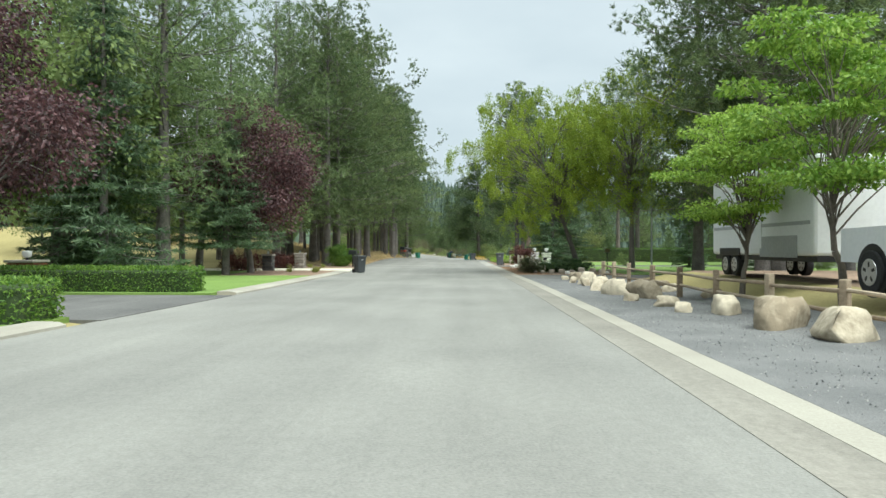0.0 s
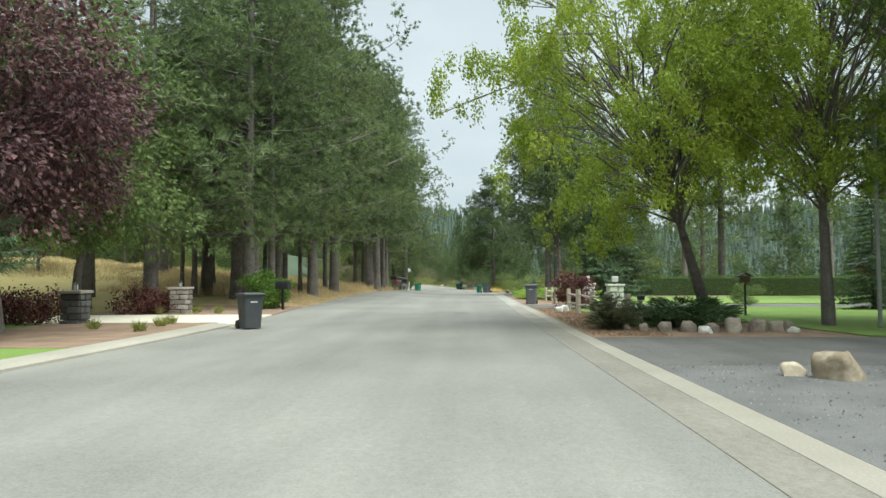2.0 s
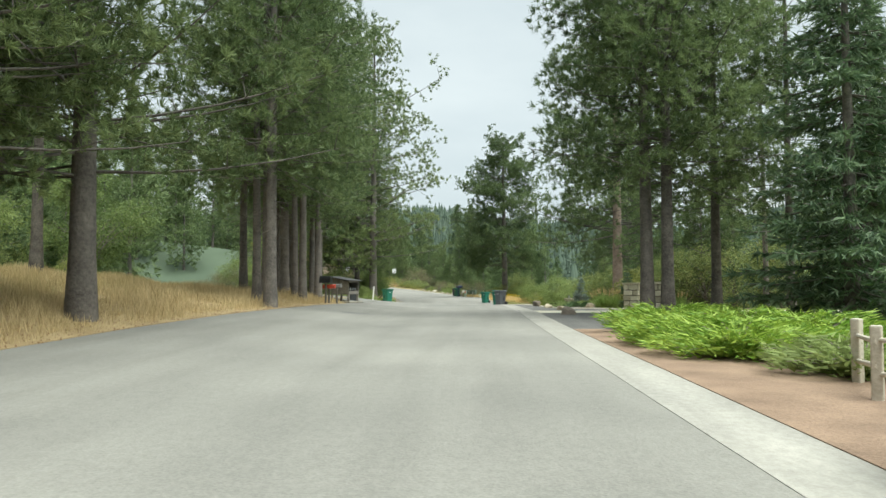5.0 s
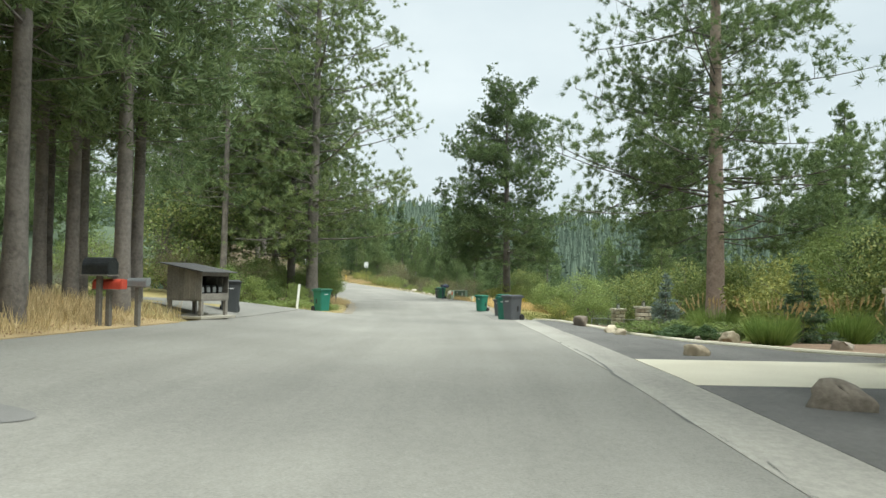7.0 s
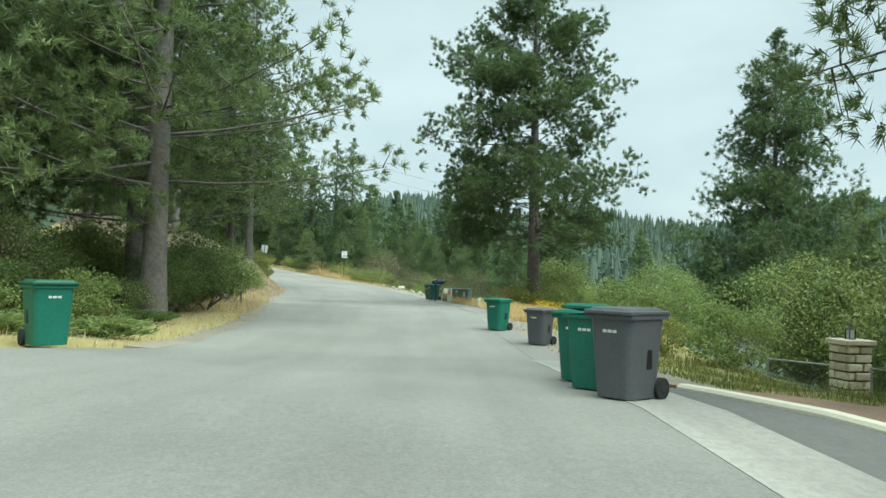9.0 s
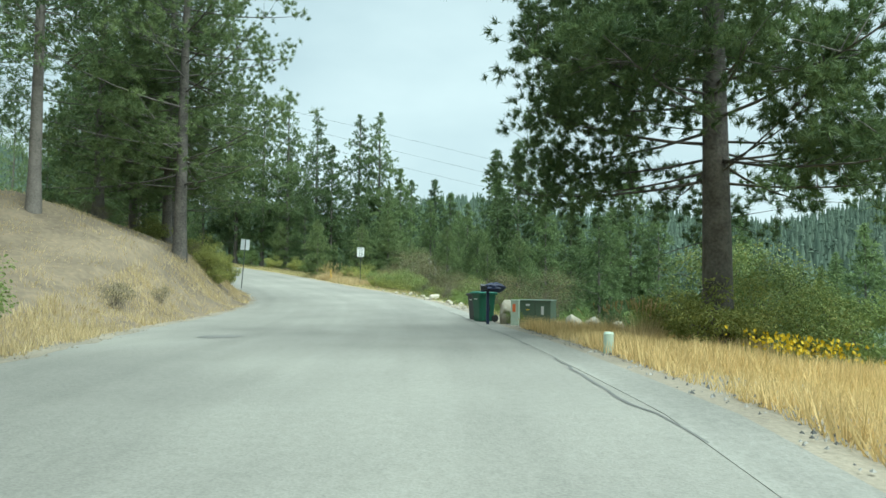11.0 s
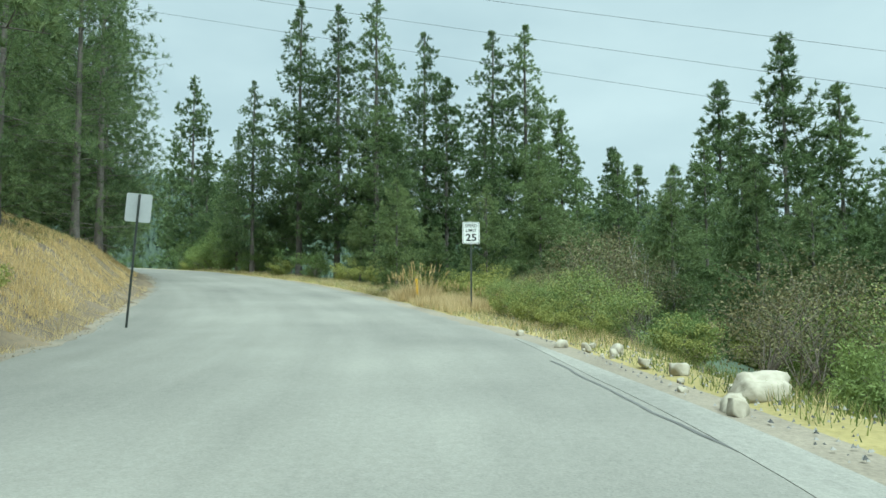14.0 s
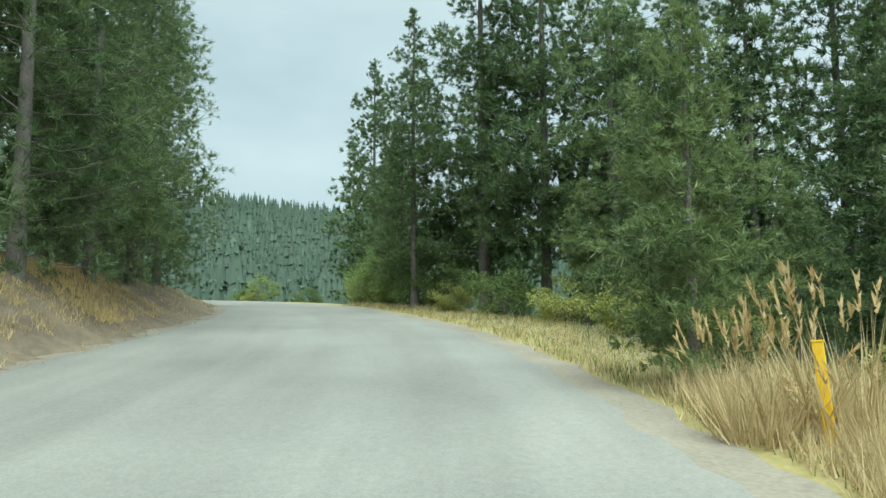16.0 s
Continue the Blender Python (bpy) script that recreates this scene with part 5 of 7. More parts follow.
# ---- shrubs ----
for k, x, y, size, label in (("round_bush", -9.9, 57.6, 1.05, ""), ("red_shrub", -14.4, 46.3, 1.0, ""), ("red_shrub", -13.8, 53.3, 1.0, ""), ("barberry", 4.5, 56.6, 1.12, ""), ("dark_bush", 4.0, 43.9, 0.95, ""),
                             ("dark_juniper", 6.2, 45.2, 1.0, ""), ("juniper", 5.2, 78.6, 0.9, ""), ("juniper", 7.6, 80.0, 0.8, ""), ("juniper", 4.6, 76.6, 0.85, ""), ("juniper", 4.2, 73.3, 0.8, ""), ("juniper", 6.6, 72.8, 0.9, ""), ("juniper", 4.4, 71.0, 0.8, ""), ("juniper", 5.6, 74.5, 0.9, ""), ("low_green", 5.2, 68.5, 1.1, ""),
                             ("low_green", 5.6, 103.6, 1.1, ""), ("low_green", 7.4, 101.2, 1.2, ""), ("tussock", 8.7, 108.0, 1.2, ""), ("tussock", 6.85, 98.3, 0.85, ""), ("tussock", 9.8, 100.5, 1.0, ""), ("tussock", 8.5, 95.0, 0.75, ""), ("tussock", 9.2, 93.4, 0.7, ""), ("spruce_small", 8.3, 99.8, 1.0, ""), ("dark_juniper", 5.7, 100.7, 0.5, ""), ("yellow_shrub", 9.9, 104.0, 1.5, ""), ("yellow_shrub", 11.0, 107.0, 1.6, ""), ("olive_shrub", 12.8, 101.2, 0.95, ""), ("olive_shrub", 15.2, 104.5, 1.15, ""), ("olive_shrub", 17.5, 101.0, 1.1, ""),
                             ("spruce_blue", 6.6, 106.7, 0.85, ""), ("low_green", -9.6, 116.0, 1.1, ""), ("low_green", -8.2, 117.2, 0.9, ""), ("low_green", -11.0, 114.8, 1.0, ""), ("tall_shrub", -13.0, 120.2, 0.62, ""), ("tall_shrub", -14.6, 121.0, 0.52, ""),
                             ("shrub", -12.0, 113.6, 1.0, ""), ("shrub", -11.6, 119.0, 0.8, ""), ("yellow_shrub", -19.5, 162.5, 0.9, ""), ("yellow_shrub", -20.8, 165.0, 0.8, ""), ("yellow_shrub", -22.5, 168.0, 0.9, ""), ("yellow_shrub", -21.0, 160.0, 0.9, ""),
                             ("dry_shrub", -11.8, 189.9, 1.2, ""), ("dry_shrub", -9.9, 188.6, 0.95, ""), ("olive_shrub", 12.5, 114.0, 1.0, ""), ("olive_shrub", 11.0, 119.0, 1.1, ""), ("olive_shrub", 14.5, 122.0, 1.3, ""), ("olive_shrub", 9.5, 124.5, 0.95, ""), ("olive_shrub", 12.0, 128.0, 1.1, ""), ("olive_shrub", 15.5, 117.5, 1.25, ""),
                             ("tall_shrub", 12.8, 106.0, 0.9, ""), ("greenwood", 14.5, 109.0, 0.6, ""), ("greenwood", 17.0, 116.0, 0.65, ""), ("greenwood", 12.5, 133.0, 0.6, ""), ("tall_shrub", 8.0, 136.0, 0.8, ""), ("tall_shrub", 7.8, 144.0, 0.55, ""), ("tall_shrub", 10.0, 141.0, 0.9, ""),
                             ("shrub", 5.2, 129.5, 1.1, ""), ("shrub", 6.5, 122.0, 1.0, ""), ("yellow_shrub", 5.0, 124.0, 0.8, ""), ("shrub", 5.5, 134.5, 0.9, ""), ("shrub", 4.6, 139.0, 0.9, ""), ("shrub", 5.5, 151.5, 0.8, ""), ("shrub", 4.2, 146.0, 1.0, ""), 
                             ("shrub", 3.5, 156.0, 0.9, ""), ("shrub", -0.6, 161.0, 0.75, ""), ("shrub", -1.8, 157.5, 0.6, ""), ("shrub", -3.2, 166.0, 0.7, ""), ("tall_shrub", 1.4, 166.0, 0.5, ""), ("shrub", -5.6, 170.0, 0.6, ""), ("shrub", -5.4, 173.5, 0.75, ""), ("yellow_shrub", -8.0, 177.5, 0.7, ""),
                             ("yellow_shrub", -10.2, 180.2, 0.75, ""), ("yellow_shrub", -15.7, 189.3, 1.0, ""), ("dry_shrub", -13.6, 187.2, 0.5, ""), ("yellow_shrub", -12.9, 185.4, 0.85, ""), ("yellow_shrub", -16.8, 191.0, 1.0, ""), ("pine_young", -20.2, 194.3, 0.45, ""), ("yellow_shrub", -11.6, 182.6, 0.7, ""), ("shrub", -8.0, 181.5, 0.75, ""), ("yellow_shrub", -17.8, 189.8, 0.75, ""), ("yellow_shrub", -21.3, 195.0, 0.9, ""), ("yellow_shrub", -25.5, 199.0, 0.9, ""), ("shrub", -23.5, 197.3, 0.9, ""), ("yellow_shrub", -29.0, 201.8, 0.9, ""),
                             ("shrub", -32.5, 203.5, 1.0, ""), ("yellow_shrub", -36.0, 205.0, 0.8, ""), ("shrub", -40.0, 207.5, 1.0, ""), ("shrub", -45.0, 211.0, 1.0, ""), ("shrub", -50.0, 214.0, 1.0, ""), ("shrub", -14.5, 188.0, 0.7, ""), ("yellow_shrub", -12.4, 185.5, 0.75, ""),
                             ("dry_tussock", -19.3, 187.5, 0.9, ""), ("dry_tussock", -18.5, 188.1, 1.25, ""), ("dry_tussock", -19.0, 188.0, 1.0, ""), ("dry_tussock", -19.5, 188.1, 0.8, ""), ("dry_tussock", -18.1, 187.0, 0.7, ""), ("dry_tussock", -16.0, 185.0, 0.8, ""), ("dry_tussock", -14.9, 183.6, 0.7, ""),
                             ("low_green", -3.6, 165.2, 1.0, ""), ("low_green", -4.4, 168.2, 0.8, ""), ("low_green", -2.4, 162.8, 1.1, ""), ("olive_shrub", -4.9, 172.2, 0.62, ""), ("low_green", -1.6, 159.4, 1.0, ""), ("olive_shrub", -10.6, 179.6, 0.5, ""), ("olive_shrub", -9.2, 177.6, 0.42, ""), ("shrub", -12.4, 182.6, 0.62, ""), ("dry_shrub", -13.0, 184.6, 0.5, ""), ("dry_tussock", 1.6, 143.5, 0.8, ""), ("dry_tussock", 2.6, 145.5, 0.9, ""), ("dry_tussock", 1.0, 141.5, 0.8, ""), ("dry_tussock", 0.6, 145.0, 0.7, ""), ("olive_shrub", -17.6, 122.0, 1.55, "small olive-leaved tree with several bare lower stems"), ("shrub", -13.8, 123.4, 1.3, ""), ("shrub", -16.2, 123.9, 1.4, ""), ("yellow_shrub", -17.5, 159.7, 0.75, ""), ("yellow_shrub", -16.7, 158.3, 0.6, ""), ("yellow_shrub", -18.3, 161.0, 0.8, ""), ("yellow_shrub", -20.8, 169.0, 0.8, ""), ("yellow_shrub", -20.1, 167.5, 0.7, ""), ("yellow_shrub", -19.2, 164.6, 0.7, ""), ("yellow_shrub", 2.4, 140.6, 0.9, ""), ("yellow_shrub", 3.4, 141.8, 0.95, ""), ("olive_shrub", 4.6, 143.2, 0.62, ""), ("yellow_shrub", 2.2, 144.0, 0.85, ""), ("shrub", -1.95, 148.45, 0.26, ""), ("olive_shrub", 3.9, 138.8, 0.42, ""), ("olive_shrub", 4.6, 148.0, 0.9, ""), ("low_green", 24.0, 60.0, 1.2, ""), ("shrub", 23.0, 47.0, 0.8, ""), ("shrub", 13.0, 58.5, 0.6, "")):
    grow(k, x, y, size, spin(), "shrubs and grasses", label)
for n in range(38):
    s, l = R_.uniform(112, 230), R_.uniform(10, 24)
    x, y = to_xy(s, l)
    grow(R_.choice(["tall_shrub", "shrub", "pine_young", "pine_young", "dry_shrub"]), float(x), float(y), R_.uniform(0.45, 0.8), spin(), "thicket below the road")
for n in range(18):
    s, l = R_.uniform(60, 110), -R_.uniform(24, 55)
    x, y = to_xy(s, l)
    grow(R_.choice(["tall_shrub", "greenwood", "shrub"]), float(x), float(y), R_.uniform(0.7, 1.1), spin(), "trees behind the field")
for n in range(7):
    s, d = R_.uniform(160, 175), R_.uniform(2.0, 5.0)
    x, y = to_xy(s, left_edge(s) - d)
    grow("yellow_shrub", float(x), float(y), R_.uniform(0.5, 0.85), spin(), "shrubs on the bank")
for n in range(14):
    s, d = R_.uniform(127, 138), R_.uniform(1.6, 6.5)
    x, y = to_xy(s, left_edge(s) - d)
    grow(R_.choice(["tall_shrub", "olive_shrub"]), float(x), float(y), R_.uniform(0.42, 0.72), spin(), "shrubs on the bank")
for n in range(9):
    s, d = R_.uniform(134, 156), R_.uniform(9, 17)
    x, y = to_xy(s, left_edge(s) - d)
    grow(R_.choice(["shrub", "tall_shrub", "dry_shrub"]), float(x), float(y), R_.uniform(0.45, 0.8), spin(), "shrubs on the bank")
for n in range(26):
    s, l = R_.uniform(108, 152), -R_.uniform(34, 60)
    x, y = to_xy(s, l)
    grow(R_.choice(["tall_shrub", "greenwood", "pine_back", "olive_shrub"]), float(x), float(y), R_.uniform(0.7, 1.1), spin(), "trees behind the field")
for s, l, k, size in ((122.5, -7.6, "low_green", 0.7), (124.0, -8.4, "shrub", 0.7), (121.0, -8.6, "shrub", 0.75), (125.8, -8.0, "tall_shrub", 0.42), (127.5, -8.8, "tall_shrub", 0.5), (123.0, -10.6, "tall_shrub", 0.5), (119.5, -10.5, "shrub", 0.9), (130.5, -8.6, "dry_shrub", 0.45), (133.0, -9.2, "olive_shrub", 0.45), (128.5, -11.5, "tall_shrub", 0.6)):
    x, y = to_xy(s, l)
    grow(k, float(x), float(y), size, spin(), "undergrowth on the left")
for s, l, k, size in ((178.0, 4.2, "yellow_shrub", 0.45), (180.0, 4.2, "yellow_shrub", 0.55), (181.6, 4.8, "olive_shrub", 0.34), (183.0, 4.4, "yellow_shrub", 0.5), (176.2, 4.4, "yellow_shrub", 0.38), (184.6, 4.8, "olive_shrub", 0.3)):
    x, y = to_xy(s, l)
    grow(k, float(x), float(y), size, spin(), "shrubs below the road edge")
for x, y, k, size in ((-12.6, 197.5, "dry_shrub", 1.5), (-10.9, 197.0, "dry_shrub", 1.1), (-5.6, 186.5, "yellow_shrub", 1.0), (-13.9, 185.9, "rusty_shrub", 0.72), (-12.0, 184.4, "rusty_shrub", 0.55), (-4.6, 168.6, "shrub", 0.62), (-4.0, 166.6, "low_green", 0.9), (-4.6, 164.4, "low_green", 0.8), (-3.2, 162.6, "shrub", 0.6), (-2.6, 160.6, "low_green", 0.9)):
    grow(k, x, y, size, spin(), "shrubs below the road edge")
for n in range(22):
    s, d = R_.uniform(140, 178), R_.uniform(0.8, 7.5)
    x, y = to_xy(s, left_edge(s) - d)
    grow(R_.choice(["dry_shrub", "dry_tussock", "dry_tussock"]), float(x), float(y), R_.uniform(0.16, 0.34), spin(), "dry weeds on the bank")
for n in range(22):
    s, l = R_.uniform(92, 122), -R_.uniform(30, 44)
    x, y = to_xy(s, l)
    grow(R_.choice(["yellow_shrub", "yellow_shrub", "olive_shrub"]), float(x), float(y), R_.uniform(0.9, 1.5), spin(), "shrubs behind the field")
for n in range(16):
    s, l = R_.uniform(222, 262), R_.uniform(4.5, 11)
    x, y = to_xy(s, l)
    grow(R_.choice(["shrub", "yellow_shrub", "tall_shrub"]), float(x), float(y), R_.uniform(0.6, 1.0), spin(), "shrubs round the bend")
for n in range(12):
    s, l = R_.uniform(153, 181), R_.uniform(5.2, 9.5)
    x, y = to_xy(s, l)
    grow(R_.choice(["shrub", "low_green", "pine_young", "dry_shrub"]), float(x), float(y), R_.uniform(0.5, 0.75), spin(), "shrubs below the road edge")
def dead_sapling(x, y, h, seed):
    """Thin pale forked stems that have lost their leaves."""
    rr = random.Random(seed)
    root = thing("dead_sapling", "thin bare grey sapling with forked leafless stems", "tree", (x, y, ground_at(x, y) - 0.05), "dead saplings")
    for k in range(3):
        a = rr.uniform(0, 6.28)
        lean = Vector((math.cos(a), math.sin(a), 0)) * rr.uniform(0.06, 0.16)
        top = h * rr.uniform(0.8, 1.0)
        path = [Vector((0.12 * math.cos(a) + lean.x * v * top + 0.05 * math.sin(v * 9 + k), 0.12 * math.sin(a) + lean.y * v * top, v * top)) for v in (0, 0.25, 0.5, 0.75, 1)]

        def stem(bm):
            for i in range(4):
                rod(bm, path[i], path[i + 1], 0.034 - 0.007 * i, 0.027 - 0.007 * i + 0.004, 6)
            for b in range(7):
                v = rr.uniform(0.4, 0.95)
                i = min(3, int(v * 4))
                o = path[i].lerp(path[i + 1], v * 4 - i)
                t = rr.uniform(0, 6.28)
                rod(bm, o, o + Vector((math.cos(t) * 0.3, math.sin(t) * 0.3, 0.55)) * rr.uniform(0.5, 1.1), 0.011, 0.004, 5)
        part("stem", solid("stem", stem, "dead_wood", 0, True), root)


dead_sapling(-9.5, 189.7, 4.0, 3)
dead_sapling(-8.8, 190.3, 3.6, 8)
hedge(-14.6, 23.4, (12.0, 1.2, 0.85), -4, "long clipped green hedge beside a driveway")
hedge(-12.4, 13.2, (9.0, 1.5, 0.85), 0, "clipped green hedge beside the road")
hedge(28.0, 80.0, (32.0, 1.3, 1.5), 0, "long clipped hedge behind the lawn")
# ---- grass ----
scatter_grass("dry_grass_left", "tall dry straw-coloured grass under the pines", 66, 100, lambda s: left_edge(s) - 14, lambda s: left_edge(s) - 0.6, 70000, 0.5, "drygrass", 81, 0.5, 0.022)
scatter_grass("dry_grass_bank", "dry straw-coloured grass on the bank", 114, 226, lambda s: left_edge(s) - 9, lambda s: left_edge(s) - 0.35, 54000, 0.2, "drygrass", 82, 0.95, 0.016)
scatter_grass("bank_green_grass", "thin yellow-green grass on the bank", 165, 200, lambda s: left_edge(s) - 9, lambda s: left_edge(s) - 3.0, 26000, 0.24, "greengrass", 90, 0.6, 0.02)
scatter_grass("bank_gold_grass", "dense golden dry grass on the bank", 172, 208, lambda s: left_edge(s) - 8, lambda s: left_edge(s) - 0.9, 80000, 0.28, "goldgrass", 97, 0.4, 0.018)
scatter_grass("bank_edge_grass", "golden grass along the foot of the bank", 128, 196, lambda s: left_edge(s) - 2.6, lambda s: left_edge(s) - 0.2, 34000, 0.34, "drygrass", 89, 0.5, 0.015)
scatter_grass("edge_grass_left", "pale golden grass along the road edge", 62, 99, lambda s: left_edge(s) - 4.5, lambda s: left_edge(s) - 0.1, 42000, 0.3, "drygrass", 94, 0.6, 0.014)
scatter_grass("pullout_grass", "thin short dead grass on the bare dirt", 143, 153, 3.9, 9.0, 13000, 0.18, "goldgrass", 95, 0.7, 0.012)
scatter_grass("field_grass", "dry yellow-green grass in the field", 70, 110, -40, lambda s: left_edge(s) - 11, 40000, 0.5, "drygrass", 83, 0.5, 0.035)
scatter_grass("dry_grass_right", "dry grass on the verge", 128, 146.5, 3.4, 9.0, 62000, 0.42, "goldgrass", 84, 0.5, 0.016)
scatter_grass("green_grass_right", "green and yellow grass on the verge", 113, 130, 4.2, 9.0, 15000, 0.3, "greengrass", 85, 0.5, 0.012)
scatter_grass("verge_grass", "thin dry grass on the road edge", 174, 225, lambda s: right_edge(s) + 0.6, 7.5, 32000, 0.34, "drygrass", 86, 0.6, 0.011)
scatter_grass("tall_verge_grass", "tall pale dry grass round a marker post", 184, 193, lambda s: right_edge(s) + 0.8, lambda s: right_edge(s) + 3.4, 15000, 0.62, "drygrass", 92, 0.5, 0.013)
scatter_grass("verge_straw", "scattered dry grass among the edge rocks", 152, 176, 3.7, 5.4, 3000, 0.24, "drygrass", 93, 0.9, 0.009)
scatter_grass("verge_green", "green weeds on the road edge", 152, 225, lambda s: right_edge(s) + 0.75, 10.0, 70000, 0.26, "greengrass", 87, 0.5, 0.013)
scatter_grass("lawn_blades", "short lawn grass", 22, 46, -24, lambda s: left_edge(s) - 0.5, 40000, 0.075, "lawnblade", 88, 0, 0.02)
# ---- things ----
def bin_(x, y, turn, colour, lid_colour, label, size=1.0, open_lid=0.0):
    """A wheeled household bin: tapered body, rim, lid, handle, two wheels and a pale print."""
    root = thing("wheelie_bin", label, "bin", (x, y, ground_at(x, y) + 0.012), "wheeled bins", turn, size)

    def shell(bm):
        vs = box(bm, (0, 0, 0.51), (0.62, 0.68, 0.96), taper=0.82)
        uprights = [e for e in bm.edges if abs(e.verts[0].co.z - e.verts[1].co.z) > 0.5]
        bmesh.ops.bevel(bm, geom=uprights, offset=0.1, segments=4, affect="EDGES", profile=0.5)
        box(bm, (0, 0, 0.965), (0.66, 0.72, 0.05))
        box(bm, (0, 0.345, 0.86), (0.4, 0.05, 0.12))
    part("body", solid("body", shell, colour, 0.008), root)
    # No hollow is cut: a flat black slab paints the side grip's shade.
    for sx in (-1, 1):
        part("grip_recess", box_mesh("grip_recess", (sx * 0.277, 0.05, 0.55), (0.02, 0.1, 0.36), "black", 0.006), root)

    def cover(bm):
        m = Matrix.Translation((0, 0.36, 0)) @ Matrix.Rotation(radians(-open_lid), 4, "X") @ Matrix.Translation((0, -0.36, 0))
        for v in box(bm, (0, -0.01, 0.03), (0.68, 0.76, 0.045)) + box(bm, (0, -0.02, 0.065), (0.54, 0.58, 0.04), taper=1.15):
            v.co = m @ v.co + Vector((0, 0, 0.985))
    part("lid", solid("lid", cover, lid_colour, 0.012), root)
    part("handle", rod_mesh("handle", (-0.26, 0.40, 0.96), (0.26, 0.40, 0.96), 0.018, colour), root)
    for sx in (-0.27, 0.27):
        def disc(bm):
            rod(bm, (sx - 0.035, 0.30, 0.13), (sx + 0.035, 0.30, 0.13), 0.13, sides=20)
            rod(bm, (sx - 0.045, 0.30, 0.13), (sx + 0.045, 0.30, 0.13), 0.05, sides=12)
        part("wheel", solid("wheel", disc, "rubber", 0.008), root, "black rubber wheel")
    part("axle", rod_mesh("axle", (-0.3, 0.30, 0.13), (0.3, 0.30, 0.13), 0.012, "galv"), root)
    for k, (px, w) in enumerate(((-0.07, 0.05), (0.0, 0.06), (0.07, 0.05))):
        part("print_bar", box_mesh("print_bar", (px, -0.322, 0.80), (w, 0.02, 0.035), "print", 0), root, "pale printed bar")
    return root


bin_(-6.5, 44.6, 38, "bin_black", "bin_black", "charcoal wheeled bin standing on the road edge")
bin_(3.1, 62.6, -8, "bin_grey", "bin_grey", "grey wheeled bin at the end of a driveway")
bin_(-8.2, 103.4, 20, "bin_black", "bin_black", "charcoal wheeled bin beside a mailbox shelter")
bin_(-7.35, 113.9, 48, "bin_green", "bin_dark_green", "green wheeled bin standing at the mouth of the side road")
bin_(1.35, 111.1, -48, "bin_grey", "bin_grey", "grey wheeled bin with pale print by the kerb")
bin_(1.2, 112.2, -42, "bin_green", "bin_green", "green wheeled bin with its lid ajar", open_lid=6)
bin_(1.2, 113.35, -44, "bin_green", "bin_green", "green wheeled bin standing behind another green one")
bin_(1.35, 122.0, -40, "bin_grey", "bin_grey", "grey wheeled bin in the dip of the road", 0.92)
bin_(0.35, 125.6, -40, "bin_green", "bin_green", "green wheeled bin near the lone pine", 0.95)
bin_(-3.05, 149.7, -58, "bin_dark_green", "bin_green", "large green wheeled bin beside a mailbox post")
bin_(-3.32, 150.75, -60, "bin_black", "bin_black", "charcoal wheeled bin behind a green one", 0.92)


def rock(x, y, size, seed, material, label, name="boulder", group="boulders", sink=0.12, cuts=0):
    """A lumpy stone with flats and hollows; cuts: the number of split faces."""
    rr = random.Random(seed)
    planes = [(Vector((rr.gauss(0, 1), rr.gauss(0, 1), rr.gauss(0, 0.6))).normalized(), rr.uniform(0.5, 0.75)) for c in range(cuts)]
    def lump(bm):
        bmesh.ops.create_icosphere(bm, subdivisions=3, radius=1)
        noise.seed_set(seed + 1)
        for v in bm.verts:
            d = v.co.normalized()
            k = 1 + 0.5 * noise.noise(d * 1.2 + Vector((seed * 1.7, 0, 0))) + 0.22 * noise.noise(d * 2.6 + Vector((0, seed * 2.3, 0))) + 0.07 * noise.noise(d * 6.5 + Vector((0, 0, seed)))
            p = d * k
            for cut, far in planes:
                p -= cut * max(0, p.dot(cut) - far)
            p.z = max(p.z, -0.55)
            p.x, p.y = max(-0.92, min(0.92, p.x)), max(-0.9, min(0.9, p.y))
            p.z = min(p.z, 0.86 + 0.1 * noise.noise(d * 2))
            v.co = Vector((p.x * size[0] / 2, p.y * size[1] / 2, p.z * size[2] / 1.4 + size[2] * 0.36))
    ob = whole(name, solid(name, lump, material, 0, True), label, "rock", group, place=(x, y, ground_at(x, y) - sink * size[2]), turn=seed * 47 % 360)
    return ob


for n, (x, y, w, d, h) in enumerate(((5.6, 11.3, 1.75, 1.3, 0.74), (5.3, 13.1, 1.95, 1.35, 0.84), (5.4, 15.9, 1.3, 1.0, 0.6), (4.6, 16.3, 0.6, 0.5, 0.35), (4.7, 18.0, 0.9, 0.7, 0.4), (4.3, 20.0, 0.7, 0.55, 0.35), (5.0, 21.3, 2.1, 1.2, 0.75), (4.5, 22.9, 1.6, 0.9, 0.7),
                                      (5.1, 24.1, 0.8, 0.7, 0.5), (4.4, 25.2, 1.0, 0.8, 0.55), (4.75, 27.3, 1.15, 0.9, 0.6), (4.5, 28.6, 0.7, 0.6, 0.45), (4.75, 29.9, 1.15, 0.95, 0.75), (4.4, 31.2, 0.6, 0.5, 0.4), (5.3, 31.7, 1.0, 0.8, 0.55), (5.0, 33.9, 1.1, 0.8, 0.55), (4.5, 34.3, 0.6, 0.5, 0.3),
                                      (6.6, 24.5, 1.0, 0.8, 0.4), (7.0, 27.0, 0.8, 0.6, 0.35), (6.8, 21.0, 0.9, 0.7, 0.4))):
    rock(x + 0.3, y, (w * 0.75, d * 0.8, h * 0.85), n, "boulder", "pale cream boulder on the gravel verge", cuts=6)
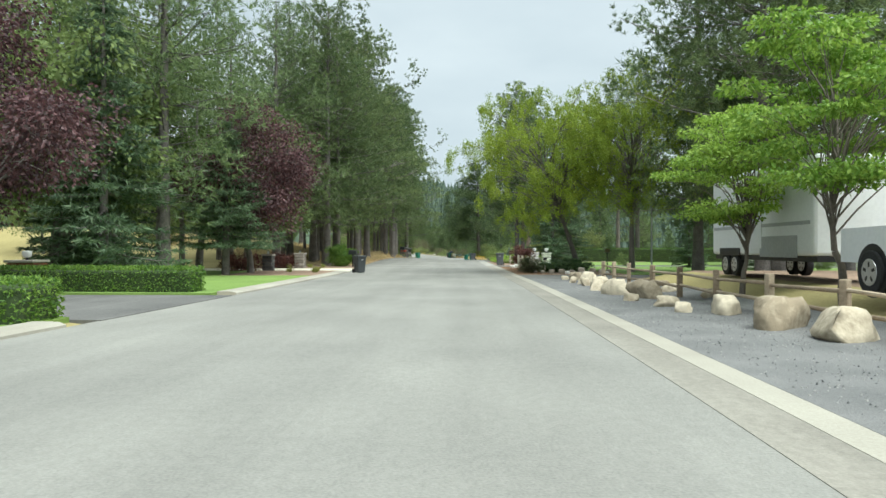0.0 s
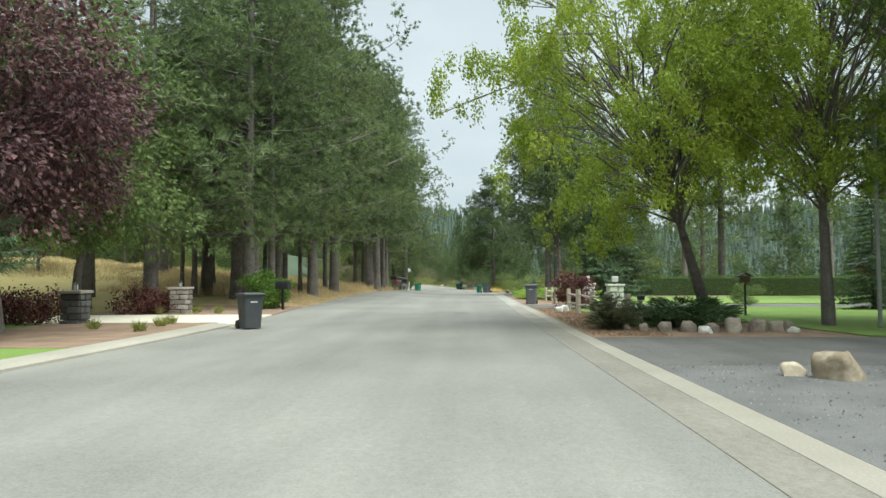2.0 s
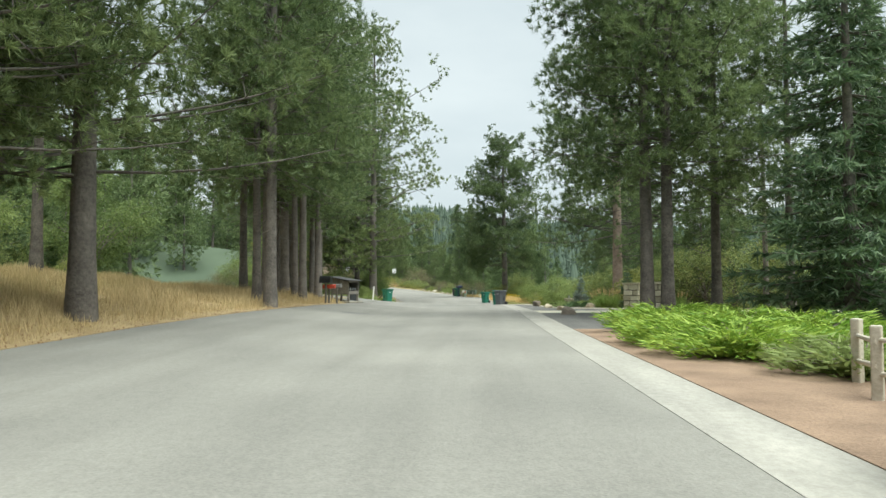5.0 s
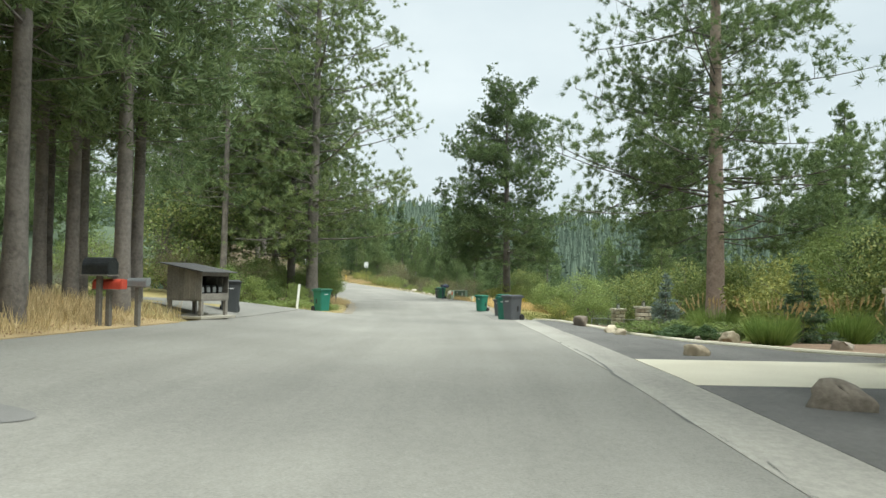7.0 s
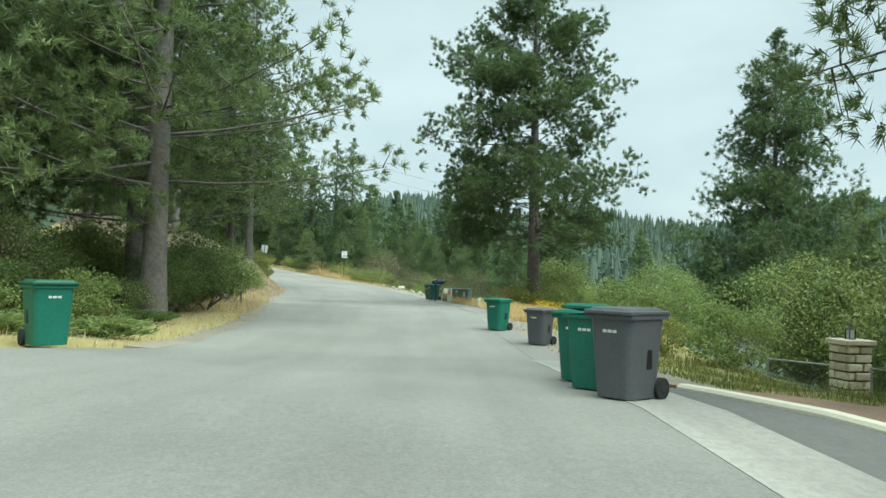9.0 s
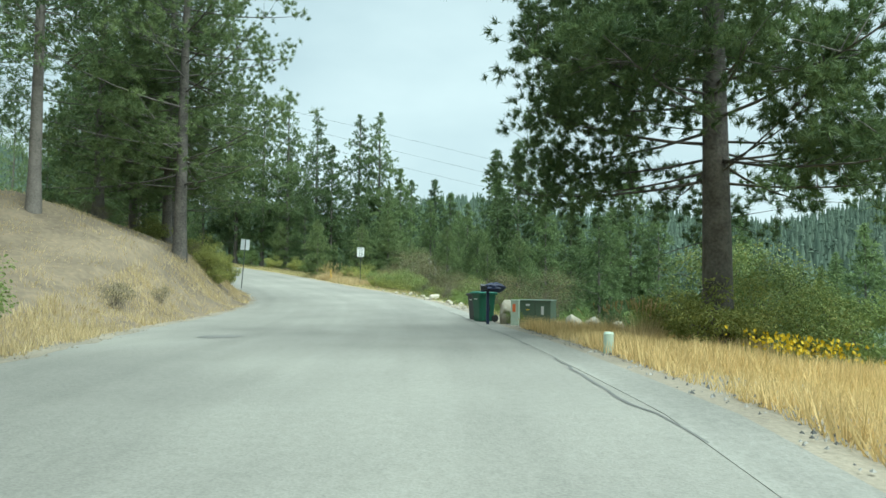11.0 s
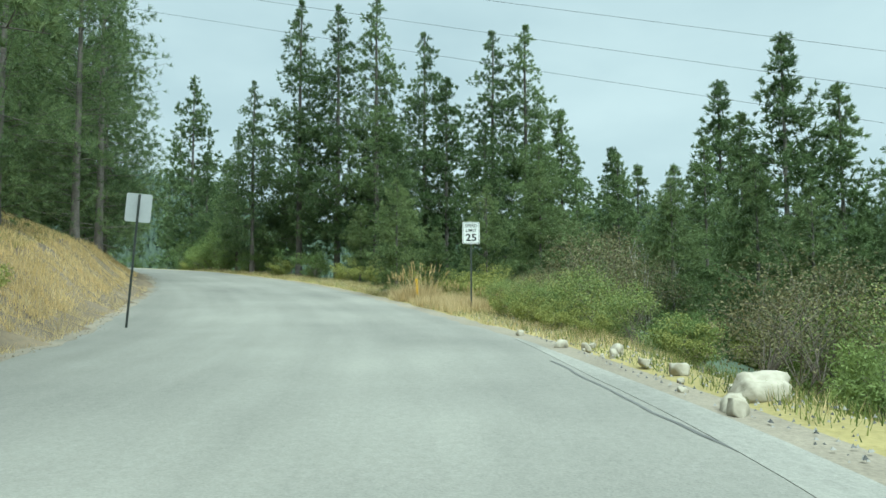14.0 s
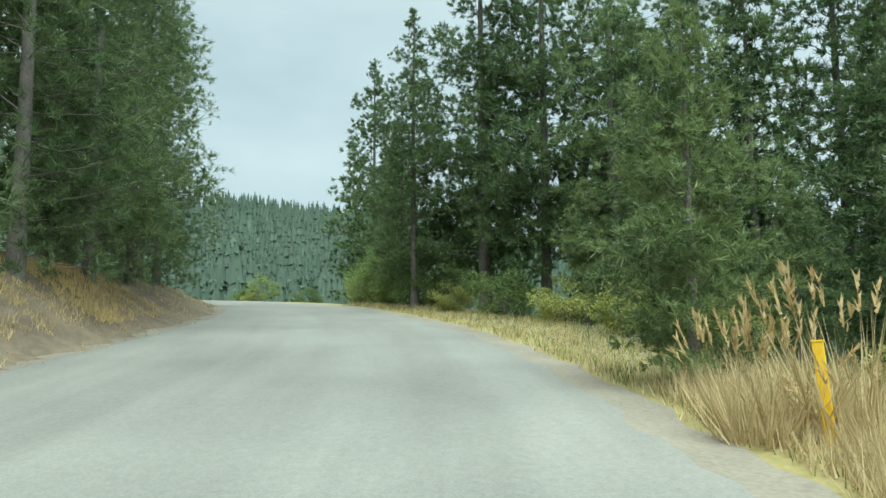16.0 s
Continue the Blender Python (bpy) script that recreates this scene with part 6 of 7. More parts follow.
for n, (x, y, w) in enumerate(((4.7, 43.2, 0.45), (5.2, 43.0, 0.55), (5.8, 42.9, 0.6), (6.4, 42.8, 0.5), (6.95, 42.8, 0.75), (7.6, 42.9, 0.7), (8.2, 43.2, 0.55), (8.7, 43.7, 0.5), (4.3, 43.6, 0.4))):
    rock(x, y + 0.1, (w * 0.75, w * 0.6, w * 0.62), 40 + n, "rock", "grey-brown edging rock beside a juniper", "edging_rock", "edging rocks")
for n, (x, y, w) in enumerate(((6.1, 42.5, 0.36), (4.35, 44.5, 0.3), (3.6, 54.0, 0.4), (3.9, 54.4, 0.5), (8.4, 42.7, 0.3))):
    rock(x, y, (w, w * 0.8, w * 0.7), 60 + n, "white_rock", "small white rock at the bed's edge", "white_rock", "edging rocks")
for n, (x, y, w, h, m) in enumerate(((3.55, 88.5, 0.78, 0.42, "rock"), (4.0, 94.9, 0.6, 0.28, "boulder"), (3.75, 107.9, 0.95, 0.46, "rock"), (4.15, 102.7, 0.45, 0.24, "boulder"), (4.1, 103.9, 0.55, 0.32, "boulder"), (6.0, 98.6, 0.7, 0.4, "boulder"), (6.4, 100.4, 0.5, 0.35, "boulder"), (5.4, 99.3, 0.4, 0.2, "rock"), (7.8, 96.8, 0.6, 0.35, "rock"))):
    rock(x, y, (w, w * 0.75, h), 80 + n, m, "low weathered rock beside the planted bed", "bed_rock", "bed rocks", 0.12, 8)
rock(-2.2, 149.0, (1.15, 0.9, 1.0), 101, "pale_rock", "large pale split boulder behind the mailbox", sink=0.12, cuts=9)
for n, (x, y, w) in enumerate(((0.1, 150.0, 0.9), (0.9, 150.6, 0.8), (1.7, 150.0, 0.7), (-4.45, 158.75, 0.42), (-5.5, 163.2, 0.32), (-8.05, 170.6, 0.36), (-8.6, 171.6, 0.26), (-9.2, 172.9, 0.42), (-9.75, 174.0, 0.24))):
    rock(x, y, (w, w * 0.8, w * 0.6), 110 + n, "pale_rock", "pale rock on the road's outer edge", "edge_rock", "edge rocks", 0.15, 8)
rock(-3.8, 157.7, (1.1, 0.8, 0.42), 105, "pale_rock", "pale layered slab of rock on the road's outer edge", "edge_rock", "edge rocks", 0.14, 12)
rock(-7.15, 168.8, (1.05, 0.7, 0.36), 108, "pale_rock", "pale sloping boulder on the road's outer edge", "edge_rock", "edge rocks", 0.14, 10)
rr = random.Random(12)
for n in range(24):
    e_s, w = rr.uniform(152.5, 177), rr.choice((0.12, 0.15, 0.2, 0.26, 0.34))
    ex, ey = to_xy(e_s, float(right_edge(e_s)) + rr.uniform(0.2, 1.0))
    rock(float(ex), float(ey), (w * 1.2, w, w * 0.7), 140 + n, "pale_rock", "pale broken rock along the road's outer edge", "edge_rubble", "edge rocks", 0.18, 13)
rngs = np.random.default_rng(7)
cs, cl = rngs.uniform(-2, 36, 5200), rngs.uniform(3.1, 7.2, 5200)
cx, cy = to_xy(cs, cl)
cz = height(cx, cy) + 0.03
tet = np.array([[1, 0, -0.4], [-0.6, 0.9, -0.4], [-0.6, -0.9, -0.4], [0, 0, 0.8]])
cr = rngs.uniform(0.006, 0.02, 5200)
V = np.stack([cx, cy, cz], 1)[:, None] + tet[None] * cr[:, None, None] * rngs.uniform(0.6, 1.3, (5200, 4, 1))
F = (np.arange(5200) * 4)[:, None, None] + np.array([[0, 1, 3], [1, 2, 3], [2, 0, 3]])[None]
whole("gravel_stones", raw_mesh("gravel_stones", V.reshape(-1, 3), F.reshape(-1, 3), "stone_chip"), "loose grey gravel on the verge", "gravel", kind="stuff")
for nm, s0, s1, l0, l1, cnt, mm in (("bark_chips", 41.5, 57, 3.1, 5.0, 3600, "needles"), ("dirt_stones", 116, 215, 3.0, 4.6, 4200, "stone_chip"), ("bank_stones", 116, 215, -9.2, -5.6, 3400, "dirt"), ("cone_litter", 60, 98, -11.0, -7.4, 3000, "needles")):
    cs, cl = rngs.uniform(s0, s1, cnt), rngs.uniform(l0, l1, cnt)
    if l0 < 0:
        keep = cl < left_edge(cs) + 0.3
        cs, cl = cs[keep], cl[keep]
    cx, cy = to_xy(cs, cl)
    cz = height(cx, cy) + 0.045
    k = len(cs)
    V = np.stack([cx, cy, cz], 1)[:, None] + tet[None] * rngs.uniform(0.01, 0.03, (k, 1, 1)) * rngs.uniform(0.5, 1.4, (k, 4, 1))
    F = (np.arange(k) * 4)[:, None, None] + np.array([[0, 1, 3], [1, 2, 3], [2, 0, 3]])[None]
    whole(nm, raw_mesh(nm, V.reshape(-1, 3), F.reshape(-1, 3), mm), "small loose bits on the ground", "litter", kind="stuff")


def rail_fence(posts, label, rails=(0.42, 0.78), tall=1.05, r=0.085, wood="fence_wood"):
    """A split-rail fence: stout posts and rough rails between them."""
    root = thing("split_rail_fence", label, "fence", (0, 0, 0))
    rr = random.Random(int(posts[0][1]))
    spots = [Vector((x, y, ground_at(x, y))) for x, y in posts]
    for p in spots:
        m = Matrix.Rotation(rr.uniform(0, 1.5), 3, "Z")
        part("post", solid("post", lambda bm: box(bm, p + Vector((0, 0, tall / 2 - 0.15)), (2 * r, 2 * r, tall + 0.3), m), wood, 0.02), root)
    for a, b in zip(spots, spots[1:]):
        for h in rails:
            sag = rr.uniform(-0.05, 0.05)

            def bar(bm):
                d = (b - a).normalized() * 0.06
                rod(bm, a - d + Vector((0, 0, h + sag)), b + d + Vector((0, 0, h - sag)), r * 0.62, r * 0.5, 7)
            part("rail", solid("rail", bar, wood, 0.006), root)
    return root


rail_fence([(6.4, y) for y in (9.2, 12.3, 15.3, 18.5, 21.6, 24.7, 28.2, 31.0, 33.3)], "weathered split-rail fence behind boulders", tall=0.92, rails=(0.36, 0.7), r=0.075)
rail_fence([(4.75, 45.6), (4.55, 47.9), (4.4, 50.2), (4.2, 52.4), (4.1, 54.6)], "pale split-rail fence along a mulch bed", r=0.075, tall=0.98, rails=(0.4, 0.75), wood="pale_wood")
rail_fence([(4.6, 64.6), (4.2, 66.2), (4.7, 67.6)], "short pale rail fence beside junipers", tall=0.85, rails=(0.35, 0.65), r=0.06, wood="pale_wood")


def block_pillar(x, y, w, h, material, label, courses, cap_material, lamp="", turn=0.0):
    """A masonry pillar of separate blocks round a core, with a cap stone and perhaps a lamp."""
    root = thing("masonry_pillar", label, "pillar", (x, y, ground_at(x, y)), "gate pillars", turn)
    part("core", box_mesh("core", (0, 0, h / 2 - 0.15), (w - 0.09, w - 0.09, h + 0.3), "mortar", 0), root)
    ch = h / courses
    shapes = {}
    rr = random.Random(int(x * 10 + y))
    for c in range(courses):
        for face in range(4):
            split = rr.choice((0.38, 0.5, 0.62)) if c % 2 else rr.choice((0.3, 0.45, 0.7))
            for a, b in ((0, split), (split, 1)):
                key = round(b - a, 2)
                if key not in shapes:
                    shapes[key] = box_mesh("stone_block", (0, 0, 0), ((b - a) * w - 0.026, 0.1, ch - 0.03), material, 0.026)
                ob = part("stone_block", shapes[key], root)
                ob.matrix_basis = pose(0, 0, 0, 0, 0, face * 90) @ pose((a + b) / 2 * w - w / 2, -w / 2 + 0.03 - rr.uniform(0, 0.022), (c + 0.5) * ch)
    part("cap_stone", box_mesh("cap_stone", (0, 0, h + 0.05), (w + 0.14, w + 0.14, 0.10), cap_material, 0.02), root)
    if lamp == "globe":
        part("lamp_collar", rod_mesh("lamp_collar", (0, 0, h + 0.1), (0, 0, h + 0.19), 0.07, "black", 0.05), root)

        def jar(bm):
            box(bm, (0, 0, h + 0.32), (0.30, 0.30, 0.26), taper=0.85)
        part("lamp_globe", solid("lamp_globe", jar, "lamp_glass", 0.06, True), root, "milky white lamp globe")
    if lamp == "lantern":
        part("lantern_frame", solid("lantern_frame", lambda bm: [box(bm, (sx, sy, h + 0.2), (0.015, 0.015, 0.2)) for sx in (-0.06, 0.06) for sy in (-0.06, 0.06)] + [box(bm, (0, 0, h + 0.105), (0.15, 0.15, 0.02)), rod(bm, (0, 0, h + 0.30), (0, 0, h + 0.36), 0.11, 0.01, 4)], "black", 0), root)
        part("lantern_glass", box_mesh("lantern_glass", (0, 0, h + 0.2), (0.1, 0.1, 0.17), "lamp_glass", 0), root)
    return root


block_pillar(6.4, 56.4, 0.62, 1.05, "pillar_white", "pale stone pillar topped by a white globe lamp", 4, "pillar_white", "globe")
block_pillar(6.0, 61.9, 0.62, 1.05, "pillar_white", "pale stone pillar topped by a white globe lamp", 4, "pillar_white", "globe")
block_pillar(-12.6, 46.0, 0.62, 1.05, "pillar_dark", "dark grey block pillar with a small lantern", 5, "pillar_grey", "lantern")
block_pillar(-12.2, 53.2, 0.68, 1.05, "pillar_grey", "grey-brown block pillar with a small lantern", 5, "pillar_grey", "lantern")
block_pillar(7.2, 93.3, 0.66, 1.28, "tan_stone", "tan stone pillar with a flat cap", 5, "tan_stone", "", -24)
block_pillar(7.3, 89.0, 0.66, 1.28, "tan_stone", "tan stone pillar with a flat cap", 5, "tan_stone", "", -24)
block_pillar(7.1, 117.3, 0.52, 1.05, "tan_stone", "tan stone gate pillar with a black lantern", 6, "tan_stone", "lantern", 10)
block_pillar(7.3, 112.9, 0.52, 1.05, "tan_stone", "tan stone gate pillar with a black lantern", 6, "tan_stone", "lantern", 10)
block_pillar(-16.8, 27.2, 1.0, 0.95, "brick", "red-brown brick pillar with a white globe lamp", 8, "pillar_grey", "globe")


def mesh_panel(a, b, h, label):
    """A low fence panel: a frame filled with crossing wires."""
    A, B = Vector((*a, ground_at(*a))), Vector((*b, ground_at(*b)))
    root = thing("mesh_fence_panel", label, "fence", A)
    d = B - A
    for p in (Vector((0, 0, 0)), d):
        part("end_post", rod_mesh("end_post", p - Vector((0, 0, 0.2)), p + Vector((0, 0, h)), 0.025, "galv"), root)
    for z in (0.06, h - 0.02):
        part("frame_rail", rod_mesh("frame_rail", (0, 0, z), d + Vector((0, 0, z)), 0.018, "galv"), root)

    def wires(bm):
        n = int(d.length / 0.085)
        k = max(1, int(h / 0.085))
        for i in range(-k, n):
            for sgn in (1, -1):
                i0, i1 = (i, i + k) if sgn > 0 else (i + k, i)
                f0, f1 = i0 / n, i1 / n
                p, q = Vector((d.x * f0, d.y * f0, d.z * f0 + 0.06)), Vector((d.x * f1, d.y * f1, d.z * f1 + h))
                u0, u1 = 0.0, 1.0
                df = f1 - f0
                lo, hi = sorted(((0 - f0) / df, (1 - f0) / df))
                u0, u1 = max(u0, lo), min(u1, hi)
                if u1 - u0 > 0.05:
                    rod(bm, p.lerp(q, u0), p.lerp(q, u1), 0.0045, sides=3)
    ob = part("wire_mesh", solid("wire_mesh", wires, "black", 0), root)
    tagged(ob, kind="stuff")


mesh_panel((6.0, 118.6), (6.8, 117.5), 0.62, "low dark wire mesh panel beside a stone pillar")
mesh_panel((7.3, 116.9), (7.5, 113.2), 0.62, "low dark wire mesh fence between two stone pillars")
mesh_panel((7.5, 112.2), (8.2, 108.9), 0.55, "low dark wire mesh fence beside a stone pillar")


def mailbox(x, y, turn, h, material, label, post="grey_wood", w=0.2, ln=0.5, flag=True):
    """A rural mailbox: domed box with door and flag on a post."""
    root = thing("mailbox", label, "mailbox", (x, y, ground_at(x, y)), "mailboxes", turn)
    part("post", box_mesh("post", (0, 0, h / 2 - 0.15), (0.1, 0.1, h + 0.3), post, 0.01), root)
    part("shelf", box_mesh("shelf", (0, 0, h + 0.012), (w + 0.04, ln + 0.04, 0.025), post, 0.004), root)

    def dome(bm):
        n = 10
        prof = [(-w / 2, 0), *((-w / 2 * math.cos(math.pi * k / n), w * 0.55 + w / 2 * math.sin(math.pi * k / n)) for k in range(n + 1)), (w / 2, 0)]
        ends = [[bm.verts.new((px, yy, h + 0.026 + pz)) for px, pz in prof] for yy in (-ln / 2, ln / 2)]
        bm.faces.new(ends[0]), bm.faces.new(ends[1][::-1])
        for i in range(len(prof)):
            j = (i + 1) % len(prof)
            bm.faces.new((ends[0][j], ends[0][i], ends[1][i], ends[1][j]))
    part("box", solid("box", dome, material, 0), root)
    part("door", box_mesh("door", (0, -ln / 2 - 0.008, h + 0.13), (w * 0.96, 0.015, w * 0.95), material, 0.006), root)
    if flag:
        part("flag", box_mesh("flag", (w / 2 + 0.012, 0.05, h + 0.2), (0.01, 0.04, 0.16), "red_paint", 0), root, "small red flag")
    return root


mailbox(-8.75, 56.4, 75, 1.0, "mailbox", "dark metal mailbox on a post beside a round bush", "black", 0.32, 0.62)
mailbox(-8.15, 95.0, 80, 1.06, "mailbox", "black mailbox on a timber post in dry grass", w=0.34, ln=0.6, flag=False)
mailbox(-7.75, 95.9, 80, 0.86, "galv", "small pale metal mailbox on a thin post", w=0.17, ln=0.46, flag=False)
mailbox(-8.0, 95.12, 80, 0.78, "red_paint", "faded red newspaper box on a post", w=0.2, ln=0.66, flag=False)
mailbox(5.05, 45.2, 85, 0.78, "black", "small black mailbox on a pale post", "pale_wood", 0.12, 0.2, False)


def shelter():
    """The roofed wooden stand that houses several mailboxes."""
    root = thing("mailbox_shelter", "weathered wooden shelter with a row of mailboxes inside", "shelter", (-8.2, 100.6, ground_at(-8.2, 100.6)), turn=68)
    w, d = 1.1, 1.25
    for sx in (-w / 2 + 0.06, w / 2 - 0.06):
        for sy in (-d / 2 + 0.06, d / 2 - 0.06):
            part("leg", box_mesh("leg", (sx, sy, 0.2), (0.1, 0.1, 0.6), "grey_wood", 0.006), root)
    part("base_slab", box_mesh("base_slab", (0, 0, 0.02), (w + 0.3, d + 0.3, 0.08), "concrete", 0.01), root)
    part("deck", box_mesh("deck", (0, 0, 0.5), (w, d, 0.06), "grey_wood", 0.004), root)
    for sx in (-1, 1):
        for k in range(6):
            hh = 0.72 + 0.04 * k
            part("side_board", box_mesh("side_board", (sx * (w / 2 - 0.015), -d / 2 + (k + 0.5) * d / 6, 0.53 + hh / 2), (0.03, d / 6 - 0.008, hh), "grey_wood", 0.003), root)
    part("back_board", box_mesh("back_board", (0, d / 2 - 0.02, 1.0), (w - 0.08, 0.03, 0.95), "grey_wood", 0.003), root)
    part("front_beam", box_mesh("front_beam", (0, -d / 2 + 0.03, 1.21), (w, 0.06, 0.1), "grey_wood", 0.004), root)
    part("front_sill", box_mesh("front_sill", (0, -d / 2 + 0.03, 0.6), (w, 0.06, 0.16), "grey_wood", 0.004), root)
    for k in range(4):
        part("letter_box", box_mesh("letter_box", (-0.36 + 0.24 * k, -0.22, 0.78), (0.17, 0.5, 0.24), "black", 0.03), root)
        part("letter_door", box_mesh("letter_door", (-0.36 + 0.24 * k, -0.48, 0.78), (0.13, 0.012, 0.14), "galv", 0), root)
    for k in range(6):
        rows = solid("roof_board", lambda bm: box(bm, (0, 0, 0), (w + 0.3, 0.29, 0.03), Matrix.Rotation(radians(9), 3, "X")), "shingle", 0.004)
        ob = part("roof_board", rows, root)
        ob.location = (0, -d / 2 - 0.05 + k * 0.27, 1.29 + k * 0.043)


shelter()


def plain_post(name, x, y, h, size, material, label, category="post", lean=(0, 0)):
    root = thing(name, label, category, (x, y, ground_at(x, y)))
    ob = part("shaft", box_mesh("shaft", (0, 0, h / 2 - 0.15), (*size, h + 0.3), material, 0.008), root)
    part("top", box_mesh("top", (0, 0, h + 0.01), (size[0] + 0.01, size[1] + 0.01, 0.02), material, 0.004), root)
    root.matrix_basis = root.matrix_basis @ pose(0, 0, 0, lean[0], lean[1], 0)
    return root


plain_post("marker_post", -8.5, 113.8, 1.2, (0.11, 0.04), "white_paint", "white reflector post beside the side road", lean=(0, 5))
plain_post("yellow_marker", -18.66, 187.6, 0.95, (0.1, 0.03), "yellow_paint", "yellow plastic marker post in tall dry grass", lean=(0, -4))
plain_post("cable_marker", -9.9, 131.5, 0.6, (0.08, 0.03), "grey_wood", "short grey stake on the verge")
pole = thing("flag_pole", "thin pale metal pole standing on the lawn", "pole", (11.4, 44.2, ground_at(11.4, 44.2)))
part("shaft", rod_mesh("shaft", (0, 0, -0.2), (0, 0, 7.2), 0.06, "galv", 0.035, 12), pole)
part("finial", solid("finial", lambda bm: [bmesh.ops.create_uvsphere(bm, u_segments=12, v_segments=8, radius=0.07, matrix=Matrix.Translation((0, 0, 7.24)))], "galv", 0, True), pole)

feeder = thing("bird_feeder", "roofed wooden bird feeder on a green post", "feeder", (9.9, 50.2, ground_at(9.9, 50.2)), size=0.8)
part("post", box_mesh("post", (0, 0, 0.7), (0.08, 0.08, 1.7), "steel_green", 0.005), feeder)
part("tray", box_mesh("tray", (0, 0, 1.55), (0.5, 0.4, 0.04), "grey_wood", 0.004), feeder)
part("house", box_mesh("house", (0, 0, 1.72), (0.38, 0.3, 0.3), "house_wall", 0.006), feeder)
for sx in (-1, 1):
    ob = part("roof_half", box_mesh("roof_half", (0, 0, 0), (0.42, 0.5, 0.03), "shingle", 0.004), feeder)
    ob.matrix_basis = pose(sx * 0.16, 0, 1.93, 0, sx * 25, 0)


def road_sign(x, y, turn, w, h, top, front, label, words=(), lean=0.0):
    """A sheet-metal sign with rounded corners on a steel post."""
    root = thing("road_sign", label, "sign", (x, y, ground_at(x, y)), turn=turn)
    root.matrix_basis = root.matrix_basis @ pose(0, 0, 0, 0, lean, 0)

    def plate(bm, ww=w, hh=h, yy=0.0, t=0.006):
        r, pts = 0.05, []
        for cx, cz, a0 in ((1, 1, 0), (-1, 1, 90), (-1, -1, 180), (1, -1, 270)):
            for k in range(5):
                a = radians(a0 + k * 22.5)
                pts.append((cx * (ww / 2 - r) + r * math.cos(a), cz * (hh / 2 - r) + r * math.sin(a)))
        ends = [[bm.verts.new((px, y2, top - h / 2 + pz)) for px, pz in pts] for y2 in (yy - t / 2, yy + t / 2)]
        bm.faces.new(ends[0]), bm.faces.new(ends[1][::-1])
        for i in range(len(pts)):
            j = (i + 1) % len(pts)
            bm.faces.new((ends[0][j], ends[0][i], ends[1][i], ends[1][j]))
    part("plate", solid("plate", plate, front, 0), root)
    part("post", solid("post", lambda bm: [box(bm, (0, 0.035, top / 2 - 0.2), (0.055, 0.02, top + 0.35)), box(bm, (-0.022, 0.05, top / 2 - 0.2), (0.012, 0.03, top + 0.35)), box(bm, (0.022, 0.05, top / 2 - 0.2), (0.012, 0.03, top + 0.35))], "steel_green", 0), root)
    for z in (top - 0.12, top - h + 0.12):
        part("bolt", rod_mesh("bolt", (0, -0.012, z), (0, 0.05, z), 0.014, "galv", sides=8), root)
    if words:
        def rim(bm):
            t = 0.012
            for cx, cz, ww, hh in ((0, h / 2 - 0.03, w - 0.07, t), (0, -h / 2 + 0.03, w - 0.07, t), (w / 2 - 0.03, 0, t, h - 0.07), (-w / 2 + 0.03, 0, t, h - 0.07)):
                box(bm, (cx, -0.006, top - h / 2 + cz), (ww, 0.004, hh))
        part("border", solid("border", rim, "sign_black", 0), root, "thin black border")
    for word, size, z, wide in words:
        cu = bpy.data.curves.new("lettering", "FONT")
        bold = 0.007 if len(word) == 2 else 0.0015
        cu.space_character = 1.1
        cu.body, cu.size, cu.align_x, cu.align_y, cu.extrude, cu.offset = word, size, "CENTER", "CENTER", 0.002, bold
        cu.materials.append(M["sign_black"])
        ob = new("lettering", cu)
        ob.parent = root
        ob.matrix_basis = pose(0, -0.007, z, 90, 0, 0) @ Matrix.Diagonal((wide, 1, 1, 1))
    return root


SIGN_TOP = 3.8 - ground_at(-15.0, 183.4)
road_sign(-15.07, 183.4, 22, 0.61, 0.78, SIGN_TOP, "sign_white", "white speed limit sign with black lettering on a steel post", (("SPEED", 0.15, SIGN_TOP - 0.14, 0.98), ("LIMIT", 0.15, SIGN_TOP - 0.305, 0.98), ("25", 0.34, SIGN_TOP - 0.56, 1.1)))
road_sign(-21.85, 174.5, 215, 0.64, 0.76, 3.93 - ground_at(-21.85, 174.5), "sign_back", "bare metal back of a road sign on a leaning post", lean=-4)


def tarp_mailbox():
    """A mailbox on a post, half wrapped in a bundled dark tarpaulin."""
    root = mailbox(-2.85, 148.3, 100, 1.1, "mailbox", "dark mailbox wrapped in a bundled blue tarpaulin", "tarp", 0.22, 0.5, False)

    def bundle(bm):
        bmesh.ops.create_icosphere(bm, subdivisions=4, radius=1)
        for v in bm.verts:
            d = v.co.normalized()
            k = 1 + 0.35 * noise.noise(d * 2.2) + 0.2 * abs(noise.noise(d * 5.0)) + 0.08 * noise.noise(d * 11)
            v.co = Vector((d.x * 0.16 * k, d.y * 0.34 * k, d.z * 0.15 * k)) + Vector((0.0, -0.2, 1.24))
    part("tarpaulin", solid("tarpaulin", bundle, "tarp", 0, True), root, "crumpled dark blue tarpaulin")


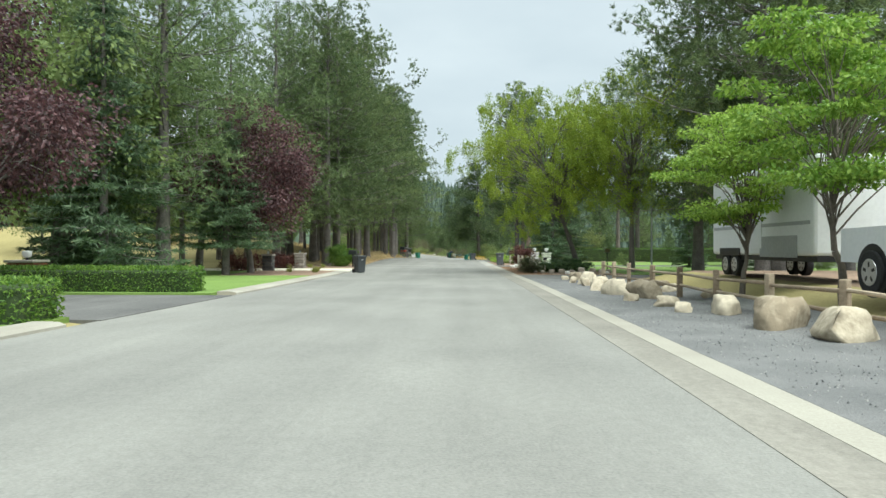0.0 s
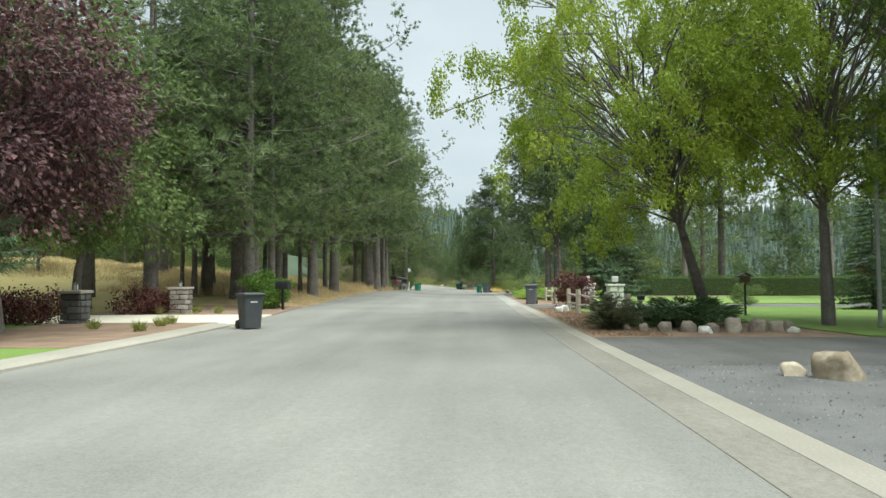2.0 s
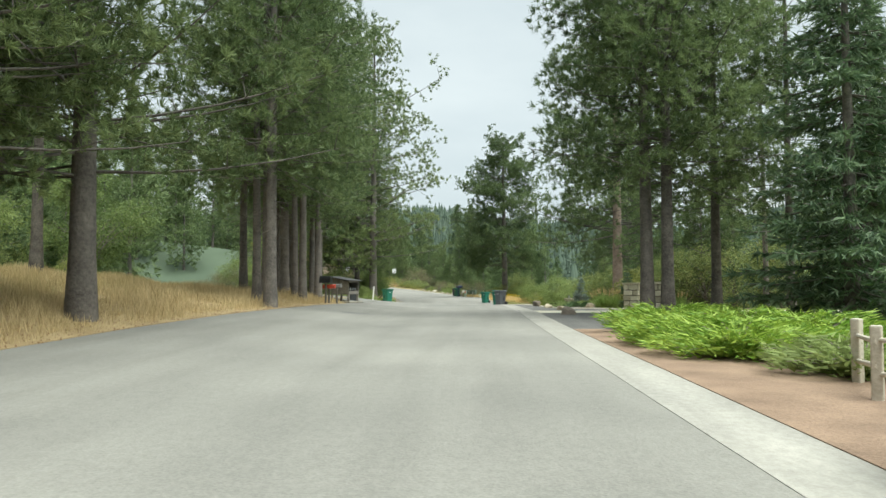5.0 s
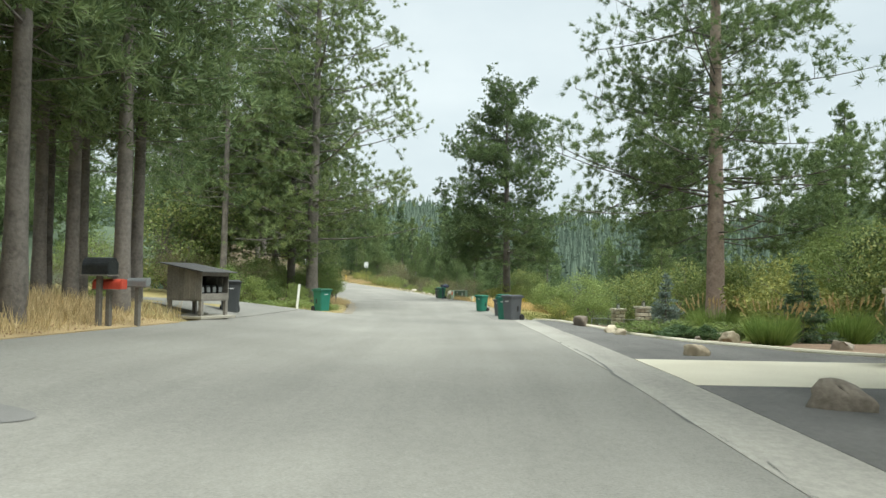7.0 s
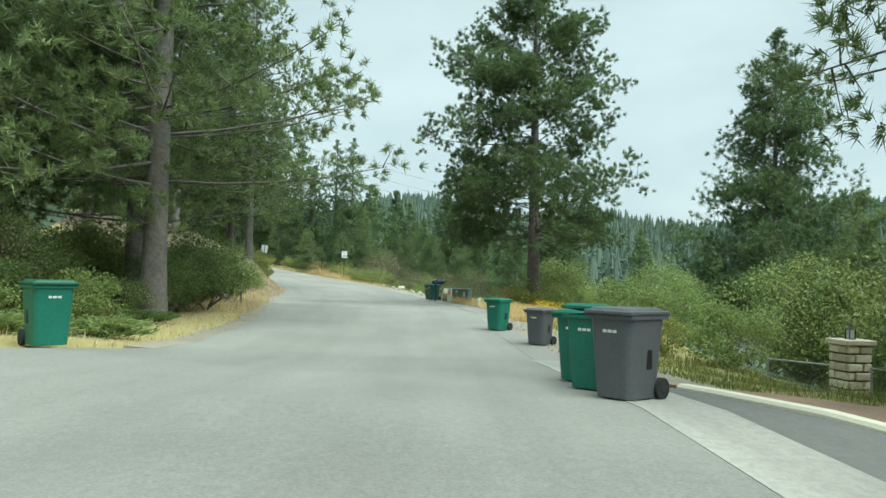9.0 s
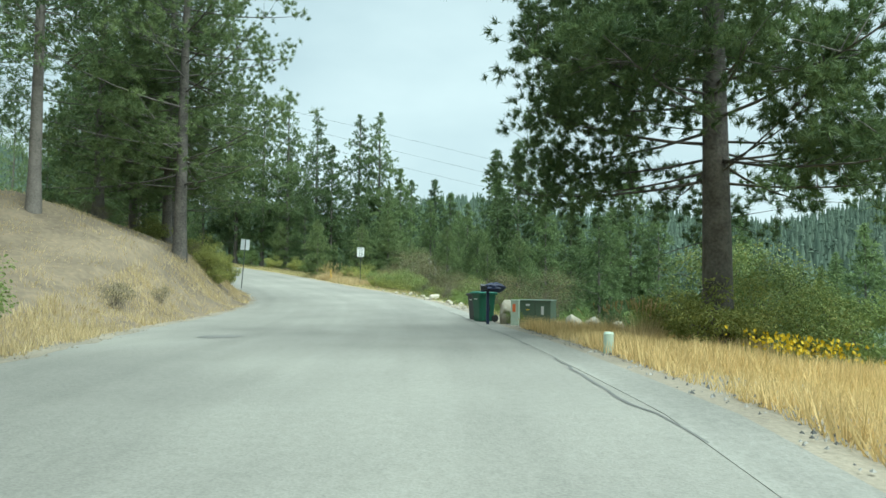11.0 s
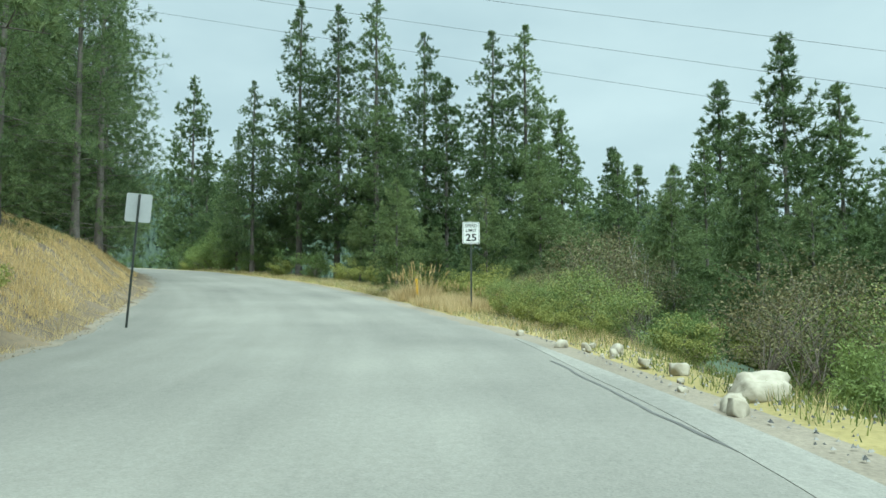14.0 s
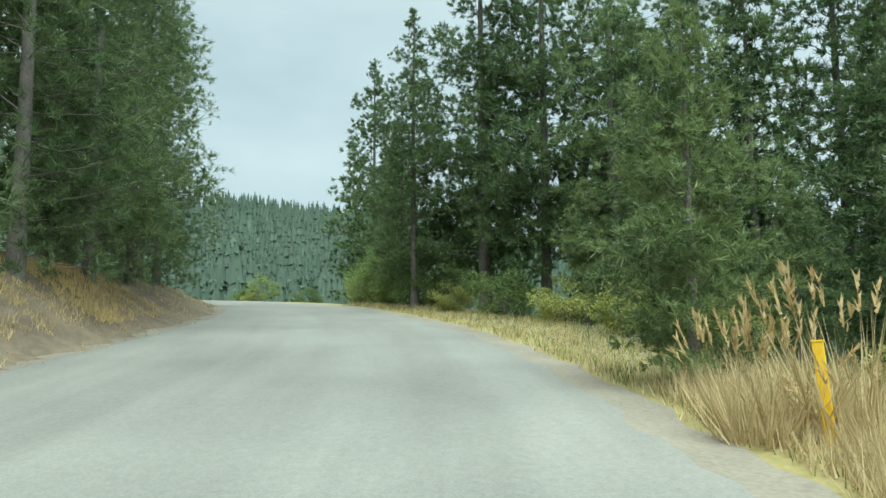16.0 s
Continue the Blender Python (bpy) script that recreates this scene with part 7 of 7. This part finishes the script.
tarp_mailbox()
cab = thing("utility_cabinet", "olive green steel utility cabinet on a concrete pad", "utility box", (-1.2, 149.1, ground_at(-1.2, 149.1)), turn=-14)
part("pad", box_mesh("pad", (0, 0, 0.0), (1.2, 1.1, 0.16), "concrete", 0.01), cab)
part("body", box_mesh("body", (0, 0, 0.42), (1.15, 0.95, 0.72), "util_green", 0.012), cab)
part("lid", box_mesh("lid", (0, 0, 0.80), (1.2, 1.0, 0.06), "util_green", 0.015), cab)
part("door_seam", box_mesh("door_seam", (0.05, -0.478, 0.42), (0.012, 0.008, 0.66), "black", 0), cab)
part("hasp", box_mesh("hasp", (-0.2, -0.485, 0.5), (0.12, 0.03, 0.03), "yellow_paint", 0.004), cab)
part("notice", box_mesh("notice", (0.3, -0.48, 0.48), (0.09, 0.008, 0.28), "print", 0), cab, "pale notice panel")
part("notice", box_mesh("notice", (-0.2, -0.48, 0.66), (0.14, 0.008, 0.07), "print", 0), cab, "pale notice panel")
ped = thing("cable_pedestal", "pale cable pedestal with an orange label", "utility box", (-1.93, 148.15, ground_at(-1.93, 148.15)), turn=-10)
part("body", box_mesh("body", (0, 0, 0.36), (0.26, 0.24, 0.88), "pale_green", 0.015), ped)
part("cap", box_mesh("cap", (0, 0, 0.82), (0.29, 0.27, 0.05), "pale_green", 0.012), ped)
part("label_plate", box_mesh("label_plate", (-0.02, -0.124, 0.58), (0.1, 0.008, 0.26), "orange_label", 0), ped, "orange warning label")
ped2 = thing("cable_stub", "short pale green cable pedestal in dry grass", "utility box", (-0.15, 137.7, ground_at(-0.15, 137.7)))
part("tube", rod_mesh("tube", (0, 0, -0.1), (0, 0, 0.36), 0.1, "pale_green", 0.095, 16), ped2)
part("cap", rod_mesh("cap", (0, 0, 0.36), (0, 0, 0.40), 0.1, "pale_green", 0.07, 16), ped2)
rf = np.random.default_rng(91)
fp = np.c_[3.3 + rf.normal(0, 0.5, 260), 137.9 + rf.normal(0, 0.35, 260), np.zeros(260)]
fp[:, 2] = height(fp[:, 0], fp[:, 1]) + rf.uniform(0.25, 0.6, 260)
v, f = leaves(fp, unit(rf.normal(0, 0.5, fp.shape) + np.array([0, 0, 0.7])), 0.09 * np.ones(260), 0.07 * np.ones(260), rf)
v2, f2 = blades(np.c_[fp[:, :2], fp[:, 2] - 0.5], np.tile([0, 0, 1.0], (260, 1)), 0.52 * np.ones(260), 0.012 * np.ones(260), rf)
flowers = thing("flowering_weed", "clump of weeds with yellow flowers", "flowers", (0, 0, 0))
tagged(part("petals", raw_mesh("petals", v, f, "flower"), flowers), kind="stuff")
part("stems", raw_mesh("stems", v2, f2, "greengrass"), flowers)
for n, (x, y) in enumerate(((-8.9, 42.6), (-9.2, 44.6), (-10.6, 43.4), (-10.4, 52.7), (-11.4, 52.9), (-9.4, 45.7), (-12.9, 52.7))):
    r9 = np.random.default_rng(200 + n)
    d = unit(np.c_[r9.normal(0, 0.7, (150, 2)), np.ones(150)])
    v, f = blades(np.zeros((150, 3)) + r9.normal(0, 0.05, (150, 3)) * [1, 1, 0], d, 0.36 * r9.uniform(0.6, 1.1, 150), 0.035 * np.ones(150), r9)
    whole("bed_tuft", raw_mesh("bed_tuft", v, f, "yellow_shrub"), "small yellow-green tuft in the mulch bed", "plant", "bed tufts", place=(x, y, ground_at(x, y) + 0.1))

# ---- ring kerb round two pines ----
a = np.linspace(0, 2 * np.pi, 40, endpoint=False)
prof = ((1.75, 0.0), (1.75, 0.11), (1.62, 0.13), (1.5, 0.11), (1.5, 0.0))
V = [(6.7 + r * math.cos(t), 85.6 + 1.15 * r * math.sin(t), ground_at(6.7 + r * math.cos(t), 85.6 + r * math.sin(t)) + 0.03 + h) for t in a for r, h in prof]
F = [(i * 5 + j, ((i + 1) % 40) * 5 + j, ((i + 1) % 40) * 5 + j + 1, i * 5 + j + 1) for i in range(40) for j in range(4)]
whole("kerb_ring", raw_mesh("kerb_ring", V, F, "pale_concrete", True), "pale concrete kerb ring round two pines", kind="structure")
V = [(6.7, 85.6, ground_at(6.7, 85.6) + 0.12)] + [(6.7 + 1.55 * math.cos(t), 85.6 + 1.15 * 1.55 * math.sin(t), ground_at(6.7 + 1.5 * math.cos(t), 85.6 + 1.5 * math.sin(t)) + 0.10) for t in a]
whole("bed_ring", raw_mesh("bed_ring", V, [(0, i + 1, (i + 1) % 40 + 1) for i in range(40)], "mulch"), "mulch inside a kerb ring", kind="structure")


# ---- trailer and pickup ----
def wheel(root, x, y, z, r, wide, name="wheel"):
    hub = new(name)
    hub.parent = root
    hub.location = (x, y, z)

    def ring(bm):
        rod(bm, (-wide / 2, 0, 0), (wide / 2, 0, 0), r, sides=28)
    part("tyre", solid("tyre", ring, "tyre", 0.03), hub)

    def disc(bm):
        rod(bm, (-wide / 2 - 0.012, 0, 0), (wide / 2 + 0.012, 0, 0), r * 0.62, sides=24)
    part("rim", solid("rim", disc, "alloy", 0.01), hub)
    for k in range(5):
        ob = part("spoke_gap", box_mesh("spoke_gap", (0, 0, r * 0.36), (wide + 0.03, r * 0.16, r * 0.26), "black", 0.01), hub)
        ob.rotation_euler = (radians(72 * k), 0, 0)


tz = ground_at(9.5, 18.0) + 0.03
trailer = thing("travel_trailer", "white travel trailer with twin axles parked behind a fence", "trailer", (10.0, 22.1, tz))
part("body", box_mesh("body", (0, 0, 1.98), (2.4, 7.4, 2.6), "trailer", 0.09), trailer)
part("lower_panel", box_mesh("lower_panel", (-1.205, -1.6, 0.93), (0.03, 2.4, 0.6), "trailer_grey", 0.01), trailer)
part("stripe", box_mesh("stripe", (-1.204, 0.0, 1.55), (0.02, 7.0, 0.1), "trailer_grey", 0), trailer)
part("door", box_mesh("door", (-1.207, -0.2, 1.75), (0.03, 0.68, 1.75), "trailer", 0.01), trailer)
part("chassis", box_mesh("chassis", (0, 0, 0.6), (2.2, 7.3, 0.14), "black", 0.01), trailer)
for yy in (1.65, 2.45):
    for sx in (-1.08, 1.08):
        wheel(trailer, sx, yy, 0.37, 0.37, 0.24)
part("wheel_arch", box_mesh("wheel_arch", (-1.203, 2.05, 0.78), (0.03, 1.8, 0.24), "black", 0.02), trailer)
part("drawbar", box_mesh("drawbar", (0, -4.1, 0.5), (0.12, 1.0, 0.1), "black", 0.01), trailer)
truck = thing("pickup_truck", "white pickup truck parked in front of a trailer", "pickup", (8.75, 12.2, tz))


def shell(bm):
    prof = [(-2.9, 0.55), (-2.9, 1.05), (-2.75, 1.18), (-1.35, 1.24), (-0.75, 1.9), (1.0, 1.92), (1.2, 1.3), (2.9, 1.28), (2.9, 0.6)]
    ends = [[bm.verts.new((x, y, z)) for y, z in prof] for x in (-0.98, 0.98)]
    for e in (0, 1):
        for i, (y, z) in enumerate(prof):
            if z > 1.5:
                ends[e][i].co.x *= 0.82
    bm.faces.new(ends[0]), bm.faces.new(ends[1][::-1])
    for i in range(len(prof)):
        j = (i + 1) % len(prof)
        bm.faces.new((ends[0][j], ends[0][i], ends[1][i], ends[1][j]))


part("body", solid("body", shell, "trailer", 0.05), truck)
for sx in (-0.9, 0.9):
    part("side_window", box_mesh("side_window", (sx, 0.1, 1.58), (0.06, 1.6, 0.42), "window", 0.02), truck)
    for yy in (-1.85, 1.75):
        wheel(truck, sx, yy, 0.42, 0.42, 0.28)
        part("wheel_arch", solid("wheel_arch", lambda bm: rod(bm, (sx * 1.06, yy, 0.45), (sx * 1.095, yy, 0.45), 0.52, sides=24), "black", 0), truck)
for sx in (-0.7, 0.7):
    part("headlight", box_mesh("headlight", (sx, -2.9, 0.98), (0.4, 0.08, 0.2), "lamp_glass", 0.03), truck)
part("bumper", box_mesh("bumper", (0, -2.95, 0.62), (1.9, 0.2, 0.24), "galv", 0.05), truck)
part("grille", box_mesh("grille", (0, -2.91, 0.95), (0.9, 0.06, 0.26), "black", 0.02), truck)


# ---- houses far behind the gardens ----
def house(x, y, turn, size, wall_m, label):
    w, d, h = size
    root = thing("house", label, "house", (x, y, ground_at(x, y)), turn=turn)
    part("wall", box_mesh("wall", (0, 0, h / 2 - 0.3), (w, d, h + 0.6), wall_m, 0.02), root)

    def cover(bm):
        e, rise = 0.7, 1.5
        vs = [bm.verts.new(p) for p in ((-w / 2 - e, -d / 2 - e, h), (w / 2 + e, -d / 2 - e, h), (w / 2 + e, d / 2 + e, h), (-w / 2 - e, d / 2 + e, h), (-w / 2 + 1, 0, h + rise), (w / 2 - 1, 0, h + rise))]
        for f in ((0, 1, 5, 4), (1, 2, 5), (2, 3, 4, 5), (3, 0, 4), (3, 2, 1, 0)):
            bm.faces.new([vs[i] for i in f])
    part("roof", solid("roof", cover, "shingle", 0), root)
    n = int(w / 3)
    for k in range(n):
        win = part("window", box_mesh("window", (-w / 2 + (k + 0.5) * w / n, -d / 2 - 0.01, 1.55), (1.2, 0.05, 1.1), "window", 0), root)
        part("frame", solid("frame", lambda bm: [box(bm, (-w / 2 + (k + 0.5) * w / n + ox, -d / 2 - 0.03, 1.55 + oz), (ww, 0.07, hh)) for ox, oz, ww, hh in ((0, 0.58, 1.36, 0.08), (0, -0.58, 1.36, 0.08), (0.64, 0, 0.08, 1.1), (-0.64, 0, 0.08, 1.1))], "white_paint", 0), win)
    part("garage_door", box_mesh("garage_door", (-w / 2 - 0.01, 0, 1.1), (0.05, d * 0.5, 2.2), "pale_wall", 0.01), root)


house(47, 97, 12, (14, 9, 2.8), "house_wall", "low brown house with a dark roof beyond the lawn")
house(28.5, 57.5, -15, (13, 9, 2.8), "pale_wall", "low pale house with a dark roof beyond the lawn")

# ---- far woods ----
rw = np.random.default_rng(17)
n = 19000
bear, dist = rw.uniform(-1.9, 2.0, n), rw.uniform(0, 1, n) ** 0.85 * 520 + 150
bear[:1700], dist[:1700] = rw.uniform(0.7, 2.3, 1700), rw.uniform(65, 150, 1700)
fx, fy = -10 - np.sin(bear) * dist, 120 + np.cos(bear) * dist
fs, fl = to_sl(fx, fy)
keep = (np.abs(fl) > 60) | (dist > 300) | ((fs > 255) & (np.abs(fl) > 13))
fx, fy = fx[keep], fy[keep]
n = len(fx)
sides, tiers = 7, 3
fh = rw.uniform(7, 16, n)
fz = height(fx, fy) - 0.5
corner = np.arange(sides) * 6.2832 / sides
V, F = [], []
for k in range(tiers):
    low, top = (0.27 * k - 0.03), min(1.0, 0.5 + 0.27 * k)
    reach = fh[:, None] * (0.17 - 0.045 * k) * rw.uniform(0.8, 1.2, (n, sides))
    a = corner[None] + rw.uniform(0, 6.28, n)[:, None]
    drop = fh[:, None] * (low + rw.uniform(-0.03, 0.03, (n, sides)))
    rim = np.stack([fx[:, None] + np.cos(a) * reach, fy[:, None] + np.sin(a) * reach, fz[:, None] + drop], 2)
    tip = np.stack([fx, fy, fz + fh * top], 1)[:, None]
    start = sum(len(v) for v in V)
    V.append(np.concatenate([rim, tip], 1).reshape(-1, 3))
    i0 = start + np.arange(n)[:, None] * (sides + 1)
    ring = np.arange(sides)[None]
    F.append(np.stack([i0 + ring, i0 + (ring + 1) % sides, np.repeat(i0 + sides, sides, 1)], 2).reshape(-1, 3))
per = 18
u = rw.uniform(0.04, 0.97, n * per)
a = rw.uniform(0, 6.28, n * per)
out = np.stack([np.cos(a), np.sin(a), np.full(n * per, -0.35)], 1)
tall = np.repeat(fh, per)
foot = np.stack([np.repeat(fx, per), np.repeat(fy, per), np.repeat(fz, per) + tall * u], 1) + out * (tall * 0.13 * (1 - u))[:, None]
bv, bf = blades(foot, unit(out), tall * (0.04 + 0.10 * (1 - u)) * rw.uniform(0.7, 1.3, n * per), tall * 0.07, rw)
F.append(bf + sum(len(v) for v in V))
V.append(bv)
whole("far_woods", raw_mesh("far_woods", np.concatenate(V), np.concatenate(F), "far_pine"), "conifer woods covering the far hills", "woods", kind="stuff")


# ---- overhead wires and a far mast ----
def wire(a, b, sag, label):
    pts = [Vector(a).lerp(Vector(b), k / 24) - Vector((0, 0, sag * 4 * (k / 24) * (1 - k / 24))) for k in range(25)]
    v, f = tubes([(np.array(pts), np.full(25, 0.009))], 4)
    whole("overhead_wire", raw_mesh("overhead_wire", v, f, "wire"), label, "wire", "overhead wires")


def utility_pole(x, y, h):
    root = thing("utility_pole", "tall grey wooden utility pole with a crossarm", "pole", (x, y, ground_at(x, y)))
    part("shaft", rod_mesh("shaft", (0, 0, -0.5), (0, 0, h), 0.16, "grey_wood", 0.11, 12), root)
    part("crossarm", box_mesh("crossarm", (0, 0, h - 0.5), (0.12, 2.4, 0.12), "grey_wood", 0.01), root)
    return x, y, ground_at(x, y) + h


for top, low in (((-130.0, 184.7, 43.7), (44.0, 199.2, 1.5)),):
    utility_pole(*top[:2], top[2] + 0.6 - ground_at(*top[:2]))
    utility_pole(*low[:2], low[2] + 0.6 - ground_at(*low[:2]))
    for k, (dy, dz) in enumerate(((-1.1, 0.0), (0.0, -1.3), (1.1, -2.6))):
        wire((top[0], top[1] + dy, top[2] + 0.2 + dz), (low[0], low[1] + dy, low[2] + 0.2 + dz), 0.6, "thin dark overhead wire")
mast = thing("radio_mast", "thin pale radio mast on a far hilltop", "mast", (-424.0, 612.0, ground_at(-424.0, 612.0)))
part("shaft", rod_mesh("shaft", (0, 0, -2), (0, 0, 80), 0.45, "galv", 0.3, 6), mast)
for ob, used in PROTO.values():
    if not used:
        for o in (*ob.children_recursive, ob):
            bpy.data.objects.remove(o)
